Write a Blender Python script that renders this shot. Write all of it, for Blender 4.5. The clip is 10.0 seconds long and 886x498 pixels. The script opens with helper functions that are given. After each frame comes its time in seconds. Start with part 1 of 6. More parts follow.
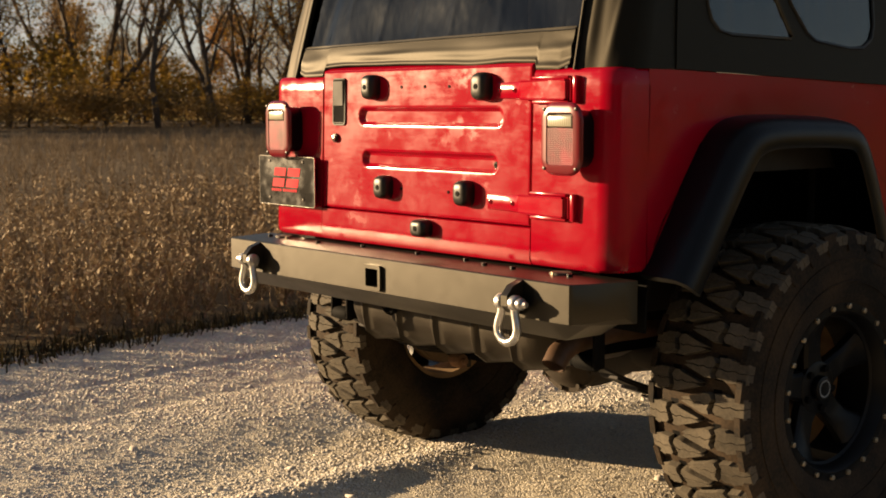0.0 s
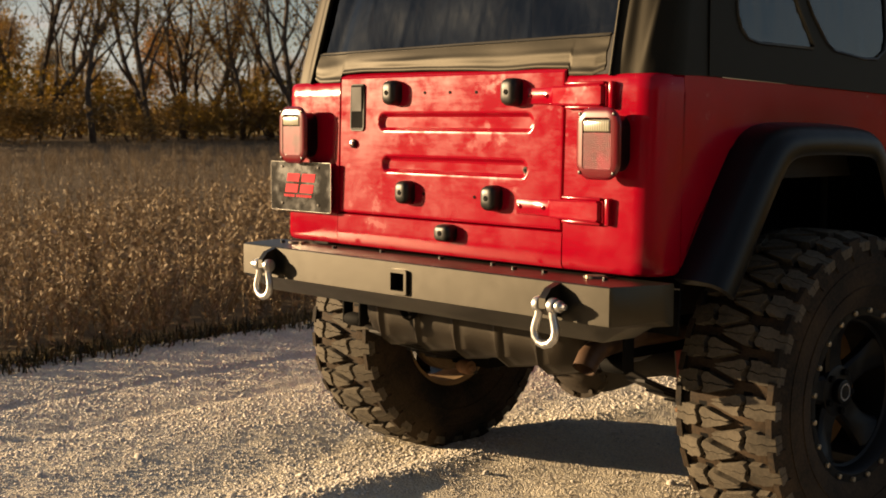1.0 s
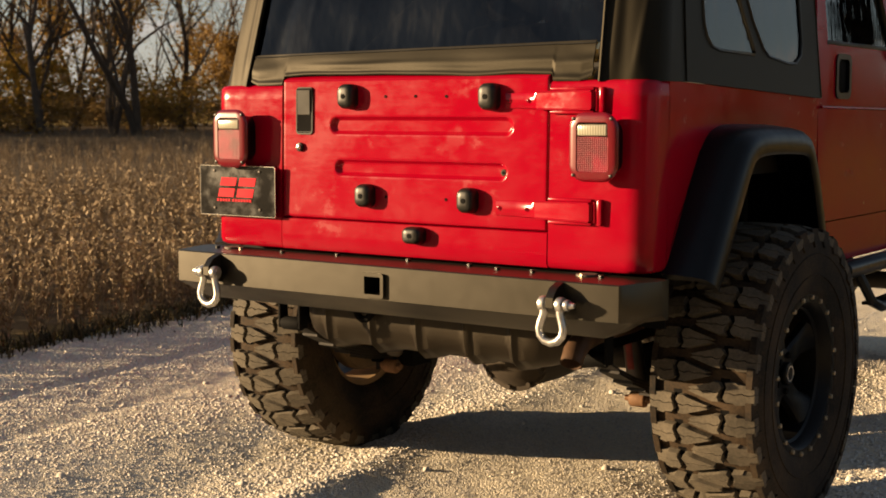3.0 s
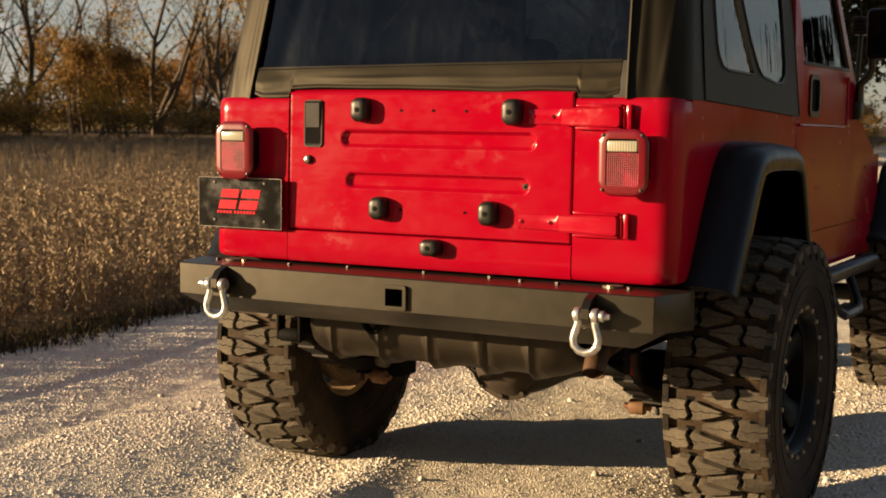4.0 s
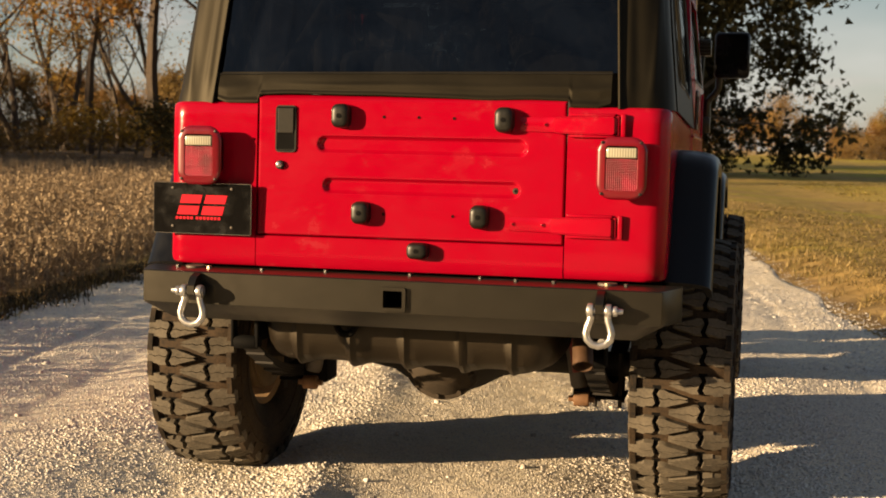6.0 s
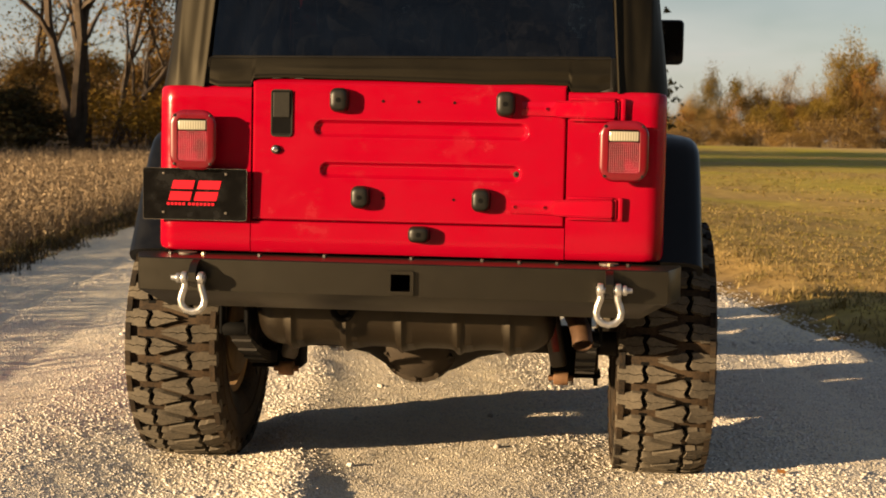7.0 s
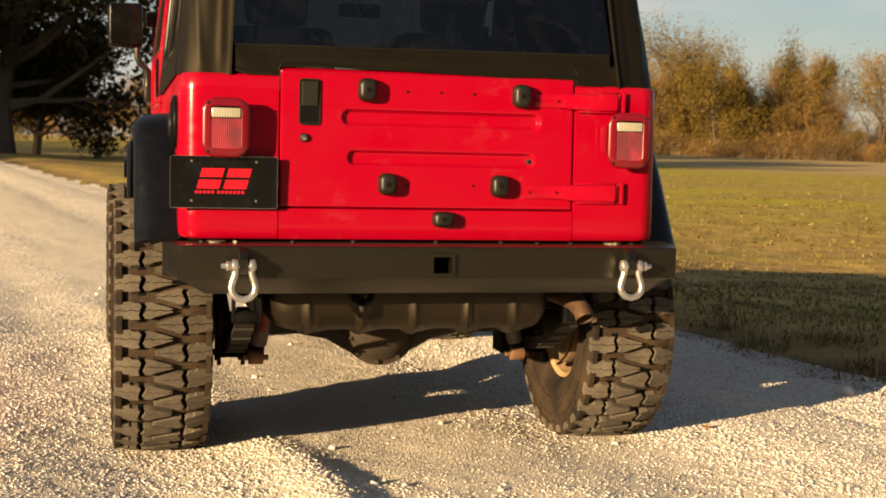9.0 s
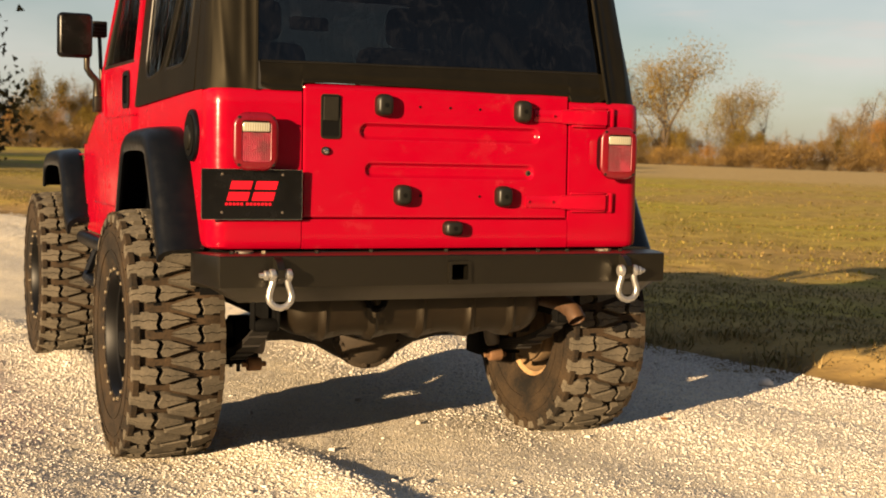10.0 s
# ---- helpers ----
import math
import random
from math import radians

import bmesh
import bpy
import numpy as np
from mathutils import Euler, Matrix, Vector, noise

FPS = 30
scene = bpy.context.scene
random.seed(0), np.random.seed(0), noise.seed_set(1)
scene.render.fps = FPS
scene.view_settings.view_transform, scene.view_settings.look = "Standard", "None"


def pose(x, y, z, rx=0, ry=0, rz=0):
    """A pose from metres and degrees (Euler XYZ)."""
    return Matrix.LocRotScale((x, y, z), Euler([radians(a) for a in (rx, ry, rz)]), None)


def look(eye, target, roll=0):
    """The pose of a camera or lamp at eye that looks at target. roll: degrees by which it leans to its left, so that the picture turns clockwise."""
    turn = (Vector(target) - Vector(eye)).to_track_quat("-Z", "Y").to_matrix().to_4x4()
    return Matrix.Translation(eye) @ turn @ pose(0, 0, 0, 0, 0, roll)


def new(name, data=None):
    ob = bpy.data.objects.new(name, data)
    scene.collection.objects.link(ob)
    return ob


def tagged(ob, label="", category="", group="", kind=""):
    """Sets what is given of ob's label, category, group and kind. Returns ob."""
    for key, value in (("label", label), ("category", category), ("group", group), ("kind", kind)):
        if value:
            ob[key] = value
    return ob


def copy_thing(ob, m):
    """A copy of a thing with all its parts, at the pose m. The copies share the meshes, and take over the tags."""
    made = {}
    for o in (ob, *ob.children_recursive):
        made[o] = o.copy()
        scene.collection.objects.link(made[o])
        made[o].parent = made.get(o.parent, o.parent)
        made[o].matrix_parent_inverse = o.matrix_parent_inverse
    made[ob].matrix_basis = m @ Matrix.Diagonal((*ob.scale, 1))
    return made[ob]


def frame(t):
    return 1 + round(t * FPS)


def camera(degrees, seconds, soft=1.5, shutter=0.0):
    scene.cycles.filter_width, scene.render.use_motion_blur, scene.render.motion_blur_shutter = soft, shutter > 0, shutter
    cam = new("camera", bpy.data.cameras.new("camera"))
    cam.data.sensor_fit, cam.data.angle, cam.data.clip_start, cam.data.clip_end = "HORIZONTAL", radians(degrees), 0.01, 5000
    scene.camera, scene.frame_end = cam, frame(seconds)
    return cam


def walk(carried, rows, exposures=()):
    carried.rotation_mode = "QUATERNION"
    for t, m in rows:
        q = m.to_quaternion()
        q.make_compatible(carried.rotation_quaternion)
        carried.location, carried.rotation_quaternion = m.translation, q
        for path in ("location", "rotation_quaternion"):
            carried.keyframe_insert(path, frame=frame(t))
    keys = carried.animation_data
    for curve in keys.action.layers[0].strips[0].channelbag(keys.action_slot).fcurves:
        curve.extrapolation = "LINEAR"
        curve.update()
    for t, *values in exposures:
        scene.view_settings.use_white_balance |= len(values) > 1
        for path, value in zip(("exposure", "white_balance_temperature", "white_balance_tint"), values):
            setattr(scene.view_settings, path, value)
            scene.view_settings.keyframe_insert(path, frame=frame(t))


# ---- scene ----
cam = camera(36.1, 10.0, soft=1.8)

PATH = [
    (0, (2.99, -2.336, 1.155), (1.447, -1.081, 0.945), -0.2),
    (0.5, (2.932, -2.444, 1.139), (1.402, -1.17, 0.944), 0.0),
    (1, (2.843, -2.542, 1.121), (1.362, -1.211, 0.937), 0.3),
    (1.5, (2.758, -2.652, 1.112), (1.356, -1.237, 0.93), 0.3),
    (2, (2.645, -2.789, 1.131), (1.321, -1.302, 0.943), 0.3),
    (2.5, (2.48, -2.931, 1.142), (1.241, -1.372, 0.953), 0.4),
    (3.8, (2.022, -3.317, 1.189), (1.019, -1.598, 0.99), 0.1),
    (4, (1.936, -3.379, 1.175), (0.974, -1.635, 0.989), 0.6),
    (4.5, (1.744, -3.517, 1.187), (0.888, -1.719, 1.003), 0.7),
    (5, (1.525, -3.657, 1.197), (0.795, -1.803, 1.02), 0.8),
    (5.5, (1.276, -3.764, 1.182), (0.675, -1.864, 1.01), 1.0),
    (5.7, (1.176, -3.8, 1.153), (0.636, -1.881, 0.989), 1.1),
    (6.8, (0.555, -4.017, 1.118), (0.328, -2.036, 0.959), 1.2),
    (7, (0.478, -3.992, 1.115), (0.296, -2.008, 0.946), 1.1),
    (7.5, (0.11, -4.044, 1.096), (0.128, -2.051, 0.933), 1.2),
    (8, (-0.251, -4.07, 1.073), (-0.058, -2.086, 0.913), 1.3),
    (8.5, (-0.628, -4.077, 1.059), (-0.28, -2.114, 0.901), 1.4),
    (9, (-0.999, -4.087, 1.052), (-0.505, -2.156, 0.897), 1.4),
    (9.5, (-1.375, -4.088, 1.062), (-0.735, -2.199, 0.912), 1.5),
    (10, (-1.724, -4.072, 1.068), (-0.941, -2.237, 0.924), 1.4),
]
walk(cam, [(t, look(eye, target, roll)) for t, eye, target, roll in PATH], exposures=[(0, 1.12), (4, 1.22), (10, 1.32)])

# depth of field of a long lens focused on the tailgate
cam.data.dof.use_dof = True
cam.data.dof.focus_distance = 3.9
cam.data.dof.aperture_fstop = 9.0

# ---- world, sun ----
SUN_EL, SUN_AZ = 10.0, -123.5          # degrees; azimuth from +y towards +x


def make_world():
    w = bpy.data.worlds.new("sky")
    scene.world = w
    w.use_nodes = True
    nt = w.node_tree
    nt.nodes.clear()
    out = nt.nodes.new("ShaderNodeOutputWorld")
    bg = nt.nodes.new("ShaderNodeBackground")
    sky = nt.nodes.new("ShaderNodeTexSky")
    sky.sky_type = "NISHITA"
    sky.sun_disc = False
    sky.sun_elevation = radians(SUN_EL)
    sky.sun_rotation = radians(SUN_AZ)
    sky.air_density, sky.dust_density, sky.ozone_density = 1.0, 0.7, 2.0
    bg.inputs["Strength"].default_value = 0.037
    # thin drifting cloud
    tc = nt.nodes.new("ShaderNodeTexCoord")
    mp = nt.nodes.new("ShaderNodeMapping")
    mp.inputs["Scale"].default_value = (3.0, 3.0, 8.0)
    nz = nt.nodes.new("ShaderNodeTexNoise")
    nz.inputs["Scale"].default_value = 1.6
    nz.inputs["Detail"].default_value = 4
    rp = nt.nodes.new("ShaderNodeValToRGB")
    rp.color_ramp.elements[0].position, rp.color_ramp.elements[1].position = 0.15, 0.85
    mx = nt.nodes.new("ShaderNodeMixRGB")
    mul = nt.nodes.new("ShaderNodeMath")
    mul.operation = "MULTIPLY"
    mul.inputs[1].default_value = 0.75
    mx.inputs["Color2"].default_value = (9.3, 8.75, 8.25, 1)
    L = nt.links.new
    L(tc.outputs["Generated"], mp.inputs["Vector"])
    L(mp.outputs["Vector"], nz.inputs["Vector"])
    L(nz.outputs["Fac"], rp.inputs["Fac"])
    L(rp.outputs["Color"], mul.inputs[0])
    # haze and cloud thicken towards the horizon
    sep = nt.nodes.new("ShaderNodeSeparateXYZ")
    band = nt.nodes.new("ShaderNodeValToRGB")
    band.color_ramp.elements[0].position, band.color_ramp.elements[0].color = 0.06, (1, 1, 1, 1)
    band.color_ramp.elements[1].position, band.color_ramp.elements[1].color = 0.30, (0.22, 0.22, 0.22, 1)
    both = nt.nodes.new("ShaderNodeMath")
    both.operation = "MULTIPLY"
    L(tc.outputs["Generated"], sep.inputs["Vector"])
    L(sep.outputs["Z"], band.inputs["Fac"])
    L(mul.outputs[0], both.inputs[0])
    L(band.outputs["Color"], both.inputs[1])
    L(both.outputs[0], mx.inputs["Fac"])
    L(sky.outputs["Color"], mx.inputs["Color1"])
    # small drawn-out cloud wisps, greyer and pinker than the haze
    mp2 = nt.nodes.new("ShaderNodeMapping")
    mp2.inputs["Scale"].default_value = (2.2, 2.2, 17.0)
    nz2 = nt.nodes.new("ShaderNodeTexNoise")
    nz2.inputs["Scale"].default_value, nz2.inputs["Detail"].default_value = 2.6, 6
    rp2 = nt.nodes.new("ShaderNodeValToRGB")
    rp2.color_ramp.elements[0].position, rp2.color_ramp.elements[1].position = 0.56, 0.72
    rp2.color_ramp.elements[1].color = (0.6, 0.6, 0.6, 1)
    wisp = nt.nodes.new("ShaderNodeMixRGB")
    wisp.inputs["Color2"].default_value = (8.2, 6.9, 6.2, 1)
    L(tc.outputs["Generated"], mp2.inputs["Vector"])
    L(mp2.outputs["Vector"], nz2.inputs["Vector"])
    L(nz2.outputs["Fac"], rp2.inputs["Fac"])
    L(rp2.outputs["Color"], wisp.inputs["Fac"])
    L(mx.outputs["Color"], wisp.inputs["Color1"])
    L(wisp.outputs["Color"], bg.inputs["Color"])
    L(bg.outputs["Background"], out.inputs["Surface"])


make_world()
sun = new("sun", bpy.data.lights.new("sun", "SUN"))
sun.data.energy, sun.data.angle, sun.data.color = 5.8, radians(0.55), (1.0, 0.70, 0.39)
SUN_DIR = Vector((math.sin(radians(SUN_AZ)) * math.cos(radians(SUN_EL)), math.cos(radians(SUN_AZ)) * math.cos(radians(SUN_EL)), math.sin(radians(SUN_EL))))
sun.matrix_world = look(SUN_DIR * 60, (0, 0, 0))

# ---- materials ----


class Nodes:
    """A material under construction: nodes by short names."""

    def __init__(self, name):
        self.m = bpy.data.materials.new(name)
        self.m.use_nodes = True
        self.nt = self.m.node_tree
        self.b = self.nt.nodes["Principled BSDF"]
        self.out = self.nt.nodes["Material Output"]

    def n(self, kind, **kw):
        nd = self.nt.nodes.new("ShaderNode" + kind)
        for k, v in kw.items():
            nd.inputs[k.replace("_", " ")].default_value = v
        return nd

    def link(self, a, b):
        self.nt.links.new(a, b)

    def coord(self, scale=(1, 1, 1), which="Object"):
        tc, mp = self.n("TexCoord"), self.n("Mapping")
        mp.inputs["Scale"].default_value = scale
        self.link(tc.outputs[which], mp.inputs["Vector"])
        return mp.outputs["Vector"]

    def noise(self, scale, detail=4, vec=None, rough=0.5):
        nd = self.n("TexNoise", Scale=scale, Detail=detail, Roughness=rough)
        if vec is None:
            vec = self.coord()
        self.link(vec, nd.inputs["Vector"])
        return nd.outputs["Fac"]

    def ramp(self, fac, stops):
        nd = self.n("ValToRGB")
        el = nd.color_ramp.elements
        while len(el) < len(stops):
            el.new(0.5)
        for e, (p, c) in zip(el, stops):
            e.position, e.color = p, (*c, 1) if len(c) == 3 else c
        self.link(fac, nd.inputs["Fac"])
        return nd.outputs["Color"]

    def mix(self, fac, a, b, kind="MIX"):
        nd = self.n("MixRGB")
        nd.blend_type = kind
        for s, v in ((nd.inputs["Fac"], fac), (nd.inputs["Color1"], a), (nd.inputs["Color2"], b)):
            if isinstance(v, (int, float)):
                s.default_value = v
            elif isinstance(v, tuple):
                s.default_value = (*v, 1)
            else:
                self.link(v, s)
        return nd.outputs["Color"]

    def math(self, op, a, b=0.0, clamp=False):
        nd = self.n("Math")
        nd.operation, nd.use_clamp = op, clamp
        for s, v in zip(nd.inputs, (a, b)):
            if isinstance(v, (int, float)):
                s.default_value = v
            else:
                self.link(v, s)
        return nd.outputs[0]

    def bump(self, height, strength=0.3, dist=0.01):
        nd = self.n("Bump", Strength=strength, Distance=dist)
        self.link(height, nd.inputs["Height"])
        self.link(nd.outputs["Normal"], self.b.inputs["Normal"])

    def set(self, **kw):
        for k, v in kw.items():
            s = self.b.inputs[k.replace("_", " ")]
            if isinstance(v, tuple):
                s.default_value = (*v, 1) if len(v) == 3 else v
            elif isinstance(v, (int, float)):
                s.default_value = v
            else:
                self.link(v, s)
        return self


def mat_simple(name, colour, rough=0.5, metal=0.0, var=0.25, scale=30.0, bump=0.1, dist=0.002, coat=0.0, spec=0.5, tint=(1.0, 1.0, 1.0), rvar=0.15):
    """A plain surface with two scales of uneven tone and fine relief."""
    k = Nodes(name)
    a, b = k.noise(scale, 5), k.noise(scale * 0.12, 3)
    f = k.math("ADD", k.math("MULTIPLY", a, 0.5), k.math("MULTIPLY", b, 0.5))
    lo, hi = tuple(c * (1 - var) for c in colour), tuple(min(1, c * (1 + var)) for c in colour)
    col = k.ramp(f, [(0.3, lo), (0.7, hi)])
    r = k.ramp(b, [(0.3, (rough * (1 - rvar),) * 3), (0.7, (min(1, rough * (1 + rvar)),) * 3)])
    k.set(Base_Color=col, Roughness=r, Metallic=metal, Coat_Weight=coat, Specular_IOR_Level=spec, Specular_Tint=tint)
    k.bump(a, bump, dist)
    return k.m


def mat_paint():
    """Red body paint under a clear coat that is dusty and swirl-marked."""
    k = Nodes("red_paint")
    big, fine = k.noise(4.0, 6, rough=0.62), k.noise(60.0, 4)
    streak = k.noise(14.0, 6, k.coord((1.0, 1.0, 1.6)), 0.65)
    scratch = k.noise(30.0, 5, k.coord((0.5, 1.0, 3.0)), 0.7)
    film = k.math("ADD", k.math("MULTIPLY", big, 0.55), k.math("ADD", k.math("MULTIPLY", streak, 0.28), k.math("MULTIPLY", scratch, 0.17)))
    dust = k.ramp(film, [(0.42, (0, 0, 0)), (0.60, (1, 1, 1))])
    # wiped-on smudges with clear edges, over a film that is nearly even
    smudge = k.math("MULTIPLY", k.ramp(k.noise(9.0, 6, k.coord((1.0, 1.0, 1.3)), 0.62), [(0.57, (0, 0, 0)), (0.66, (1, 1, 1))]), k.ramp(k.noise(2.2, 3), [(0.42, (0, 0, 0)), (0.58, (1, 1, 1))]))
    col = k.mix(k.math("ADD", k.math("MULTIPLY", dust, 0.004), k.math("MULTIPLY", smudge, 0.020)), (0.288, 0.0005, 0.0125), (0.42, 0.33, 0.26))
    film_rough = k.ramp(dust, [(0.0, (0.11,) * 3), (0.5, (0.20,) * 3), (1.0, (0.26,) * 3)])
    rough = k.mix(smudge, film_rough, (0.33, 0.33, 0.33))
    k.set(Base_Color=col, Roughness=0.5, Coat_Weight=0.7, Coat_Roughness=rough, Coat_IOR=1.42, Specular_IOR_Level=0.0)
    k.bump(fine, 0.02, 0.001)
    return k.m


def mat_fabric(name="soft_top_cloth"):
    """Black vinyl-coated soft-top cloth with woven grain and creases."""
    k = Nodes(name)
    v = k.coord()
    weave = k.noise(700.0, 2, v)
    soft, dirt = k.noise(6.0, 4, v), k.noise(25.0, 5, v)
    col = k.ramp(k.math("ADD", k.math("MULTIPLY", soft, 0.5), k.math("MULTIPLY", dirt, 0.5)), [(0.3, (0.0028, 0.0025, 0.0018)), (0.75, (0.0058, 0.0049, 0.0032))])
    k.set(Base_Color=col, Roughness=0.52, Specular_IOR_Level=0.23, Specular_Tint=(1.0, 0.88, 0.62))
    k.bump(k.math("ADD", k.math("MULTIPLY", weave, 0.15), soft), 0.18, 0.004)
    return k.m


def mat_pane(name, tint, rough=0.03, wavy=0.02, haze=0.0, ripple=(1.0, 1.0, 1.0), ior=1.5):
    """Clear or smoked pane: a tinted see-through sheet whose gloss grows at grazing angles."""
    k = Nodes(name)
    tr = k.n("BsdfTransparent")
    tr.inputs["Color"].default_value = (*tint, 1)
    gl = k.n("BsdfGlossy", Roughness=rough)
    fr = k.n("Fresnel", IOR=ior)
    mx = k.n("MixShader")
    nz = k.noise(5.0, 3, k.coord(ripple))
    bp = k.n("Bump", Strength=0.35, Distance=wavy)
    k.link(nz, bp.inputs["Height"])
    k.link(bp.outputs["Normal"], gl.inputs["Normal"])
    k.link(fr.outputs["Fac"], mx.inputs["Fac"])
    k.link(tr.outputs["BSDF"], mx.inputs[1])
    k.link(gl.outputs["BSDF"], mx.inputs[2])
    last = mx
    if haze:
        df = k.n("BsdfDiffuse")
        df.inputs["Color"].default_value = (0.20, 0.21, 0.24, 1)
        m2 = k.n("MixShader")
        k.link(k.ramp(k.noise(14.0, 6), [(0.45, (haze * 0.4,) * 3), (0.75, (haze,) * 3)]), m2.inputs["Fac"])
        k.link(last.outputs["Shader"], m2.inputs[1])
        k.link(df.outputs["BSDF"], m2.inputs[2])
        last = m2
    k.link(last.outputs["Shader"], k.out.inputs["Surface"])
    return k.m


def mat_tyre(name, base, dusty, amount):
    k = Nodes(name)
    a, b = k.noise(9.0, 5), k.noise(120.0, 5)
    f = k.ramp(k.math("ADD", k.math("MULTIPLY", a, 0.6), k.math("MULTIPLY", b, 0.4)), [(0.42 - amount * 0.2, (0, 0, 0)), (0.72 - amount * 0.2, (1, 1, 1))])
    k.set(Base_Color=k.mix(f, base, dusty), Roughness=0.85, Specular_IOR_Level=0.25)
    k.bump(b, 0.35, 0.003)
    return k.m


def mat_lens():
    """Moulded red lamp lens with a fine grid of prisms."""
    k = Nodes("red_lens")
    v = k.coord()
    w1 = k.n("TexWave", Scale=56.0)
    w1.bands_direction = "X"
    w2 = k.n("TexWave", Scale=68.0)
    w2.bands_direction = "Z"
    k.link(v, w1.inputs["Vector"])
    k.link(v, w2.inputs["Vector"])
    h = k.math("MAXIMUM", k.math("MULTIPLY", k.math("POWER", w1.outputs["Fac"], 16.0), 0.55), k.math("MULTIPLY", k.math("POWER", w2.outputs["Fac"], 16.0), k.math("ADD", 0.35, k.math("MULTIPLY", w1.outputs["Fac"], 0.65))))
    # uneven glow of the reflector behind the prisms, painted as red tones
    deep = k.ramp(k.noise(26.0, 3, v), [(0.40, (0.075, 0.0003, 0.006)), (0.64, (0.24, 0.0010, 0.022))])
    # glints along the prism edges are put in as pale lines
    col = k.mix(h, deep, (0.84, 0.40, 0.42))
    k.set(Base_Color=col, Roughness=0.30, Coat_Weight=0.9, Coat_Roughness=0.24, Specular_IOR_Level=0.05)
    k.bump(h, 0.7, 0.003)
    return k.m


def mat_clear_lens():
    k = Nodes("reverse_lens")
    w = k.n("TexWave", Scale=42.0)
    w.bands_direction = "X"
    k.link(k.coord(), w.inputs["Vector"])
    k.set(Base_Color=k.ramp(w.outputs["Fac"], [(0.0, (0.24, 0.225, 0.165)), (1.0, (0.42, 0.40, 0.31))]), Roughness=0.15, Coat_Weight=1.0, Coat_Roughness=0.24)
    k.bump(w.outputs["Fac"], 0.15, 0.002)
    return k.m


def mat_leaf(name, stops, trans=0.25, mixed=0.45):
    """Leaves: colour differs from tree to tree and from clump to clump."""
    k = Nodes(name)
    info, geo = k.n("ObjectInfo"), k.n("NewGeometry")
    f = k.math("ADD", k.math("MULTIPLY", info.outputs["Random"], 1 - mixed), k.math("MULTIPLY", geo.outputs["Random Per Island"], mixed))
    col = k.ramp(f, stops)
    k.set(Base_Color=col, Roughness=0.7, Specular_IOR_Level=0.2)
    tr = k.n("BsdfTranslucent")
    k.link(col, tr.inputs["Color"])
    mx = k.n("MixShader", Fac=trans)
    k.link(k.b.outputs["BSDF"], mx.inputs[1])
    k.link(tr.outputs["BSDF"], mx.inputs[2])
    k.link(mx.outputs["Shader"], k.out.inputs["Surface"])
    return k.m


def mat_stone():
    k = Nodes("limestone_gravel")
    geo = k.n("NewGeometry")
    v = k.coord()
    col = k.ramp(geo.outputs["Random Per Island"], [(0.0, (0.32, 0.285, 0.245)), (0.2, (0.53, 0.49, 0.44)), (0.75, (0.66, 0.63, 0.58)), (1.0, (0.78, 0.755, 0.71))])
    col = k.mix(0.35, col, k.ramp(k.noise(90.0, 4, v), [(0.3, (0.54, 0.485, 0.40)), (0.7, (0.78, 0.72, 0.62))]))
    k.set(Base_Color=col, Roughness=0.9, Specular_IOR_Level=0.2)
    k.bump(k.noise(220.0, 3, v), 0.4, 0.002)
    return k.m


def mat_road():
    k = Nodes("gravel_bed")
    v = k.coord()
    vo = k.n("TexVoronoi", Scale=150.0)
    k.link(v, vo.inputs["Vector"])
    big, mid = k.noise(0.7, 5, v), k.noise(6.0, 5, v)
    stone = k.ramp(vo.outputs["Color"], [(0.1, (0.50, 0.44, 0.345)), (0.5, (0.72, 0.66, 0.555)), (0.95, (0.85, 0.80, 0.69))])
    fines = k.ramp(mid, [(0.3, (0.66, 0.57, 0.405)), (0.7, (0.82, 0.73, 0.54))])
    col = k.mix(k.ramp(big, [(0.40, (0.25,) * 3), (0.62, (0.75,) * 3)]), stone, fines)
    k.set(Base_Color=col, Roughness=0.95, Specular_IOR_Level=0.15)
    h = k.math("ADD", k.math("MULTIPLY", vo.outputs["Distance"], -1.0), k.math("MULTIPLY", mid, 0.6))
    fine = k.ramp(big, [(0.40, (0.9,) * 3), (0.62, (0.55,) * 3)])
    bp = k.n("Bump", Distance=0.006)
    k.link(fine, bp.inputs["Strength"])
    k.link(h, bp.inputs["Height"])
    k.link(bp.outputs["Normal"], k.b.inputs["Normal"])
    return k.m


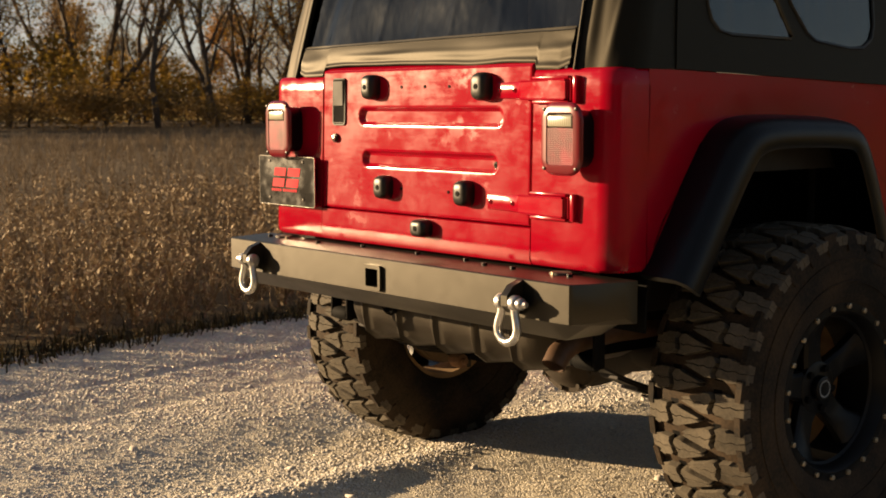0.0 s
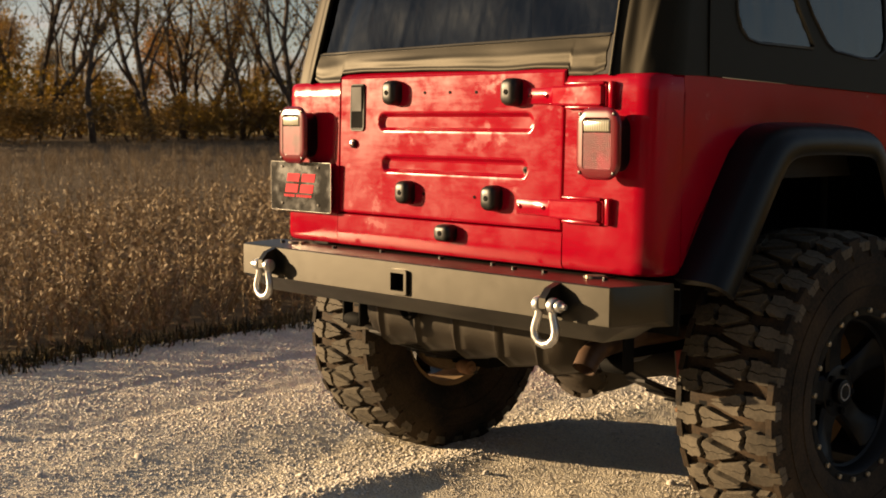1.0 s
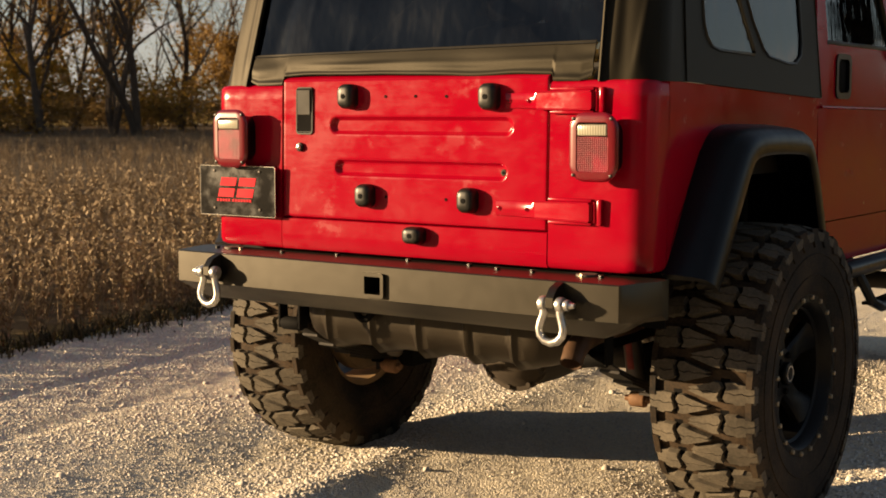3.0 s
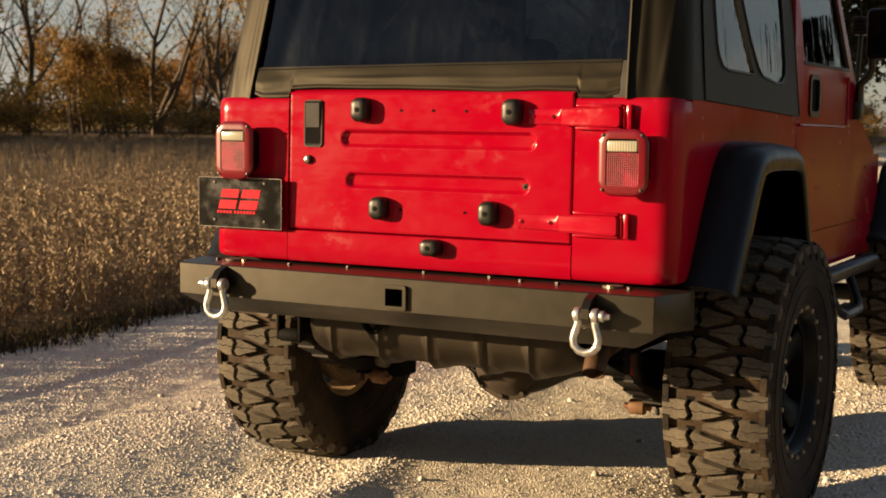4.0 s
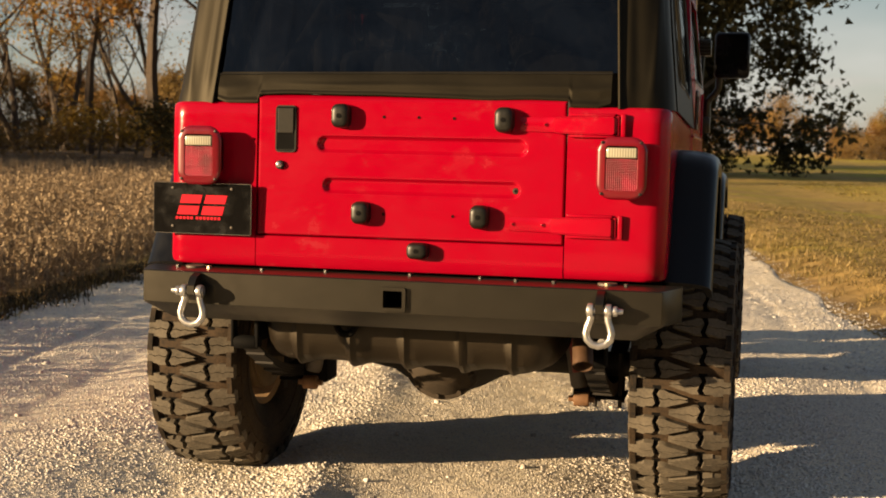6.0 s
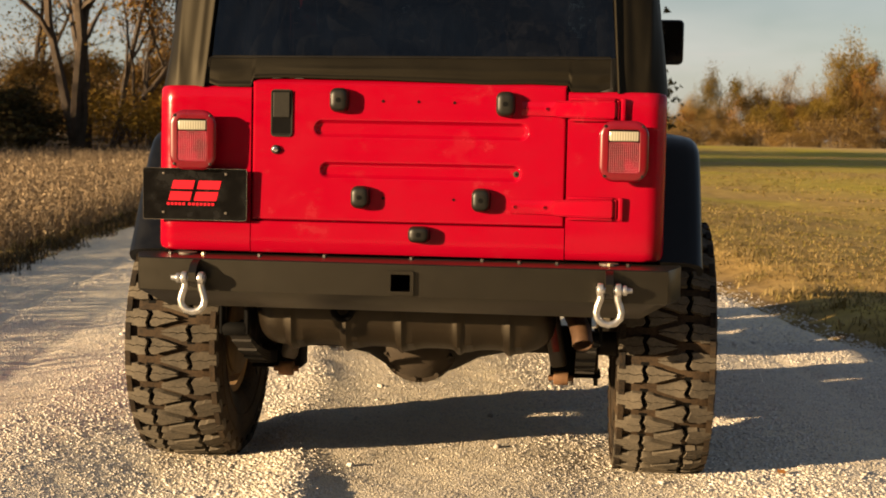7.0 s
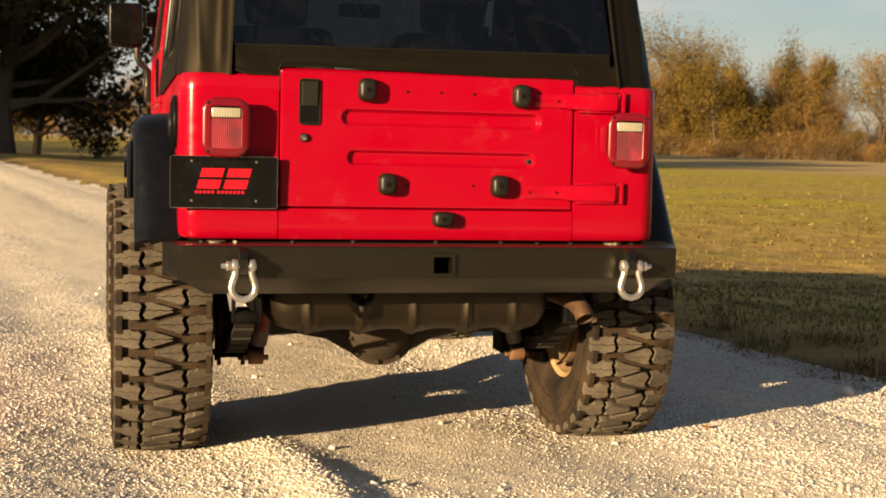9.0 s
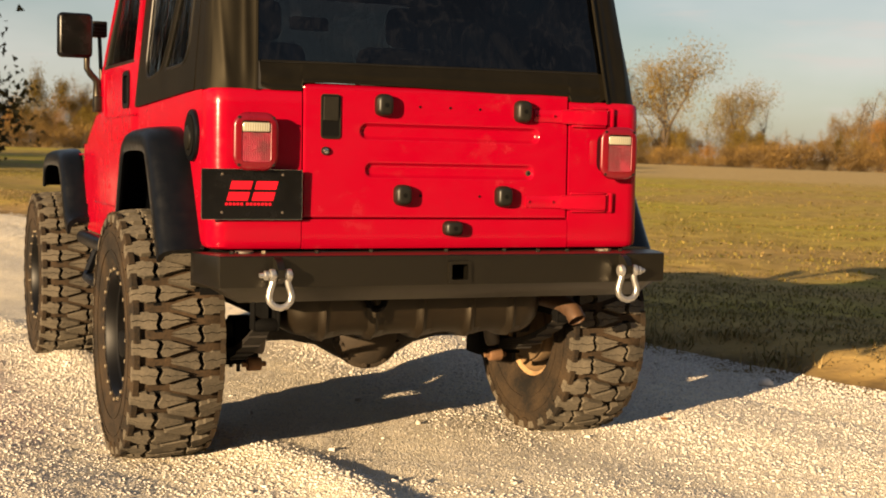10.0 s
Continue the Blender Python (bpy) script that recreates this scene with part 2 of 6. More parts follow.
def mat_ground():
    """Dry autumn grass near the road, then green and straw-coloured bands of the open field."""
    k = Nodes("field_ground")
    geo, sep = k.n("NewGeometry"), k.n("SeparateXYZ")
    k.link(geo.outputs["Position"], sep.inputs["Vector"])
    u = k.math("ADD", sep.outputs["X"], k.math("MULTIPLY", sep.outputs["Y"], 0.142))
    v = k.coord()
    n1, n2, n3 = k.noise(0.25, 5, v), k.noise(3.0, 5, v), k.noise(0.035, 4, v)
    uw = k.math("ADD", u, k.math("MULTIPLY", n3, 14.0))
    dry = k.ramp(n2, [(0.3, (0.27, 0.18, 0.058)), (0.7, (0.50, 0.345, 0.12))])
    green = k.ramp(n2, [(0.3, (0.26, 0.235, 0.022)), (0.7, (0.50, 0.43, 0.045))])
    straw = k.ramp(n2, [(0.3, (0.38, 0.27, 0.11)), (0.7, (0.54, 0.40, 0.18))])
    near = k.mix(k.ramp(n1, [(0.46, (0, 0, 0)), (0.72, (0.8,) * 3)]), dry, green)
    f1 = k.math("SMOOTH_MIN", 1.0, k.math("MAXIMUM", 0.0, k.math("DIVIDE", k.math("SUBTRACT", uw, 14.0), 10.0)))
    f2 = k.math("MINIMUM", 1.0, k.math("MAXIMUM", 0.0, k.math("DIVIDE", k.math("SUBTRACT", uw, 48.0), 14.0)))
    col = k.mix(f1, near, k.mix(k.ramp(k.noise(0.12, 5, k.coord((0.5, 1.0, 1.0))), [(0.42, (0.0,) * 3), (0.60, (0.9,) * 3)]), green, dry))
    # worn brown and straw-coloured patches
    worn = k.ramp(k.noise(0.45, 7, k.coord((0.40, 1.0, 1.0)), 0.68), [(0.49, (0.0,) * 3), (0.62, (0.6,) * 3)])
    col = k.mix(worn, col, k.ramp(k.noise(9.0, 4, v), [(0.3, (0.22, 0.14, 0.05)), (0.7, (0.46, 0.32, 0.13))]))
    col = k.mix(f2, col, straw)
    # bare soil of the bank at the gravel's edge
    bank = k.math("SUBTRACT", 1.0, k.math("ABSOLUTE", k.math("DIVIDE", k.math("SUBTRACT", u, 2.6), 0.45)), True)
    soil = k.ramp(n2, [(0.3, (0.085, 0.058, 0.032)), (0.7, (0.20, 0.14, 0.075))])
    col = k.mix(k.math("MULTIPLY", bank, k.ramp(k.noise(4.0, 4, v), [(0.3, (0.3,) * 3), (0.6, (1.0,) * 3)])), col, soil)
    crop = k.math("MINIMUM", 1.0, k.math("MAXIMUM", 0.0, k.math("SUBTRACT", -3.3, u)))
    crop = k.math("MULTIPLY", crop, k.math("MINIMUM", 1.0, k.math("MAXIMUM", 0.0, k.math("ADD", 140.0, u))))
    litter = k.ramp(n2, [(0.3, (0.065, 0.046, 0.028)), (0.7, (0.15, 0.11, 0.066))])
    col = k.mix(crop, col, litter)
    k.set(Base_Color=col, Roughness=0.95, Specular_IOR_Level=0.1)
    k.bump(n2, 0.6, 0.06)
    return k.m


def mat_plate():
    """Black plate whose gloss is dulled in patches by dried water and dust."""
    k = Nodes("gloss_black_plate")
    d = k.ramp(k.noise(13.0, 6, rough=0.6), [(0.40, (0.15,) * 3), (0.62, (0.33,) * 3)])
    k.set(Base_Color=(0.003, 0.003, 0.003), Roughness=d, Specular_IOR_Level=0.45)
    return k.m


PAINT = mat_paint()
CLOTH = mat_fabric()
STEEL = mat_simple("black_powder_coat", (0.0020, 0.0018, 0.0013), 0.385, 0.0, 0.12, 240.0, 0.03, 0.0003, spec=0.70, tint=(1.0, 0.91, 0.72), rvar=0.04)
PLASTIC = mat_simple("black_flare_plastic", (0.0022, 0.0027, 0.0038), 0.34, 0.0, 0.08, 260.0, 0.08, 0.0005, spec=0.28)
RUBBER = mat_simple("moulded_rubber", (0.008, 0.0072, 0.0048), 0.42, 0.0, 0.45, 40.0, 0.15, 0.001, spec=0.4)
UNDER = mat_simple("dusty_underbody", (0.012, 0.0095, 0.007), 0.75, 0.0, 0.5, 18.0, 0.3, 0.003)
TANK = mat_simple("dusty_skid_plate", (0.0070, 0.0046, 0.0024), 0.44, 0.0, 0.6, 9.0, 0.2, 0.003, spec=0.46, tint=(1.0, 0.88, 0.68))
RUST = mat_simple("rusty_steel", (0.20, 0.105, 0.05), 0.8, 0.2, 0.5, 30.0, 0.4, 0.002)
EXHAUST = mat_simple("burnt_exhaust_steel", (0.10, 0.055, 0.030), 0.6, 0.2, 0.5, 24.0, 0.3, 0.002)
# darker copy of the drum's dust colour, with the tank's shade painted in
DUSTY_SHADED = mat_simple("grimy_drum", (0.13, 0.085, 0.042), 0.85, 0.0, 0.4, 20.0, 0.2, 0.002)
DUSTY = mat_simple("dusty_drum", (0.30, 0.19, 0.09), 0.85, 0.0, 0.35, 20.0, 0.2, 0.002)
GALV = mat_simple("galvanised_steel", (0.56, 0.55, 0.53), 0.36, 0.9, 0.25, 60.0, 0.25, 0.001)
CHROME = mat_simple("bright_metal", (0.62, 0.60, 0.57), 0.22, 1.0, 0.1, 50.0, 0.05, 0.0005)
WHEEL = mat_simple("satin_black_alloy", (0.0028, 0.0028, 0.0030), 0.42, 0.0, 0.3, 30.0, 0.05, 0.0005, spec=0.2)
BRASS = mat_simple("zinc_bolt", (0.36, 0.30, 0.21), 0.45, 0.8, 0.2, 80.0, 0.1, 0.0005)
INTERIOR = mat_simple("dark_interior", (0.022, 0.021, 0.021), 0.8, 0.0, 0.3, 15.0, 0.2, 0.002)
SEATCLOTH = mat_simple("grey_seat_cloth", (0.025, 0.025, 0.027), 0.9, 0.0, 0.2, 60.0, 0.3, 0.002)
PLATE = mat_plate()
SIGNRED = mat_simple("red_sign_print", (0.52, 0.006, 0.020), 0.7, 0.0, 0.1, 30.0, 0.02, 0.0003, spec=0.15)
SHOCKRED = mat_simple("worn_red_lettering", (0.20, 0.018, 0.012), 0.6, 0.0, 0.5, 40.0, 0.1, 0.001)
PADDLE = mat_simple("matt_black_paddle", (0.010, 0.009, 0.006), 0.55, 0.0, 0.3, 60.0, 0.1, 0.001, spec=0.25)
CAST = mat_simple("dusty_cast_iron", (0.022, 0.0145, 0.007), 0.75, 0.0, 0.5, 16.0, 0.4, 0.003)
# for plain black parts, and painted as shade in holes, slots and grooves
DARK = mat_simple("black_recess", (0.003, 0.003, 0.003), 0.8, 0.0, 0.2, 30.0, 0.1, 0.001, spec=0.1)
REDLENS, CLEARLENS = mat_lens(), mat_clear_lens()
LENSRIM = mat_simple("red_lens_rim", (0.135, 0.0008, 0.006), 0.3, 0.0, 0.15, 30.0, 0.04, 0.0005, coat=0.6, spec=0.42)
SHOCKGREY = mat_simple("shock_silver_paint", (0.085, 0.070, 0.055), 0.55, 0.1, 0.3, 25.0, 0.1, 0.001)
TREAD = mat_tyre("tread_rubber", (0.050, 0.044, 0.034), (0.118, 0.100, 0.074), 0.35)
CARCASS = mat_tyre("tyre_rubber", (0.007, 0.006, 0.005), (0.048, 0.031, 0.016), 0.16)
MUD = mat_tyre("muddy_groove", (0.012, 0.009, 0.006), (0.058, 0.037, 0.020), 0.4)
VINYL = mat_pane("smoked_vinyl", (0.028, 0.030, 0.034), 0.08, 0.022, 0.004, (1.5, 1.0, 0.8), 1.58)
SIDEVINYL = mat_pane("tinted_side_vinyl", (0.20, 0.22, 0.23), 0.03, 0.014, 0.0, (1.0, 3.5, 0.5), 1.85)
GLASS = mat_pane("clear_glass", (0.72, 0.76, 0.74), 0.01, 0.004)
STONE, ROADBED, GROUND = mat_stone(), mat_road(), mat_ground()
BARK = mat_simple("bark", (0.075, 0.055, 0.038), 0.95, 0.0, 0.45, 3.0, 0.7, 0.05)
LEAF_AUTUMN = mat_leaf("autumn_leaves", [(0.0, (0.11, 0.065, 0.025)), (0.35, (0.20, 0.118, 0.035)), (0.7, (0.33, 0.20, 0.045)), (1.0, (0.20, 0.15, 0.045))], 0.3, 0.6)
LEAF_YELLOW = mat_leaf("yellowing_leaves", [(0.0, (0.13, 0.09, 0.022)), (0.5, (0.36, 0.225, 0.03)), (1.0, (0.22, 0.115, 0.03))], 0.3, 0.5)
LEAF_RUST = mat_leaf("rusty_dark_leaves", [(0.0, (0.115, 0.09, 0.034)), (0.45, (0.225, 0.142, 0.045)), (0.85, (0.36, 0.165, 0.04)), (1.0, (0.28, 0.19, 0.05))], 0.35)
LEAF_DARK = mat_leaf("dark_oak_leaves", [(0.0, (0.030, 0.029, 0.012)), (0.6, (0.062, 0.052, 0.019)), (1.0, (0.13, 0.074, 0.026))])
SOY = mat_leaf("ripe_soybean", [(0.0, (0.135, 0.094, 0.056)), (0.45, (0.245, 0.180, 0.108)), (0.85, (0.35, 0.268, 0.170)), (1.0, (0.44, 0.355, 0.24))], 0.12, 1.0)
GRASS = mat_leaf("dry_grass", [(0.0, (0.14, 0.115, 0.035)), (0.35, (0.22, 0.168, 0.06)), (0.65, (0.28, 0.208, 0.085)), (1.0, (0.36, 0.27, 0.12))], 0.2, 1.0)
MEADOW = mat_leaf("meadow_blades", [(0.0, (0.13, 0.118, 0.024)), (0.3, (0.20, 0.168, 0.034)), (0.6, (0.26, 0.20, 0.055)), (0.8, (0.20, 0.135, 0.05)), (1.0, (0.34, 0.25, 0.09))], 0.2, 1.0)
LEAF_OLIVE = mat_leaf("golden_olive_leaves", [(0.0, (0.095, 0.068, 0.014)), (0.5, (0.165, 0.115, 0.021)), (1.0, (0.265, 0.165, 0.028))], 0.35, 0.35)
LEAF_FAR = mat_leaf("muted_far_leaves", [(0.0, (0.11, 0.072, 0.026)), (0.35, (0.19, 0.118, 0.035)), (0.7, (0.26, 0.165, 0.038)), (1.0, (0.17, 0.122, 0.032))], 0.35, 0.35)
WEED = mat_leaf("green_weeds", [(0.0, (0.020, 0.017, 0.008)), (0.6, (0.050, 0.040, 0.015)), (1.0, (0.14, 0.09, 0.04))], 0.15, 1.0)
LEAF_THICK = mat_leaf("dark_thicket_leaves", [(0.0, (0.105, 0.070, 0.026)), (0.5, (0.20, 0.125, 0.040)), (1.0, (0.31, 0.19, 0.052))], 0.3, 0.35)
LEAF_FALLEN = mat_leaf("fallen_leaf", [(0.0, (0.30, 0.13, 0.035)), (0.5, (0.42, 0.20, 0.05)), (1.0, (0.26, 0.15, 0.07))], 0.1, 0.1)

# ---- mesh helpers ----


def part(name, bm, material, parent=None, label="", smooth=40):
    """Links a bmesh as one mesh object under a thing."""
    bmesh.ops.recalc_face_normals(bm, faces=bm.faces[:])
    me = bpy.data.meshes.new(name)
    bm.to_mesh(me)
    bm.free()
    me.materials.append(material)
    if smooth:
        me.shade_smooth()
        me.set_sharp_from_angle(angle=radians(smooth))
    ob = new(name, me)
    if parent:
        ob.parent = parent
    if label:
        tagged(ob, label)
    return ob


def shared(name, like, parent, m=None):
    """Another object on the same mesh."""
    ob = new(name, like.data)
    ob.parent = parent
    if m is not None:
        ob.matrix_local = m
    return ob


def thing(name, label, category, group="", kind="", at=(0, 0, 0)):
    ob = new(name)
    ob.location = at
    ob.empty_display_size = 0.2
    return tagged(ob, label, category, group, kind)


def raw(name, verts, faces, material, smooth=False):
    """A mesh object from arrays; all faces have the same number of corners."""
    verts, faces = np.asarray(verts, np.float32), np.asarray(faces, np.int32)
    me = bpy.data.meshes.new(name)
    k = faces.shape[1]
    me.vertices.add(len(verts))
    me.vertices.foreach_set("co", verts.ravel())
    me.loops.add(faces.size)
    me.loops.foreach_set("vertex_index", faces.ravel())
    me.polygons.add(len(faces))
    me.polygons.foreach_set("loop_start", np.arange(0, faces.size, k, dtype=np.int32))
    me.update(calc_edges=True)
    me.validate()
    if smooth:
        me.shade_smooth()
    me.materials.append(material)
    return new(name, me)


def box(bm, x0, x1, y0, y1, z0, z1, bevel=0.0, seg=2):
    r = bmesh.ops.create_cube(bm, size=1)
    vs = r["verts"]
    for v in vs:
        v.co = Vector((x0 + (v.co.x + 0.5) * (x1 - x0), y0 + (v.co.y + 0.5) * (y1 - y0), z0 + (v.co.z + 0.5) * (z1 - z0)))
    if bevel:
        es = list({e for v in vs for e in v.link_edges})
        bmesh.ops.bevel(bm, geom=es, offset=bevel, segments=seg, profile=0.5, affect="EDGES")
    return bm


def boxed(*a, **k):
    return box(bmesh.new(), *a, **k)


def tube(bm, pts, radii, n=8, caps=True):
    """A round bar along points; radii may be one number or one for each point."""
    pts = [Vector(p) for p in pts]
    if isinstance(radii, (int, float)):
        radii = [radii] * len(pts)
    rings, up = [], None
    for i, p in enumerate(pts):
        d = (pts[min(i + 1, len(pts) - 1)] - pts[max(i - 1, 0)]).normalized()
        if up is None:
            up = d.orthogonal().normalized()
        up = (up - d * up.dot(d))
        up = up.normalized() if up.length > 1e-5 else d.orthogonal().normalized()
        side = d.cross(up)
        rings.append([bm.verts.new(p + (up * math.cos(a) + side * math.sin(a)) * radii[i]) for a in (2 * math.pi * j / n for j in range(n))])
    for a, b in zip(rings, rings[1:]):
        for j in range(n):
            bm.faces.new((a[j], a[(j + 1) % n], b[(j + 1) % n], b[j]))
    if caps:
        bm.faces.new(rings[0][::-1])
        bm.faces.new(rings[-1])
    return bm


def tubed(*a, **k):
    return tube(bmesh.new(), *a, **k)


def arc(c, r, a0, a1, n):
    return [(c[0] + r * math.cos(radians(a0 + (a1 - a0) * i / n)), c[1] + r * math.sin(radians(a0 + (a1 - a0) * i / n))) for i in range(n + 1)]


def rounded(x0, x1, y0, y1, r, n=5):
    """A rounded rectangle, counter-clockwise."""
    return arc((x1 - r, y0 + r), r, -90, 0, n) + arc((x1 - r, y1 - r), r, 0, 90, n) + arc((x0 + r, y1 - r), r, 90, 180, n) + arc((x0 + r, y0 + r), r, 180, 270, n)


def plate(bm, outer, holes, put, thick, normal):
    """A flat sheet with holes: 2D outlines, put(u, v) places a point, extruded along normal(u, v) by thick."""
    def loop(pts):
        vs = [bm.verts.new((u, v, 0)) for u, v in pts]
        return vs, [bm.edges.new((vs[i], vs[(i + 1) % len(vs)])) for i in range(len(vs))]
    es = loop(outer)[1]
    for h in holes:
        es += loop(h)[1]
    before = set(bm.faces)
    bmesh.ops.triangle_fill(bm, use_beauty=True, use_dissolve=False, edges=es)
    fs = [f for f in bm.faces if f not in before]
    ext = bmesh.ops.extrude_face_region(bm, geom=fs)
    top = [g for g in ext["geom"] if isinstance(g, bmesh.types.BMVert)]
    for v in top:
        v.co.z = 1
    for v in {v for f in fs for v in f.verts} | set(top):
        u, w, k = v.co
        v.co = Vector(put(u, w)) + Vector(normal) * (thick * k)
    return bm


def prism(bm, outline, put, vec):
    """A solid from an outline: put(u, v) places it, vec is the way of the extrusion."""
    a = [bm.verts.new(Vector(put(u, v))) for u, v in outline]
    b = [bm.verts.new(v.co + Vector(vec)) for v in a]
    bm.faces.new(a)
    bm.faces.new(b[::-1])
    n = len(a)
    for i in range(n):
        bm.faces.new((a[i], b[i], b[(i + 1) % n], a[(i + 1) % n]))
    return bm


def sheet(bm, f, nu, nv, thick=0.0):
    """A curved sheet from f(u, v), u and v from 0 to 1, with an optional thickness along its normals."""
    g = [[bm.verts.new(Vector(f(i / nu, j / nv))) for j in range(nv + 1)] for i in range(nu + 1)]
    fs = [bm.faces.new((g[i][j], g[i + 1][j], g[i + 1][j + 1], g[i][j + 1])) for i in range(nu) for j in range(nv)]
    if thick:
        bmesh.ops.recalc_face_normals(bm, faces=fs)
        bmesh.ops.solidify(bm, geom=fs, thickness=thick)
    return bm


def disc(bm, c, axis, r, depth, n=16, bevel=0.0):
    """A short cylinder centred at c along axis."""
    c, axis = Vector(c), Vector(axis).normalized()
    a, b = c - axis * depth / 2, c + axis * depth / 2
    if bevel:
        return tube(bm, [a, a + axis * bevel * 0.3, a + axis * bevel, b - axis * bevel, b - axis * bevel * 0.3, b], [r - bevel, r - bevel * 0.3, r, r, r - bevel * 0.3, r - bevel], n)
    return tube(bm, [a, b], r, n)


# ---- ground, road ----
ROAD_L, ROAD_R, SLANT = -2.9, 2.45, 0.142      # the road's edges at y = 0 and its drift to the left


def smooth01(a):
    a = np.clip(a, 0, 1)
    return a * a * (3 - 2 * a)


def wobble(x, y, s, seed):
    """Smooth uneven height from a few crossed waves."""
    r = np.random.RandomState(seed)
    out = np.zeros_like(x, dtype=float)
    for i in range(9):
        a, f, p = r.uniform(0, 6.28), s * r.uniform(0.6, 2.2), r.uniform(0, 6.28)
        out += np.sin((x * math.cos(a) + y * math.sin(a)) * f + p) / 9 ** 0.5
    return out


def road_u(x, y):
    return x + SLANT * y


def ground_z(x, y):
    x, y = np.asarray(x, float), np.asarray(y, float)
    u = road_u(x, y)
    z = 0.006 * wobble(x, y, 1.6, 3) + 0.004 * wobble(x, y, 6.0, 4)
    for c in (-0.74, 0.86):
        z -= 0.016 * np.exp(-((u - c) / 0.24) ** 2)
    # loose gravel thrown up into a lumpy ridge beside the wheel track, a lower one further out
    heap = np.clip(0.75 + 0.35 * wobble(x, y, 3.2, 17), 0.1, 1.3) * smooth01((6 - y) / 4)
    z += 0.031 * heap * np.exp(-((u + 0.37 + 0.03 * wobble(y, y, 1.7, 18)) / 0.105) ** 2) + 0.014 * np.exp(-((u - 1.5) / 0.3) ** 2) + 0.014 * np.exp(-((u + 1.35) / 0.25) ** 2)
    z += 0.0016 * wobble(x, y, 22.0, 19)
    # narrow ruts
    for c, d in ((-2.24, 0.014), (-1.72, 0.009), (1.98, 0.008)):
        z -= d * np.exp(-((u - c - 0.02 * wobble(y, y, 0.9, 27)) / 0.055) ** 2)
    right = smooth01((u - ROAD_R) / 0.7)
    z = z * (1 - right) + right * (0.10 + 0.03 * wobble(x, y, 1.3, 5)) - smooth01((u - ROAD_R - 1.2) / 4.0) * 0.20
    left = smooth01((ROAD_L - u) / 1.2)
    z = z - left * 0.16 + left * 0.02 * wobble(x, y, 1.1, 6)
    far = np.hypot(x, y)
    return z + smooth01((far - 40) / 150) * 0.35 * wobble(x, y, 0.025, 7)


def axis_steps(a, b, fine, far):
    """Coordinates that are fine between a and b and grow outwards to far."""
    core = list(np.arange(a, b + fine / 2, fine))
    hi, lo, s = [core[-1]], [core[0]], fine
    while hi[-1] < far:
        s *= 1.13
        hi.append(hi[-1] + s)
    s = fine
    while lo[-1] > -far:
        s *= 1.13
        lo.append(lo[-1] - s)
    return np.array(lo[:0:-1] + core + hi[1:])


def grid_mesh(name, xs, ys, z, material):
    X, Y = np.meshgrid(xs, ys)
    V = np.stack([X, Y, z(X, Y)], -1).reshape(-1, 3)
    n, m = len(xs), len(ys)
    i = (np.arange(m - 1)[:, None] * n + np.arange(n - 1)[None]).ravel()
    return raw(name, V, np.stack([i, i + 1, i + n + 1, i + n], 1), material, True)


def under_road(x, y):
    u = road_u(x, y)
    inside = smooth01((u - ROAD_L - 0.15) / 0.3) * smooth01((ROAD_R - 0.15 - u) / 0.3)
    return ground_z(x, y) - 0.05 * inside


tagged(grid_mesh("ground", axis_steps(-6, 6, 0.12, 2500), axis_steps(-3, 9, 0.12, 2500), under_road, GROUND),
       "open autumn field with dry and green grass beside the road", "ground", kind="structure")


def make_road():
    us = np.linspace(ROAD_L - 0.1, ROAD_R + 0.1, 110)
    ys = axis_steps(-3, 7, 0.07, 260)
    U, Y = np.meshgrid(us, ys)
    ragged = 0.10 * wobble(Y, Y * 0.3, 2.0, 8)
    U = U + ragged * (np.abs(np.linspace(-1, 1, 110))[None] ** 6)
    X = U - SLANT * Y
    Z = ground_z(X, Y) + 0.004
    edge = np.abs(np.linspace(-1, 1, 110))[None]
    Z = Z - 0.04 * (edge > 0.995)
    n, m = len(us), len(ys)
    i = (np.arange(m - 1)[:, None] * n + np.arange(n - 1)[None]).ravel()
    ob = raw("road", np.stack([X, Y, Z], -1).reshape(-1, 3), np.stack([i, i + 1, i + n + 1, i + n], 1), ROADBED, True)
    tagged(ob, "pale crushed limestone farm road with worn wheel tracks", "road", kind="structure")


make_road()


def rand_dirs(r, n):
    v = r.normal(size=(n, 3))
    return v / np.linalg.norm(v, axis=1)[:, None]


def scatter(name, verts, faces, pos, rot, scale, material, label, category, squash=None, smooth=False):
    """Many copies of small shapes joined into one mesh: verts is (k, nv, 3), one shape for each place in turn."""
    n, k = len(pos), len(verts)
    V = verts[np.arange(n) % k] * scale[:, None, None if scale.ndim == 1 else slice(None)]
    c, s = np.cos(rot), np.sin(rot)
    x, y = V[..., 0] * c[:, None] - V[..., 1] * s[:, None], V[..., 0] * s[:, None] + V[..., 1] * c[:, None]
    V = np.stack([x, y, V[..., 2]], -1) + pos[:, None]
    nv = verts.shape[1]
    F = (faces[None] + (np.arange(n) * nv)[:, None, None]).reshape(-1, faces.shape[1])
    return tagged(raw(name, V.reshape(-1, 3), F, material, smooth), label, category, kind="stuff")


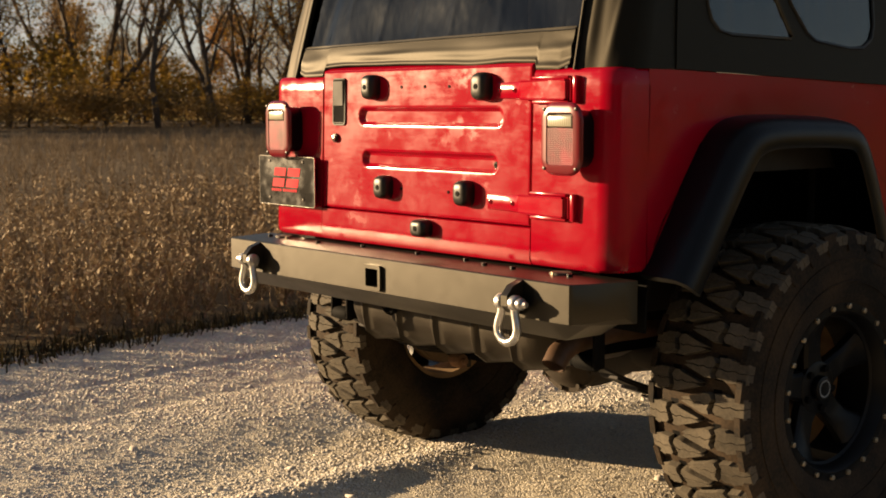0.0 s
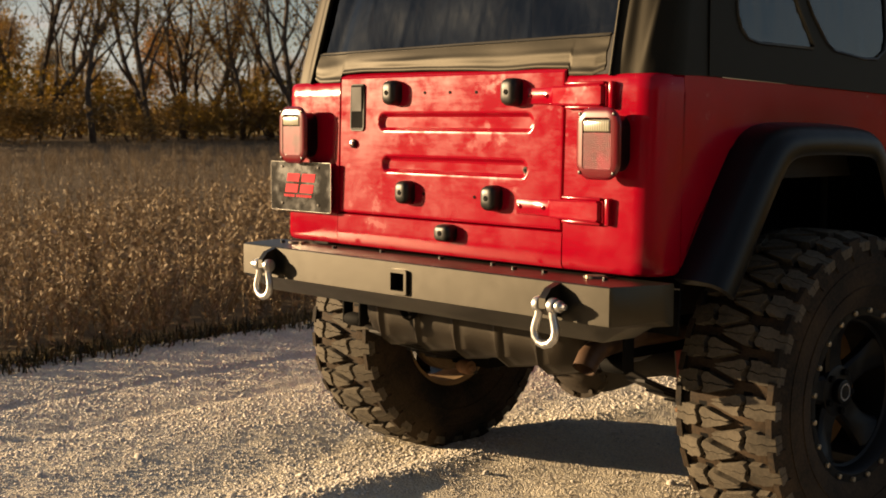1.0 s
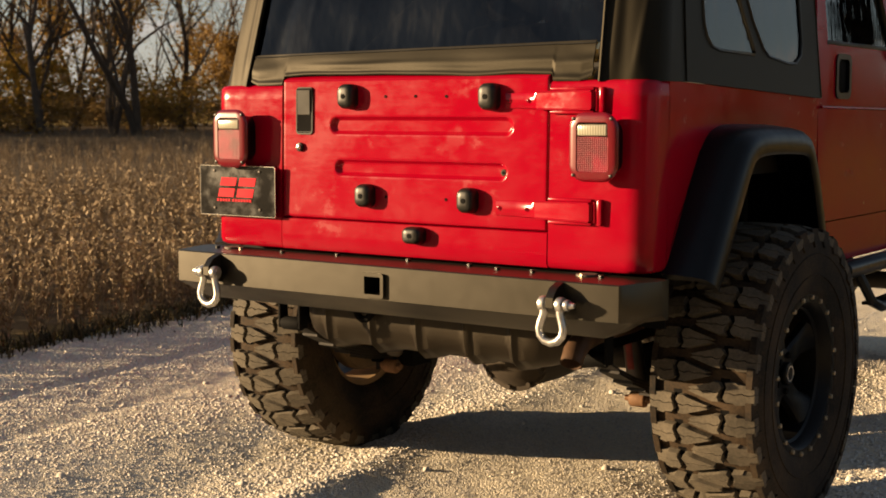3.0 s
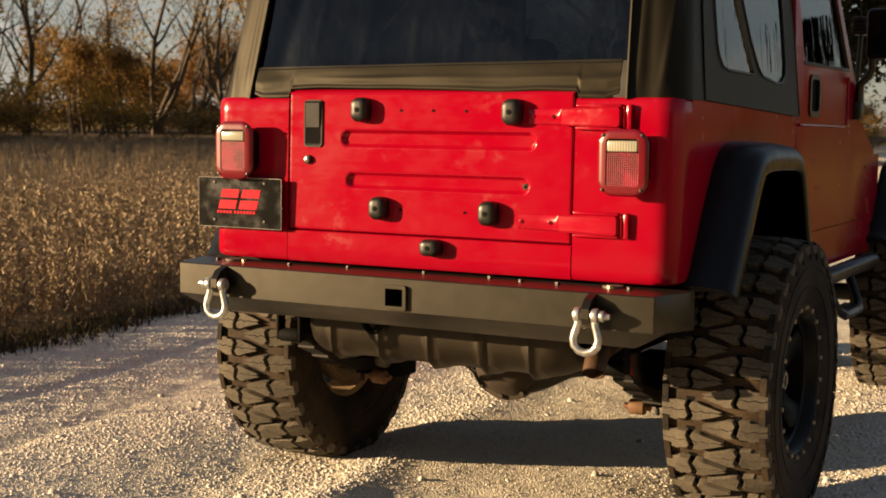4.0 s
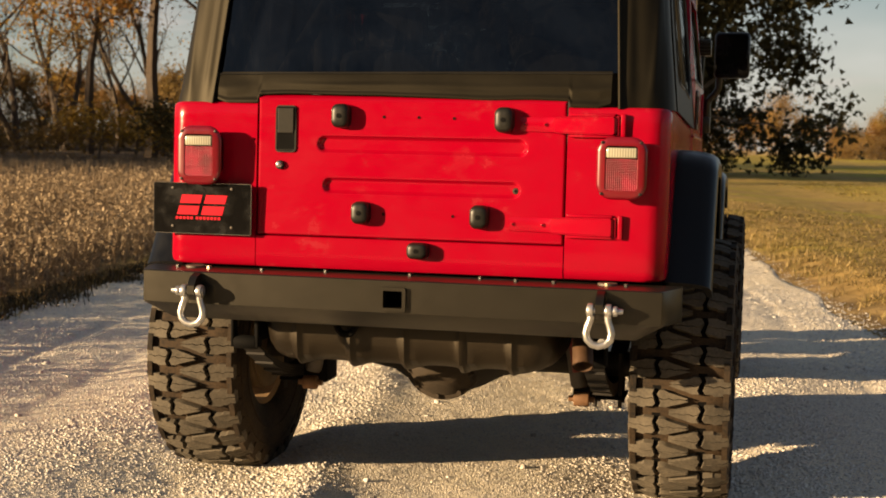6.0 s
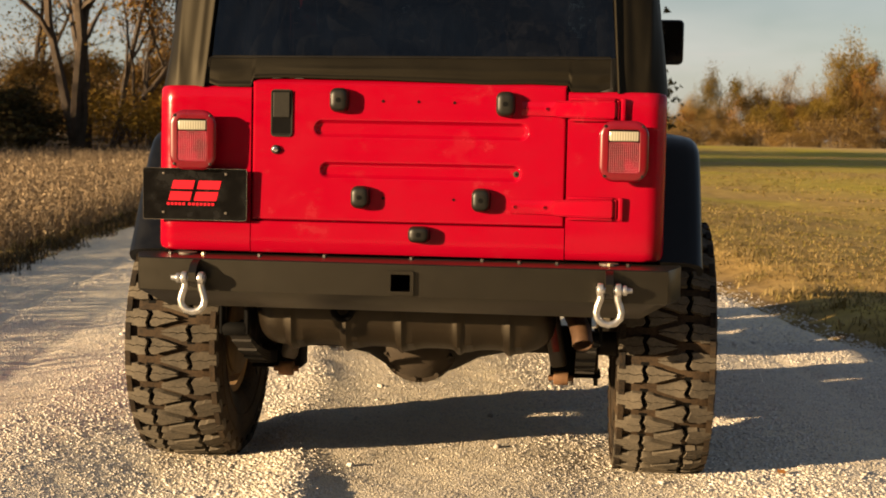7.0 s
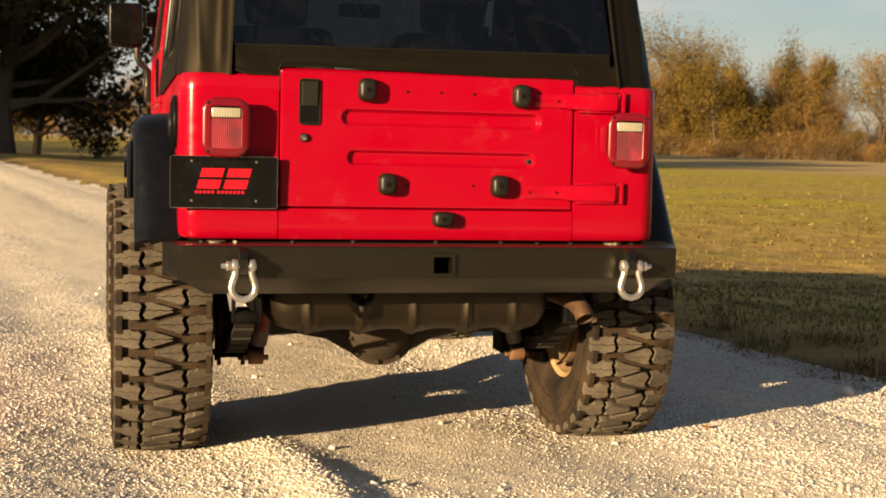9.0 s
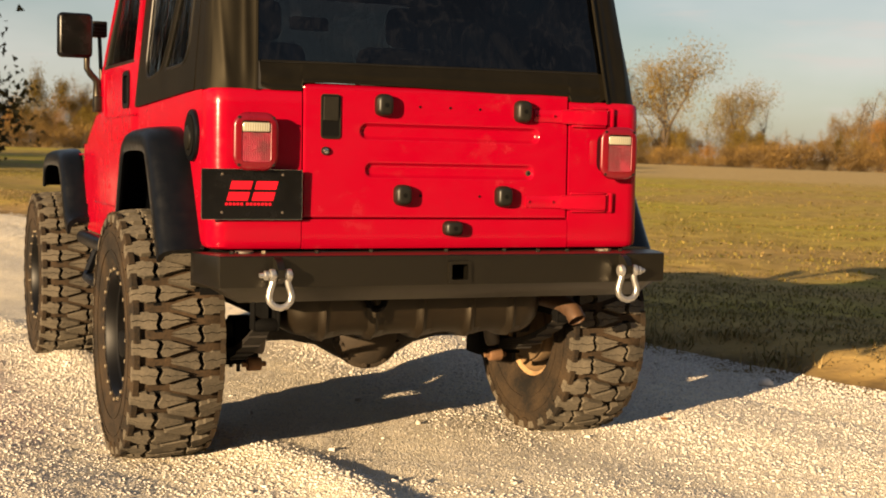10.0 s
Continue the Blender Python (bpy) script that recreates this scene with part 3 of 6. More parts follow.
def make_gravel():
    r = np.random.RandomState(11)
    # fine chips: four-sided humps; larger crushed stones: uneven blocks
    chip = np.array([[1, 0, -0.4], [-0.5, 0.87, -0.4], [-0.5, -0.87, -0.4], [0, 0, 0.6]], float)
    chips = np.stack([chip * r.uniform(0.75, 1.25, (4, 1)) + np.append(r.normal(0, 0.14, (3, 3)), r.normal(0, 0.3, (1, 3)) * [1, 1, 0.3], 0) for _ in range(24)])
    chip_faces = np.array([[0, 1, 3], [1, 2, 3], [2, 0, 3]])
    base = np.array([[1, 0, -0.5], [0, 1, -0.5], [-1, 0, -0.5], [0, -1, -0.5], [0.7, 0.1, 0.45], [-0.1, 0.7, 0.45], [-0.7, -0.1, 0.45], [0.1, -0.7, 0.45]], float)
    kinds = np.stack([base * r.uniform(0.75, 1.2, (8, 1)) + r.normal(0, 0.13, (8, 3)) for _ in range(24)])
    faces = np.array([[0, 1, 5, 4], [1, 2, 6, 5], [2, 3, 7, 6], [3, 0, 4, 7], [4, 5, 6, 7]])

    def coarse(u, y):
        """How stony the road is: swept fine in the wheel tracks and the middle, stony in ridges and streaks along it."""
        swept = np.exp(-(np.abs(u - 0.12) / 0.52) ** 4) * smooth01((y + 0.5) / 0.7) + 0.45 * np.exp(-((u + 0.80) / 0.16) ** 2) + 0.5 * np.exp(-((u + 1.75) / 0.2) ** 2)
        streak = 0.5 + 0.5 * np.tanh(1.3 * wobble(u * 2.6, y * 0.45, 2.4, 21))
        return np.clip(0.30 + 0.75 * streak + 0.6 * np.exp(-((u + 0.37) / 0.16) ** 2) - 0.85 * swept, 0.04, 1.0)

    def lay(n, y0, y1, lo, hi, power, seed, stony, bury=0.16):
        q = np.random.RandomState(seed)
        y = y0 + (y1 - y0) * q.uniform(0, 1, n) ** power
        u = q.uniform(ROAD_L - 0.25, ROAD_R + 0.2, n)
        c = coarse(u, y)
        ok = q.uniform(0, 1, n) < (c if stony else 1.0 - 0.25 * c)
        u, y, c = u[ok], y[ok], c[ok]
        x = u - SLANT * y
        s = lo + (hi - lo) * q.uniform(0, 1, len(x)) ** 2.5 * (0.35 + 0.65 * c)
        z = ground_z(x, y) + 0.004 + s * bury
        sc = s[:, None] * np.stack([np.ones(len(s)), q.uniform(0.6, 1, len(s)), q.uniform(0.36, 0.70, len(s))], 1)
        return np.stack([x, y, z], 1), q.uniform(0, 6.28, len(s)), sc
    p, a, s = lay(230000, -1.1, 3.6, 0.0044, 0.0085, 1.0, 12, False)
    scatter("gravel", chips, chip_faces, p, a, s, STONE, "fine crushed limestone chips on the road", "gravel")
    p, a, s = lay(110000, -1.1, 3.4, 0.0055, 0.0125, 1.15, 14, True, 0.12)
    scatter("coarse_gravel", kinds, faces, p, a, s, STONE, "loose coarse limestone gravel on the road", "gravel")
    p, a, s = lay(95000, 3.3, 26.0, 0.007, 0.020, 1.8, 13, True)
    scatter("far_gravel", chips, chip_faces, p, a, s, STONE, "loose crushed limestone gravel further along the road", "gravel")
    # a few larger pebbles that stand out
    q = np.random.RandomState(15)
    n = 130
    y = q.uniform(-1, 6, n)
    u = q.uniform(ROAD_L, ROAD_R + 0.2, n)
    x = u - SLANT * y
    s = q.uniform(0.011, 0.021, n)
    scatter("pebbles", kinds, faces, np.stack([x, y, ground_z(x, y) + s * 0.3], 1), q.uniform(0, 6, n), s, STONE, "larger pale stones lying among the gravel", "stone")


make_gravel()


def make_blades(name, n, area, hgt, seed, material, label, lean=0.5, width=0.006, clump=0, edge=None):
    """Grass: thin bent three-sided blades; area gives x, y from random numbers."""
    r = np.random.RandomState(seed)
    x, y = area(r, n)
    if clump:
        k = n // clump
        cx, cy = x[:k], y[:k]
        idx = r.randint(0, k, n)
        x, y = cx[idx] + r.normal(0, 0.07, n), cy[idx] + r.normal(0, 0.07, n)
    h = r.uniform(*hgt, n) * (0.6 + 0.4 * r.uniform(0, 1, n))
    if edge is not None:
        h = h * (0.3 + 0.7 * smooth01((road_u(x, y) - edge) / 0.7))
    z = ground_z(x, y)
    a, t = r.uniform(0, 6.28, n), r.uniform(0.1, lean, n)
    dx, dy = np.cos(a), np.sin(a)
    w = width * r.uniform(0.6, 1.4, n)
    P = np.stack([x, y, z - 0.01], 1)
    side = np.stack([-dy * w, dx * w, np.zeros(n)], 1)
    mid = P + np.stack([dx * h * t * 0.35, dy * h * t * 0.35, h * 0.6], 1)
    tip = P + np.stack([dx * h * t, dy * h * t, h * (1 - 0.25 * t)], 1)
    V = np.stack([P - side, P + side, mid + side * 0.8, mid - side * 0.8, tip], 1).reshape(-1, 3)
    b = np.arange(n)[:, None] * 5
    F = np.concatenate([b + [0, 1, 2], b + [0, 2, 3], b + [3, 2, 4]])
    return tagged(raw(name, V, F, material), label, "grass", kind="stuff")


def verge_right(r, n):
    y = -3 + 27 * r.uniform(0, 1, n) ** 1.5
    u = ROAD_R + 0.12 + np.abs(r.normal(0, 1.5, n)) + 0.22 * wobble(y, y, 1.9, 31)
    return u - SLANT * y, y


def verge_edge(r, n):
    y = r.uniform(-3, 14, n)
    return ROAD_R + 0.2 + np.abs(r.normal(0, 0.25, n)) - SLANT * y, y


def meadow(r, n):
    d = 0.8 + 15 * r.uniform(0, 1, n) ** 1.3
    y = r.uniform(-1, 22, n)
    return ROAD_R + d - SLANT * y, y


def open_meadow(r, n):
    d = 6 + 42 * r.uniform(0, 1, n) ** 1.2
    y = r.uniform(-2, 52, n)
    return ROAD_R + d - SLANT * y, y


def verge_left(r, n):
    y = -4 + 34 * r.uniform(0, 1, n) ** 1.4
    u = ROAD_L - 0.03 - np.abs(r.normal(0, 0.34, n)) + 0.05 * wobble(y, y, 2.1, 33)
    return u - SLANT * y, y


make_blades("verge_grass", 44000, verge_right, (0.018, 0.07), 41, GRASS, "short matted straw and green grass along the road edge", 2.8, 0.0045, 8, ROAD_R + 0.1)
make_blades("verge_tufts", 3600, verge_edge, (0.05, 0.13), 44, GRASS, "taller golden grass tufts hanging over the gravel edge", 2.0, 0.0045, 30)
make_blades("meadow_grass", 46000, meadow, (0.02, 0.06), 42, MEADOW, "short olive and straw grass of the open field", 2.8, 0.0065, 5)
make_blades("open_meadow_grass", 38000, open_meadow, (0.03, 0.075), 45, MEADOW, "short autumn grass further out in the field", 2.8, 0.016, 4)
make_blades("roadside_weeds", 28000, verge_left, (0.03, 0.15), 43, WEED, "low dark weeds and grass between road and crop", 1.7, 0.0045, 26)


def make_soy():
    """Ripe soybean plants: a branched stalk hung with dry pods and a few shrivelled leaves."""
    r = np.random.RandomState(51)

    def plant(seed, pods):
        q = np.random.RandomState(seed)
        V, F = [], []

        def strip(p, d, w, l):
            p, d = np.array(p), np.array(d) / np.linalg.norm(d)
            s = np.cross(d, q.normal(size=3))
            s = s / np.linalg.norm(s) * w
            i = len(V)
            V.extend([p, p + d * l * 0.45 + s, p + d * l, p + d * l * 0.45 - s])
            F.append([i, i + 1, i + 2, i + 3])
        stems = [((0, 0, 0), (q.normal(0, 0.05), q.normal(0, 0.05), 1), 1.0)]
        for _ in range(3):
            a = q.uniform(0, 6.28)
            stems.append(((0, 0, q.uniform(0.1, 0.4)), (0.45 * math.cos(a), 0.45 * math.sin(a), 1), q.uniform(0.4, 0.7)))
        for p, d, l in stems:
            strip(p, d, 0.008, l)
            strip(p, d, 0.008, l)
        for _ in range(pods):
            p, d, l = stems[q.randint(0, len(stems)) if q.uniform() > 0.5 else 0]
            d = np.array(d) / np.linalg.norm(d)
            at = np.array(p) + d * l * q.uniform(0.18, 1.0)
            a = q.uniform(0, 6.28)
            way = (0.6 * math.cos(a), 0.6 * math.sin(a), q.uniform(-1.0, 1.0))
            if q.uniform() < 0.3:
                strip(at, way, 0.017 * q.uniform(0.6, 1.3), 0.075)
            else:
                strip(at, way, 0.0095, 0.066)
        return np.array(V), np.array(F)

    def field(name, n, kinds, u0, u1, y0, y1, pw, seed, size, label):
        q = np.random.RandomState(seed)
        u = u0 - (u0 - u1) * q.uniform(0, 1, n) ** pw
        row = 0.38
        u = np.round(u / row) * row + q.normal(0, 0.05, n)
        u = np.minimum(u, u0)
        y = q.uniform(y0, y1, n)
        x = u - SLANT * y
        z = ground_z(x, y) - 0.02
        s = size * q.uniform(0.80, 1.12, n) * (0.80 + 0.20 * smooth01((u0 - u) / 1.3)) * (0.97 + 0.10 * smooth01(y / 4))
        Vs = np.stack([k[0] for k in kinds])
        scatter(name, Vs, kinds[0][1], np.stack([x, y, z], 1), q.uniform(0, 6.28, n), s, SOY, label, "crop")
    near = [plant(60 + i, 64) for i in range(9)]
    far = [plant(80 + i, 20) for i in range(9)]
    field("soybean_crop", 4300, near, ROAD_L - 0.35, ROAD_L - 6.5, -5, 22, 1.25, 52, 0.62, "dense ripe brown soybean plants beside the road")
    field("mid_soybean_crop", 2600, far, ROAD_L - 0.35, ROAD_L - 7, 21, 64, 1.1, 54, 0.56, "ripe brown soybean rows further along the road")
    field("far_soybean_crop", 5600, far, ROAD_L - 6, ROAD_L - 36, -6, 48, 1.0, 53, 0.56, "ripe brown soybean field stretching to the trees")


make_soy()

# ---- trees ----


def wood_and_leaves(seed, height, trunk_r, limbs, start, reach, rise, leaf_n, leaf_size, spread, forks=1, twigs=4, fine=3, dome=False):
    """Branches and leaf clumps of one tree; a dome is widest halfway up its crown."""
    r = np.random.RandomState(seed)
    bm = bmesh.new()
    ends = []

    def branch(p, d, l, rad, segs, n, level, drop=0.0):
        pts, rr, d = [np.array(p)], [rad], np.array(d, float) / np.linalg.norm(d)
        for i in range(segs):
            d = d + r.normal(0, 0.13 + 0.05 * level, 3)
            d[2] += 0.06 - drop
            d /= np.linalg.norm(d)
            pts.append(pts[-1] + d * l / segs)
            rr.append(rad * (1 - 0.78 * (i + 1) / segs))
        tube(bm, pts, rr, max(3, n - 1), caps=False)
        return pts
    stems = []
    for f in range(forks):
        a = r.uniform(0, 6.28)
        lean = 0.0 if forks == 1 else 0.22
        stems.append(branch((0, 0, -0.3), (lean * math.cos(a) + r.normal(0, 0.03), lean * math.sin(a), 1), height * r.uniform(0.8, 1.0), trunk_r / forks ** 0.4, 8, 7, 0))
    for st in stems:
        for i in range(limbs // forks):
            t = start + (0.97 - start) * (i + r.uniform(0, 1)) / (limbs // forks)
            k = min(int(t * 8), 7)
            p = st[k] + (st[k + 1] - st[k]) * (t * 8 - k)
            a = r.uniform(0, 6.28)
            l = reach * (0.35 + 0.70 * math.sin(math.pi * (0.12 + 0.80 * (t - start) / (1 - start))) if dome else 1.15 - 0.75 * t) * r.uniform(0.7, 1.2)
            main = branch(p, (math.cos(a), math.sin(a), rise * r.uniform(0.5, 1.3)), l, trunk_r * (1 - 0.8 * t) * 0.42 + 0.012, 5, 5, 1)
            for j in range(twigs):
                q = main[r.randint(2, 6)]
                d = (main[-1] - main[0]) / l + r.normal(0, 0.65, 3)
                sub = branch(q, d, l * r.uniform(0.25, 0.55), 0.035, 3, 4, 2)
                ends.append(sub[-1])
                for _ in range(fine):
                    tw = branch(sub[r.randint(1, 4)], (sub[-1] - sub[0]) + r.normal(0, l * 0.25, 3), l * r.uniform(0.12, 0.28), 0.016, 2, 3, 3)
                    ends.append(tw[-1])
    ends = np.array(ends)
    # leaves gather about the twig ends in uneven clumps
    w = r.gamma(0.8, 1.0, len(ends))
    idx = r.choice(len(ends), leaf_n, p=w / w.sum())
    c = ends[idx] + r.normal(0, spread, (leaf_n, 3))
    u = rand_dirs(r, leaf_n)
    v = np.cross(u, rand_dirs(r, leaf_n))
    v /= np.linalg.norm(v, axis=1)[:, None] + 1e-9
    s = leaf_size * r.uniform(0.5, 1.3, leaf_n)[:, None]
    V = np.stack([c - u * s, c + u * s * 0.7 - v * s * 0.75, c + u * s * 0.7 + v * s * 0.75], 1).reshape(-1, 3)
    F = np.arange(leaf_n * 3).reshape(-1, 3)
    return bm, V, F


def make_tree(name, label, leafmat, *args, **kw):
    bm, V, F = wood_and_leaves(*args, **kw)
    t = thing(name, label, "tree")
    part("trunk", bm, BARK, t, smooth=0)
    crown = raw("crown", V, F, leafmat)
    crown.parent = t
    return t


CENTRE = (0.5, -3.5)


def polar(az, d):
    x, y = CENTRE[0] + d * math.sin(radians(az)), CENTRE[1] + d * math.cos(radians(az))
    return x, y, float(ground_z(x, y))


# how wide and how high each kind grows here, against its model
GROWTH = {"autumn_tree": (0.845, 0.845), "bare_tree": (0.87, 0.87), "brush": (0.99, 0.69), "cedar_bush": (0.95, 0.76), "dusky_tree": (0.825, 0.825), "forked_tree": (0.92, 0.92), "shrub": (1.10, 0.98), "tall_tree": (0.82, 0.82), "tawny_tree": (0.845, 0.845)}


def plant_at(t, az, d, scale=1.0, turn=0.0, first=None, wide=1.0, sink=0.0):
    gw, gh = GROWTH.get(t.name, (1.0, 1.0))
    m = Matrix.Translation((0, 0, -sink)) @ pose(*polar(az, d), rz=turn) @ Matrix.Diagonal((scale * wide * gw, scale * wide * gw, scale * gh, 1))
    if first is not None and t in first:
        first.discard(t)
        t.matrix_basis = m
        return t
    return copy_thing(t, m @ Matrix.Diagonal((1 / t.scale.x, 1 / t.scale.y, 1 / t.scale.z, 1)))


def make_woods():
    sparse = make_tree("tall_tree", "tall slender autumn tree with thin yellow-brown leaves", LEAF_AUTUMN, 101, 19, 0.30, 15, 0.22, 6.0, 1.5, 4600, 0.115, 0.9, fine=1)
    bare = make_tree("bare_tree", "leafless tall tree with dark twisting limbs", LEAF_AUTUMN, 103, 20, 0.34, 16, 0.18, 6.5, 1.7, 600, 0.10, 0.7, forks=2, twigs=5, fine=1)
    forked = make_tree("forked_tree", "forked tree with several stems and sparse leaves", LEAF_YELLOW, 104, 18, 0.42, 18, 0.25, 6.0, 1.4, 2600, 0.115, 0.85, forks=3, fine=1)
    full = make_tree("autumn_tree", "rounded autumn tree with rust and gold leaves", LEAF_AUTUMN, 105, 12, 0.28, 14, 0.16, 5.0, 0.8, 4600, 0.19, 0.75, twigs=3, fine=0)
    tawny = make_tree("tawny_tree", "thinning tawny tree at the far edge of the field", LEAF_AUTUMN, 106, 15, 0.28, 15, 0.22, 4.5, 1.4, 2000, 0.24, 0.65, twigs=3, fine=1)
    oak = make_tree("oak_tree", "broad dark oak beside the road", LEAF_DARK, 107, 13, 0.55, 36, 0.19, 8.6, 0.32, 52000, 0.185, 0.65, twigs=6, fine=2)
    shrub = make_tree("shrub", "yellow-brown undergrowth shrub at the wood's edge", LEAF_YELLOW, 108, 4.2, 0.08, 9, 0.06, 2.6, 0.9, 1700, 0.115, 0.6, twigs=3, fine=0)
    cedar = make_tree("cedar_bush", "dense dark green cedar bush", LEAF_DARK, 109, 5.5, 0.16, 16, 0.04, 2.6, 0.5, 4200, 0.16, 0.45)
    dusky = make_tree("dusky_tree", "dark rust-brown tree in the shaded wood", LEAF_RUST, 110, 13, 0.28, 15, 0.12, 5.0, 0.8, 6000, 0.155, 0.8, twigs=3, fine=0)
    brush = make_tree("brush", "tangled brown brush along the wood edge", LEAF_THICK, 111, 3.6, 0.06, 10, 0.04, 2.4, 0.6, 1500, 0.12, 0.70, twigs=2, fine=0)
    hazel = make_tree("hazel_tree", "twiggy brown-gold tree at the far edge of the field", LEAF_FAR, 112, 13, 0.24, 24, 0.14, 4.4, 1.2, 13000, 0.108, 0.70, twigs=5, fine=1, dome=True)
    wisp = make_tree("wispy_tree", "thin grey almost bare tree behind the far hedge", LEAF_FAR, 113, 14, 0.20, 16, 0.16, 3.8, 2.0, 2600, 0.075, 0.6, forks=2, twigs=6, fine=2)
    hedge = make_tree("hedge_tree", "rounded golden-olive tree in the far hedge", LEAF_OLIVE, 114, 8.5, 0.2, 22, 0.10, 4.2, 0.6, 12000, 0.105, 0.55, twigs=5, fine=0, dome=True)
    thicket = make_tree("thicket", "tangled brown thicket at the far field edge", LEAF_THICK, 115, 4.2, 0.07, 14, 0.02, 2.6, 0.5, 3200, 0.10, 0.6, forks=2, twigs=4, fine=1, dome=True)
    elm = make_tree("elm_tree", "tall spreading tree with thin golden leaves", LEAF_OLIVE, 116, 13, 0.26, 22, 0.12, 5.6, 1.2, 10000, 0.10, 0.75, forks=2, twigs=6, fine=1)
    ruddy = make_tree("ruddy_tree", "broad rusty-brown tree at the far edge of the field", LEAF_RUST, 117, 9.5, 0.22, 22, 0.12, 4.6, 0.7, 12000, 0.105, 0.6, twigs=5, fine=0, dome=True)
    crowned = make_tree("high_crowned_tree", "tall thick-stemmed tree with a high brown crown", LEAF_RUST, 118, 21, 0.50, 26, 0.50, 6.4, 0.5, 13000, 0.19, 0.8, twigs=5, fine=1, dome=True)
    first = {ruddy, crowned, elm, hazel, wisp, hedge, thicket, brush, dusky, sparse, bare, forked, full, tawny, oak, shrub, cedar}
    r = random.Random(7)
    go = lambda t, az, d, s=1.0, w=1.0, sink=0.0: plant_at(t, az, d, s * r.uniform(0.9, 1.1), r.uniform(0, 360), first, w, sink)
    # the wood beyond the crop: a front row of tall stems, a back row, undergrowth
    az = -93.0
    while az < -43.5:
        go(r.choice((sparse, bare, sparse, forked, bare)), az + r.uniform(-0.5, 0.5), r.uniform(74, 98), r.uniform(0.75, 1.15))
        az += r.uniform(0.8, 1.5)
    az = -78.0
    while az < -41:
        go(r.choice((sparse, tawny, bare, tawny, dusky)), az, r.uniform(102, 135), r.uniform(0.6, 0.95))
        az += r.uniform(1.2, 2.0)
    az = -76.0
    while az < -41:
        go(shrub, az, r.uniform(76, 96), r.uniform(0.6, 1.2), r.uniform(1.0, 1.4))
        az += r.uniform(1.8, 3.4)
    az = -79.0
    while az < -44:
        go(brush, az, r.uniform(72, 100), r.uniform(0.45, 0.95), r.uniform(1.2, 1.6))
        az += r.uniform(0.9, 1.5)
    # a thick dark understorey through which no field shows
    az = -80.0
    while az < -13:
        go(brush, az, r.uniform(104, 135), r.uniform(0.6, 1.15), r.uniform(1.4, 2.0))
        az += r.uniform(0.55, 0.95)
    # thinner stand further on
    for a, d, t, s in ((-43, 96, full, 0.8), (-41.3, 92, full, 0.75), (-40.2, 100, forked, 1.05), (-38.8, 105, bare, 1.0), (-37.2, 98, bare, 0.85), (-36.2, 112, sparse, 0.95), (-33.8, 104, bare, 1.0), (-31.6, 92, forked, 1.15), (-30.2, 98, bare, 1.05), (-28.4, 104, forked, 1.0), (-26.3, 96, sparse, 1.0), (-24.4, 88, bare, 0.95), (-22.5, 92, forked, 0.9), (-20.5, 76, forked, 1.25), (-19.0, 82, bare, 0.95), (-17.6, 84, sparse, 0.9), (-16.6, 90, full, 0.85), (-15.4, 88, full, 0.75), (-14.2, 94, full, 0.62)):
        go(t, a, d, s)
    az = -43.0
    while az < -12.5:
        go(r.choice((dusky, dusky, dusky, full)), az, r.uniform(108, 145), r.uniform(0.50, 0.78), 1.2)
        az += r.uniform(0.6, 1.0)
    for a, d, s in ((-23.6, 72, 0.80), (-22.4, 76, 0.55)):
        go(cedar, a, d, s, 1.25)
    for a in (-41.5, -39, -37.4, -35.1, -33, -31.2, -29.4, -27, -25.5, -19.2, -18.1, -16.9, -15.6):
        go(brush if a < -28 else shrub, a, 78, 0.7, 1.3)
    # the oak by the road and low far trees behind it
    go(oak, -4.9, 66, 1.0, 0.97)
    go(oak, -3.6, 71, 0.46, 1.0)
    for a, d in ((-22.3, 88), (-20.2, 90), (-18.3, 86), (-16.9, 92), (-15.6, 87)):
        go(dusky, a, d, 0.56, 1.1)
    az = -12.5
    while az < 3.5:
        go(r.choice((full, tawny, shrub)), az, r.uniform(260, 330), r.uniform(0.6, 0.85), 1.4)
        az += r.uniform(0.5, 0.9)
    for a in (-6.4, -5.7, -4.8, -4.1, -3.2, -2.4, -1.5, -0.3, 1.1):
        go(r.choice((ruddy, hedge)), a, r.uniform(165, 205), r.uniform(0.55, 0.78), 1.0, 0.3)
    # orange brush by the road's far end
    for t, a, d, h in ((dusky, -14.9, 80, 0.50), (dusky, -13.5, 78, 0.38), (brush, -12.9, 70, 0.9), (dusky, -12.3, 80, 0.30), (brush, -11.8, 73, 0.8), (dusky, -11.2, 84, 0.26), (brush, -10.4, 82, 0.6), (tawny, -9.6, 180, 0.42), (tawny, -8.6, 190, 0.5), (brush, -9.2, 140, 0.9), (brush, -8.0, 150, 0.9)):
        go(t, a, d, h, 1.25)
    # tall trees whose high crowns shade the oak and the strip of field beyond it
    # crowns above the view, trees past -80 wholly unseen; added for their shade
    for a, d in ((-27.4, 88), (-24.9, 84), (-20.2, 80), (-16.4, 82), (-85.5, 95), (-88.5, 99), (-90.5, 94)):
        go(crowned, a, d, 0.88 if a > -30 else 1.12)
    # tree line across the open field: brush at its foot, broad crowns, thin tall crowns behind
    az = 3.0
    while az < 47:
        go(thicket, az, r.uniform(170, 182), r.uniform(0.35, 0.85), 1.3, 0.4)
        az += r.uniform(0.42, 0.70)

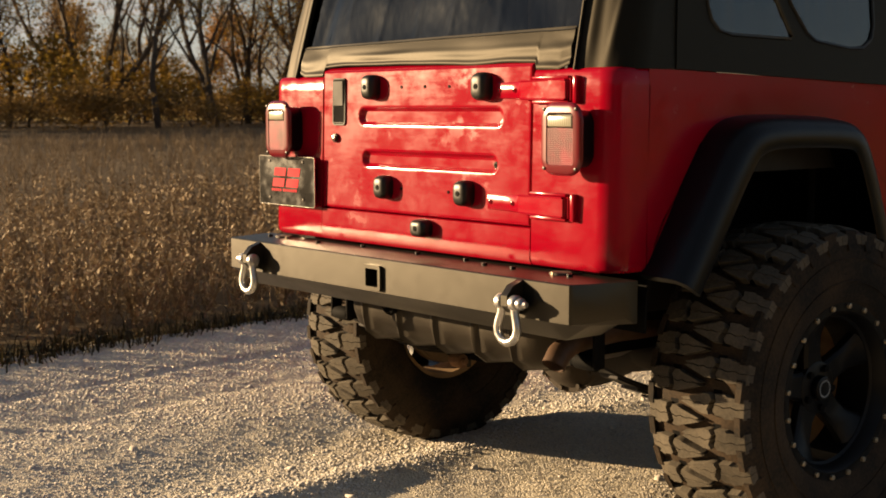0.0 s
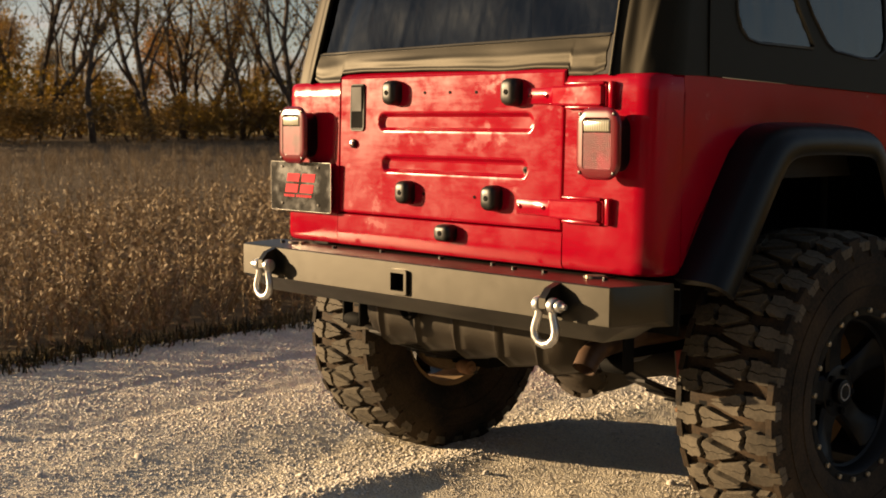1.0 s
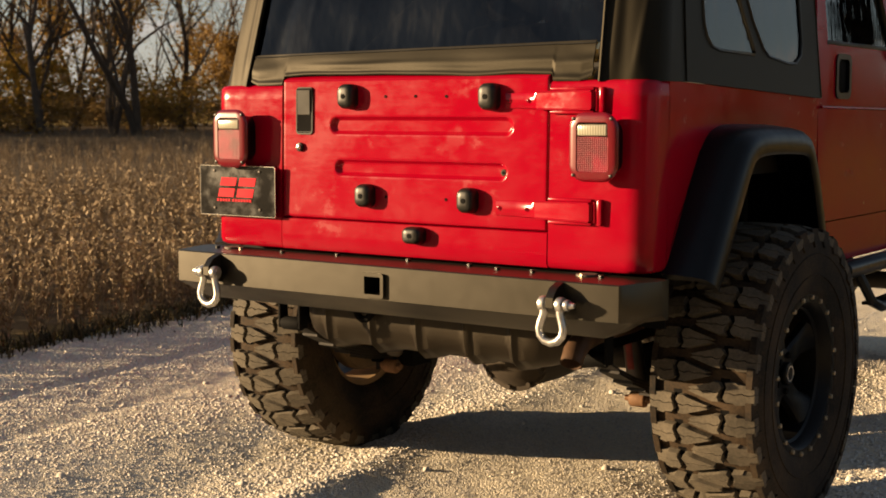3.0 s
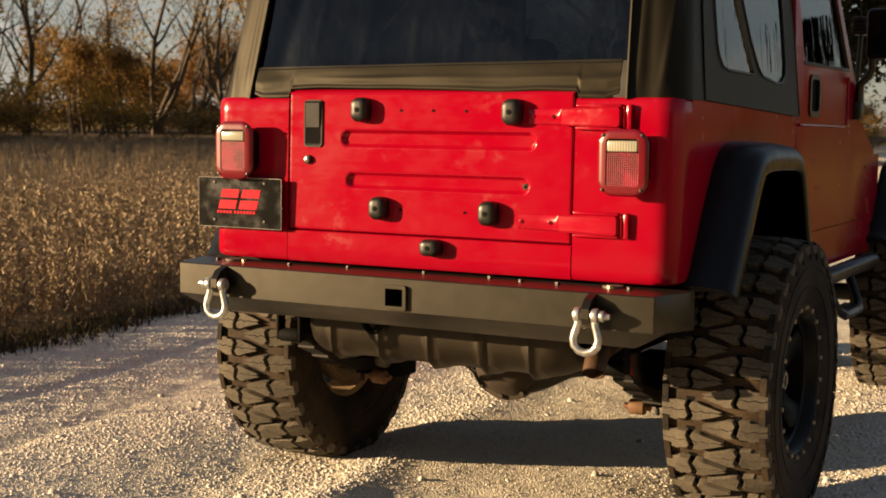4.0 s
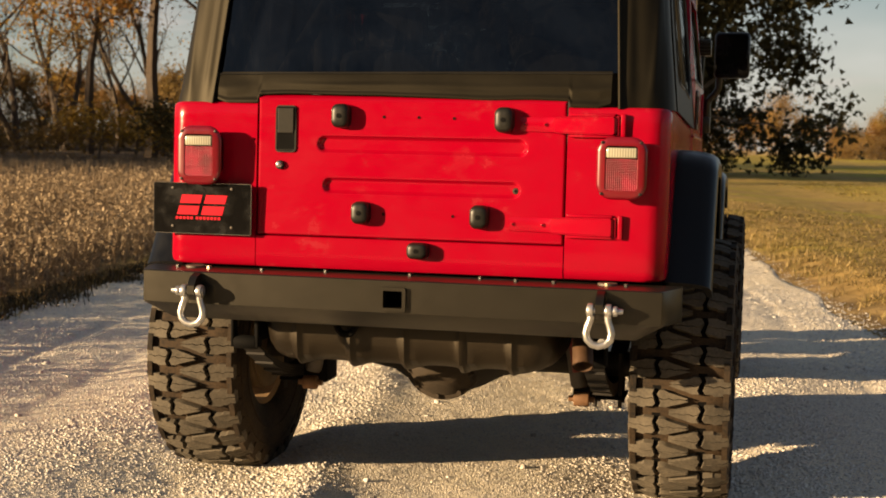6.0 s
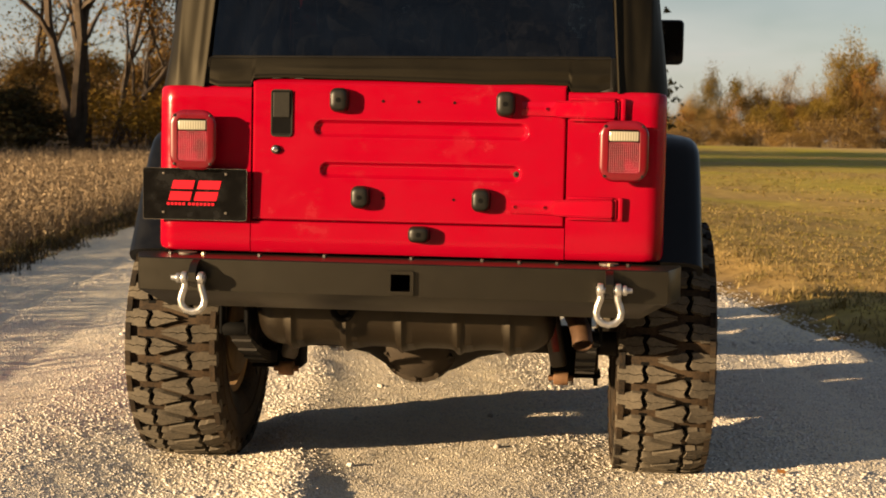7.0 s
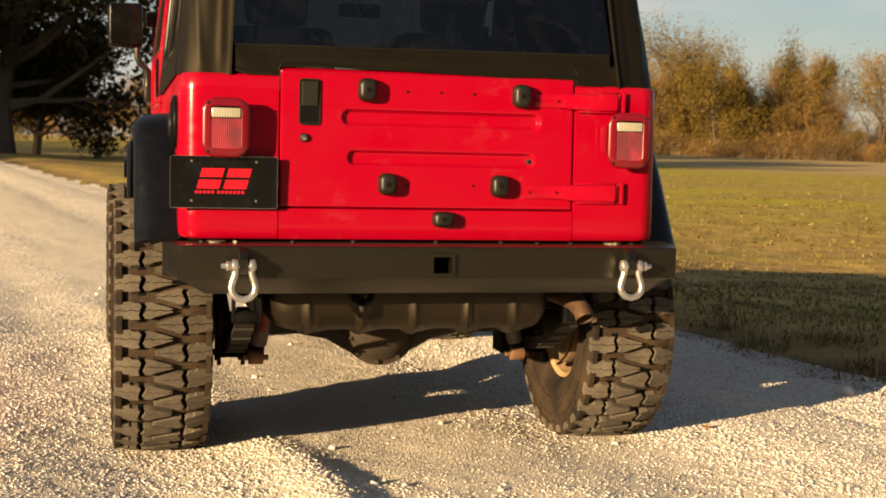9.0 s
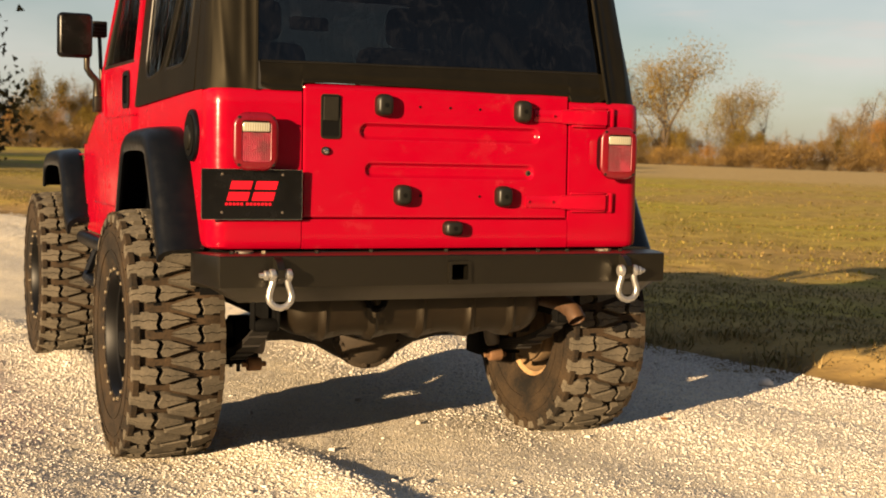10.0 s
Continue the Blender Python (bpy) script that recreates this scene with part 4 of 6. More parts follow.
    def canopy(a):
        """Height of the tree line over the field's edge, in metres."""
        return float(np.interp(a, (3, 5, 6.3, 7.6, 9, 9.8, 11.1, 13.6, 14.6, 15.9, 17, 18.3, 19.6, 20.4, 21.7, 22.7, 24, 26, 29, 31.2, 34, 35.2, 36, 38, 39.1, 40, 47),
                               (6, 7.2, 8, 9.5, 8.5, 9.8, 10.7, 12.0, 12.2, 11, 8.4, 8.8, 11.6, 10, 11.4, 14, 14.5, 13, 10.5, 8.5, 7.0, 8.5, 6.8, 7.0, 8.6, 9.6, 10)))

    def tall(t):
        """Height of the dense part of a tree's crown."""
        z = np.array([v.co.z for c in t.children if c.name.startswith("crown") for v in c.data.vertices])
        return float(np.percentile(z, 92))
    size = {t: tall(t) for t in (hazel, hedge, wisp, elm, ruddy)}
    az = 3.0
    while az < 47:
        # the broad front row
        h, k = canopy(az), r.choice((hedge, hazel, hedge, ruddy))
        low = float(np.interp(az, (3, 15, 17, 21, 22.5, 29, 30.5), (0.73, 0.73, 0.66, 0.66, 0.80, 0.84, 0.70)))
        go(k, az, r.uniform(180, 192), h * low * r.uniform(0.55, 1.02) / size[k], 0.95, 0.3)
        az += r.uniform(0.50, 0.80)
    az = 3.2
    while az < 47:
        # taller and thinner behind it
        h, k = canopy(az) * (0.90 if az < 16 else 0.86), r.choice((hazel, wisp, hazel, ruddy) if az < 30 else (wisp, hazel, wisp))
        go(k, az, r.uniform(194, 214), h * r.uniform(0.72, 1.0) / size[k], 0.9, 0.3)
        az += r.uniform(0.40, 0.66)
    for a, h in ((7.6, 10.3), (8.6, 10.0), (13.4, 13.2), (14.4, 13.6), (15.4, 12.6), (22.9, 15.6), (24.2, 15.6), (26.5, 14), (35.2, 10.6), (39.7, 10.4), (40.5, 10.6), (41.4, 10.4), (43, 11), (45, 10.5)):
        go(wisp, a, r.uniform(194, 205), h / size[wisp], 1.0)
    for a, h, k in ((5.9, 9.0, hedge), (11.1, 11.0, hedge), (11.9, 10.4, ruddy), (19.7, 11.8, hedge), (23.9, 15.0, elm), (27.5, 11.0, ruddy), (28.3, 12.2, hedge), (29.0, 12.4, hazel), (29.6, 10.6, ruddy), (31.6, 13.0, elm), (34.4, 10.2, elm)):
        go(k, a, 186, h / size[k], 0.95 if k is elm else 0.72)
    go(hedge, 25.2, 178, 11.5 / size[hedge], 0.9)
    # unseen distant woods added for reflections on other sides, low sun's gap left open
    for a in list(range(52, 180, 5)) + list(range(-180, -150, 5)) + list(range(-94, -78, 4)):
        go(r.choice((shrub, brush)), a + r.uniform(-2, 2), r.uniform(190, 240), 2.9, 2.0)
    # unseen tall trees added at the roadside behind the camera, for reflections and shade
    az = 112.0
    while az < 205:
        go(r.choice((shrub, brush)), az, r.uniform(55, 75), r.uniform(3.2, 4.4), 1.1)
        az += r.uniform(3.5, 6.0)
    # a clump of trees in the field behind, off the sun's line, that shades the road there
    # unseen trees, added only to darken that road and its reflection
    for along, off in ((14, 12.5), (19, 15), (24, 12), (28, 18), (33, 14), (38, 21), (43, 16), (50, 13), (55, 24), (62, 18)):
        x, y = -0.834 * along + 0.552 * off, -0.552 * along - 0.834 * off
        m = pose(x, y, float(ground_z(x, y)), rz=r.uniform(0, 360)) @ Matrix.Diagonal((1.0, 1.0, 1.0, 1))
        copy_thing(r.choice((dusky, full)), m)
    # unseen lower wood added behind the camera, under the low sun, to cut glare
    az = -152.0
    while az < -93:
        go(r.choice((shrub, brush, shrub)), az, r.uniform(125, 150), r.uniform(2.0, 2.6), 1.2)
        az += r.uniform(1.6, 2.8)


make_woods()


def make_leaves_on_road():
    """Fallen leaves, curled, on the gravel and the verge."""
    bm = bmesh.new()
    out = [(0, -1.0), (0.25, -0.55), (0.75, -0.5), (0.5, -0.1), (0.85, 0.3), (0.4, 0.35), (0.1, 1.0), (-0.35, 0.4), (-0.8, 0.35), (-0.5, -0.05), (-0.75, -0.5), (-0.2, -0.5)]
    rim = [bm.verts.new((x, y, 0.22 * (x * x + 0.5 * y * y))) for x, y in out]
    mid = bm.verts.new((0, 0, 0.05))
    for i in range(len(rim)):
        bm.faces.new((rim[i], rim[(i + 1) % len(rim)], mid))
    leaf = part("fallen_leaf", bm, LEAF_FALLEN, None)
    tagged(leaf, "curled orange-brown leaf lying on the gravel", "leaf", "fallen leaves on the road")
    r = random.Random(23)
    first = True
    spots = [(1.2, 0.5), (1.6, 0.3), (2.0, 0.9), (1.85, 1.6), (0.6, 2.4), (-1.4, 1.3), (-2.0, 2.6), (2.25, 0.4), (1.0, -0.2), (-0.9, 0.2)]
    spots += [(r.uniform(-2.4, 2.2), r.uniform(-0.4, 4.5)) for _ in range(14)]
    for x, y in spots:
        s = r.uniform(0.014, 0.028)
        m = pose(x, y, float(ground_z(x, y)) + 0.016, rx=r.uniform(-25, 25), ry=r.uniform(-25, 25), rz=r.uniform(0, 360)) @ Matrix.Diagonal((s, s, s, 1))
        if first:
            leaf.matrix_basis = m
            first = False
        else:
            copy_thing(leaf, m)


make_leaves_on_road()


def make_white_stone():
    bm = bmesh.new()
    bmesh.ops.create_icosphere(bm, subdivisions=2, radius=0.034)
    for v in bm.verts:
        v.co *= 1 + 0.22 * noise.noise(v.co * 40)
        v.co.z *= 0.75
    ob = part("white_stone", bm, STONE, None, smooth=50)
    ob.location = (2.15, 1.12, float(ground_z(2.15, 1.12)) + 0.018)
    tagged(ob, "single white stone at the grassy edge of the road", "stone")


make_white_stone()

# ---- the vehicle ----
car = thing("off_road_vehicle", "red two-door off-road vehicle with black soft top and mud tyres", "vehicle")
HALF, BELT, SILL = 0.760, 1.245, 0.752        # body half width, top and bottom of the tub
AXLE_Y, AXLE_Z, TRACK, BASE = 0.67, 0.408, 0.790, 2.373


def lean(z):
    """The tub's rear face leans forward a little."""
    return 0.024 * (z - 0.85)


def mirror_part(ob, name=None):
    """The same part on the other side of the vehicle."""
    me = ob.data.copy()
    me.transform(Matrix.Diagonal((-1, 1, 1, 1)))
    me.flip_normals()
    o = new(name or ob.name.split(".")[0], me)
    o.parent = ob.parent
    if "label" in ob:
        tagged(o, ob["label"])
    return o


def make_tub():
    # rear corners: seam beside the gate, flat, round corner, short side
    plan = [(0.469, 0.010), (0.4705, 0.001), (0.56, 0.0), (0.63, 0.0)] + [(x, y) for x, y in arc((HALF - 0.062, 0.062), 0.062, -90, 0, 10)] + [(HALF, 0.10), (HALF, 0.113)]
    zs = [SILL, SILL + 0.006, SILL + 0.02, 0.84, 0.95, 1.10, 1.20, BELT - 0.012, BELT - 0.003, BELT]
    inset = [0.010, 0.003, 0, 0, 0, 0, 0, 0.001, 0.006, 0.014]

    def corner(u, v):
        x, y = plan[round(u * (len(plan) - 1))]
        k = round(v * (len(zs) - 1))
        z, d = zs[k], inset[k]
        return (x - d * (x > 0.6), y + d + lean(z), z)
    bm = sheet(bmesh.new(), corner, len(plan) - 1, len(zs) - 1, 0.004)
    mirror_part(part("corner_panel", bm, PAINT, car))
    # top shelf of each corner under the cloth
    bm = prism(bmesh.new(), [(0.475, 0.02), (0.69, 0.02), (0.74, 0.06), (0.745, 0.3), (0.60, 0.3), (0.475, 0.06)], lambda u, v: (u, v, BELT - 0.012), (0, 0, 0.006))
    mirror_part(part("corner_shelf", bm, PAINT, car))
    # lower rear panel under the gate
    bm = sheet(bmesh.new(), lambda u, v: (-0.4675 + 0.935 * u, (0.0, 0.0, 0.0, 0.001, 0.008)[round(v * 4)] + 0.008 * (v == 0) + lean(0.752 + 0.09 * v), (SILL, SILL + 0.012, 0.80, 0.8435, 0.846)[round(v * 4)]), 12, 4, 0.004)
    part("rear_sill", bm, PAINT, car)
    # side panels with the wheel arch
    arch = [(0.119, SILL), (0.232, 0.955), (0.305, 1.06), (0.37, 1.095), (0.80, 1.095), (0.86, 1.055), (0.908, 0.965), (0.99, SILL), (1.187, SILL)]
    out = [(0.116, SILL), (0.116, BELT - 0.002), (1.187, BELT - 0.038)] + arch[::-1]
    bm = plate(bmesh.new(), out, [], lambda u, v: (HALF - 0.012, u, v), 0.012, (1, 0, 0))
    mirror_part(part("quarter_panel", bm, PAINT, car))
    # inner wheel house and floor, dark
    bm = boxed(-0.60, 0.60, 0.06, 2.3, 0.70, 0.745)
    part("floor_pan", bm, UNDER, car)
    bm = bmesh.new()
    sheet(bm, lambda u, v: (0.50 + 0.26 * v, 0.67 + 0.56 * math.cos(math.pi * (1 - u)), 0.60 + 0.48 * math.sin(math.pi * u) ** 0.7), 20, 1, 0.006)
    # black wall carried down to 0.50 as added fill where it looks dark
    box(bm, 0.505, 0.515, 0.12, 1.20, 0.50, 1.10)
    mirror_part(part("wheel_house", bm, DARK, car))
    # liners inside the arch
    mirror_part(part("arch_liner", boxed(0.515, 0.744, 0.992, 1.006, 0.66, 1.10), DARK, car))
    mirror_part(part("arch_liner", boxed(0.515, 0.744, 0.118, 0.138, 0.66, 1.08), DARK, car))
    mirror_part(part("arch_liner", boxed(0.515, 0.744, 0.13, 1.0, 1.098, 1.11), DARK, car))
    # rocker below the door, cowl side ahead of it
    bm = plate(bmesh.new(), [(1.002, 0.70), (0.995, 0.748), (1.19, 0.748), (1.235, 0.80), (2.45, 0.80), (2.45, 0.66), (1.01, 0.66)], [], lambda u, v: (HALF - 0.014, u, v), 0.012, (1, 0, 0))
    mirror_part(part("rocker_panel", bm, PAINT, car))
    bm = plate(bmesh.new(), [(2.096, 0.804), (2.096, 1.19), (2.20, 1.19), (2.46, 1.08), (2.46, 0.804)], [], lambda u, v: (HALF - 0.013, u, v), 0.012, (1, 0, 0))
    mirror_part(part("cowl_side", bm, PAINT, car))


def make_doors():
    def put(u, v):
        t = max(0.0, v - 1.38)
        return (HALF - 0.008 - 0.10 * t, u, v)
    out = [(1.192, 0.86), (1.192, 1.62), (1.24, 1.735), (1.80, 1.735), (2.0, 1.375), (2.09, 1.30), (2.09, 0.86), (2.04, 0.806), (1.25, 0.806)]
    hole = [(1.245, 1.392), (1.245, 1.60), (1.28, 1.69), (1.77, 1.69), (1.925, 1.392)]
    pocket = rounded(1.318, 1.462, 1.205, 1.352, 0.03)
    bm = plate(bmesh.new(), out, [hole, pocket], put, 0.016, (1, 0, 0))
    door = part("door", bm, PAINT, car, "red steel door with a black paddle handle")
    bm = plate(bmesh.new(), rounded(1.318, 1.462, 1.205, 1.352, 0.03), [rounded(1.338, 1.442, 1.225, 1.335, 0.02)], lambda u, v: (HALF - 0.012, u, v), 0.026, (1, 0, 0))
    b1 = part("handle_bezel", bm, PLASTIC, door)
    bm = boxed(HALF - 0.04, HALF - 0.03, 1.32, 1.46, 1.21, 1.35)
    box(bm, HALF - 0.03, HALF + 0.004, 1.372, 1.44, 1.226, 1.334, 0.008)
    b2 = part("handle", bm, DARK, door)
    bm = plate(bmesh.new(), hole, [], lambda u, v: (HALF - 0.012 - 0.10 * max(0, v - 1.38), u, v), 0.005, (1, 0, 0))
    b3 = part("window_pane", bm, SIDEVINYL, door)
    b3.visible_shadow = False
    # raised crease under the window line
    bm = tubed([(HALF + 0.008, 1.20, 1.178), (HALF + 0.009, 1.85, 1.172), (HALF + 0.009, 1.90, 1.185), (HALF + 0.009, 1.91, 1.36)], 0.005, 6)
    b4 = part("crease", bm, PAINT, door)
    bm = tubed([(HALF - 0.004, 1.925, 1.385), (HALF - 0.036, 1.78, 1.69)], 0.012, 6)
    box(bm, HALF - 0.02, HALF + 0.008, 1.24, 1.94, 1.377, 1.393, 0.004)
    b5 = part("window_seal", bm, RUBBER, door)
    other = mirror_part(door)
    for b in (b1, b2, b3, b4, b5):
        o = mirror_part(b)
        o.parent = other
        o.visible_shadow = b.visible_shadow


def make_gate():
    x0, x1, z0, z1 = -0.4655, 0.4655, 0.849, 1.252
    ribs = ((-0.281, 0.358, 1.124, 0.0275), (-0.262, 0.340, 1.0015, 0.0260))

    def depth(x, z):
        d = 0.0
        for a, b, c, h in ribs:
            dx, dz = max(a + h - x, x - (b - h), 0), abs(z - c)
            q = math.hypot(dx, dz) if dx > 0 else dz
            t = min(1, max(0, (h - q) / 0.013))
            d += 0.013 * t * t * (3 - 2 * t)
        # rolled edges and slanting top lip
        e = max(0.0, min(x - x0, x1 - x, z - z0)) if z >= z0 else 1.0
        d += 0.006 * max(0, 1 - e / 0.006) ** 2
        return d
    nx, nz = 232, 110
    bm = bmesh.new()
    g = []
    for i in range(nx + 1):
        col = []
        for j in range(nz + 1):
            x, z = x0 + (x1 - x0) * i / nx, z0 + (z1 - z0) * j / nz
            col.append(bm.verts.new((x, depth(x, z) + lean(z), z)))
        for y, z in ((0.004, z1 + 0.006), (0.020, z1 + 0.016), (0.034, z1 + 0.019)):
            col.append(bm.verts.new((x0 + (x1 - x0) * i / nx, y + lean(z), z)))
        g.append(col)
    for i in range(nx):
        for j in range(len(g[0]) - 1):
            bm.faces.new((g[i][j], g[i + 1][j], g[i + 1][j + 1], g[i][j + 1]))
    box(bm, x0 + 0.002, x1 - 0.002, 0.030, 0.050, z0 + 0.002, z1 + 0.015)
    gate = part("tailgate", bm, PAINT, car, "red pressed-steel tailgate with two recessed ribs", 30)

    def on(x, z):
        return depth(x, z) + lean(z)
    # bolt holes: black discs in place of the shade inside
    for x, z in ((-0.075, 1.207), (0.031, 1.207), (0.137, 1.206), (-0.070, 0.921), (0.140, 0.921)):
        part("bolt_hole", disc(bmesh.new(), (x, on(x, z), z), (0, 1, 0), 0.0042, 0.004, 10), DARK, gate)
    bm = disc(bmesh.new(), (0.323, on(0.323, 0.9995) - 0.002, 0.9995), (0, 1, 0), 0.0095, 0.006, 14, 0.002)
    bolt = part("bolt", bm, CAST, gate)
    part("bolt_hole", disc(bmesh.new(), (0.323, on(0.323, 0.9995) - 0.0052, 0.9995), (0, 1, 0), 0.004, 0.002, 8), DARK, gate)
    # latch
    bm = plate(bmesh.new(), rounded(-0.410, -0.345, 1.097, 1.237, 0.012), [rounded(-0.4055, -0.3495, 1.1015, 1.2325, 0.009)], lambda u, v: (u, lean(v) + 0.001, v), 0.0055, (0, -1, 0))
    part("latch_bezel", bm, PADDLE, gate, "black latch bezel")
    bm = boxed(-0.406, -0.347, 0.003, 0.012, 1.101, 1.233)
    part("latch_recess", bm, DARK, gate)
    bm = boxed(-0.4025, -0.3525, 0.000, 0.009, 1.154, 1.229, 0.002)
    part("latch_paddle", bm, PADDLE, gate, "dark paddle handle", 0)
    bm = prism(bmesh.new(), [(0.0025, 1.104), (0.0115, 1.135), (0.0115, 1.104)], lambda u, v: (-0.4035, u, v), (0.052, 0, 0))
    part("latch_scoop", bm, PADDLE, gate, "sloping scoop under the paddle", 0)
    bm = disc(bmesh.new(), (-0.394, on(-0.394, 1.059) - 0.003, 1.059), (0, 1, 0), 0.0135, 0.012, 20, 0.003)
    part("lock_bezel", bm, RUBBER, gate)
    bm = disc(bmesh.new(), (-0.394, on(-0.394, 1.059) - 0.010, 1.059), (0, 1, 0), 0.0085, 0.006, 16, 0.002)
    part("lock_cylinder", bm, CHROME, gate, "bright metal lock")

    # rubber rests for a spare wheel
    def pad(x, z, w, h, d=0.037):
        bm = bmesh.new()
        rings = []
        for k, (f, t) in enumerate(((0.98, 0.0), (1.0, 0.25), (0.97, 0.6), (0.86, 0.86), (0.66, 0.98), (0.30, 1.0))):
            rings.append([bm.verts.new((x + a * f, on(x, z) - d * t, z + b * f)) for a, b in rounded(-w, w, -h, h, min(w, h) * 0.72, 5)])
        for a, b in zip(rings, rings[1:]):
            n = len(a)
            for i in range(n):
                bm.faces.new((a[i], a[(i + 1) % n], b[(i + 1) % n], b[i]))
        bm.faces.new(rings[-1])
        p = part("rest_pad", bm, RUBBER, gate if z > 0.85 else car, "black rubber rest pad")
        # flat black disc painted for the shaded hole
        part("pad_hole", disc(bmesh.new(), (x, on(x, z) - d, z), (0, 1, 0), 0.0072, 0.003, 14), DARK, p)
    for x, z, w, h in ((-0.203, 1.208, 0.028, 0.036), (0.288, 1.204, 0.028, 0.037), (-0.136, 0.923, 0.028, 0.034), (0.222, 0.922, 0.028, 0.035), (0.041, 0.817, 0.033, 0.0245)):
        pad(x, z, w, h)


def make_hinge(zc, xs):
    h = part("hinge", plate(bmesh.new(), rounded(0.476, 0.636, zc - 0.034, zc + 0.034, 0.006), [], lambda u, v: (u, lean(v) - 0.0005, v), 0.004, (0, -1, 0)), PAINT, car, "red pressed hinge")
    y = lean(zc)
    # raised rails of the body bracket
    bm = bmesh.new()
    for s in (-1, 1):
        box(bm, 0.476, 0.606, y - 0.013, y - 0.003, zc + s * 0.030 - 0.0045, zc + s * 0.030 + 0.0045, 0.003)
    box(bm, 0.622, 0.636, y - 0.015, y - 0.003, zc - 0.034, zc + 0.034, 0.004)
    part("bracket", bm, PAINT, h)
    # strap on the gate, widening to the knuckle
    prof = [(xs, 0.020, 0.005), (xs + 0.06, 0.0205, 0.007), (0.425, 0.0215, 0.009), (0.437, 0.0225, 0.014), (0.53, 0.0245, 0.016), (0.55, 0.0245, 0.021), (0.604, 0.0245, 0.021), (0.611, 0.023, 0.015)]
    bm = bmesh.new()
    rings = []
    for x, hh, d in prof:
        rings.append([bm.verts.new((x, y - a * d, zc + b * hh)) for a, b in ((0, -1), (0.75, -1), (1, -0.88), (1, 0.88), (0.75, 1), (0, 1))])
    for a, b in zip(rings, rings[1:]):
        for i in range(6):
            bm.faces.new((a[i], a[(i + 1) % 6], b[(i + 1) % 6], b[i]))
    bm.faces.new(rings[0])
    bm.faces.new(rings[-1][::-1])
    part("strap", bm, PAINT, h)
    bm = bmesh.new()
    for k in (-1, 1):
        tube(bm, [(0.437, y - 0.013, zc + k * 0.0215), (0.53, y - 0.0155, zc + k * 0.0235), (0.602, y - 0.020, zc + k * 0.0235)], 0.0028, 6)
    part("strap_edge", bm, PAINT, h)
    part("pin", tubed([(0.6145, y - 0.010, zc - 0.027), (0.6145, y - 0.010, zc + 0.027)], 0.0042, 10), PAINT, h)
    # black strip stands in for the shadow in the gap by the knuckle
    part("hinge_slot", boxed(0.6125, 0.6225, y - 0.006, y - 0.0035, zc - 0.026, zc + 0.026), DARK, h)
    for x in (xs + 0.012, 0.408):
        part("screw", disc(bmesh.new(), (x, y - 0.0095 if x > 0.4 else y - 0.0065, zc), (0, 1, 0), 0.006, 0.004, 12, 0.001), PAINT, h)
        part("screw_recess", disc(bmesh.new(), (x, y - 0.0118 if x > 0.4 else y - 0.0088, zc), (0, 1, 0), 0.003, 0.001, 8), DARK, h)


def make_tail_lamp(cx, cz):
    w, h = 0.0705, 0.0880
    bm = bmesh.new()
    rings = []
    for f, y in ((0.78, 0.004), (0.80, -0.034), (0.84, -0.040), (0.84, -0.046)):
        rings.append([bm.verts.new((cx + a * f, y, cz + b * f)) for a, b in rounded(-w, w, -h, h, 0.044, 8)])
    for a, b in zip(rings, rings[1:]):
        n = len(a)
        for i in range(n):
            bm.faces.new((a[i], a[(i + 1) % n], b[(i + 1) % n], b[i]))
    bm.faces.new(rings[-1])
    lamp = part("tail_lamp", bm, PLASTIC, car, "tail lamp with red grid lens and clear reverse lens")
    # domed rim
    bm, rings = bmesh.new(), []
    for d, y in ((0.006, -0.043), (0.001, -0.0455), (0.0, -0.048), (0.0015, -0.0515), (0.005, -0.0545), (0.010, -0.0563), (0.016, -0.0573), (0.0245, -0.0580), (0.0258, -0.0570), (0.0262, -0.046)):
        rings.append([bm.verts.new((cx + a, y, cz + b)) for a, b in rounded(-w + d, w - d, -h + d, h - d, 0.044 - 1.35 * d, 8)])
    for a, b in zip(rings, rings[1:]):
        n = len(a)
        for i in range(n):
            bm.faces.new((a[i], a[(i + 1) % n], b[(i + 1) % n], b[i]))
    part("lens_rim", bm, LENSRIM, lamp, "red glossy lens rim")
    bm = plate(bmesh.new(), rounded(cx - w + 0.0255, cx + w - 0.0255, cz - h + 0.0255, cz + 0.0265, 0.005, 4), [], lambda u, v: (u, -0.045, v), 0.0112, (0, -1, 0))
    part("red_lens", bm, REDLENS, lamp)
    bm = boxed(cx - w + 0.027, cx + w - 0.027, -0.0588, -0.045, cz + 0.0285, cz + 0.0575, 0.005, 3)
    part("reverse_lens", bm, CLEARLENS, lamp, "clear ribbed reverse lens")
    for sx in (-1, 1):
        for sz in (-1, 1):
            part("screw", disc(bmesh.new(), (cx + sx * (w - 0.0165), -0.0565, cz + sz * (h - 0.0165)), (0, 1, 0), 0.0045, 0.005, 10, 0.001), RUBBER, lamp)
    # stud and bracket behind
    part("bracket", boxed(cx - 0.04, cx + 0.04, -0.004, 0.006, cz - 0.05, cz + 0.05, 0.002), DARK, lamp)


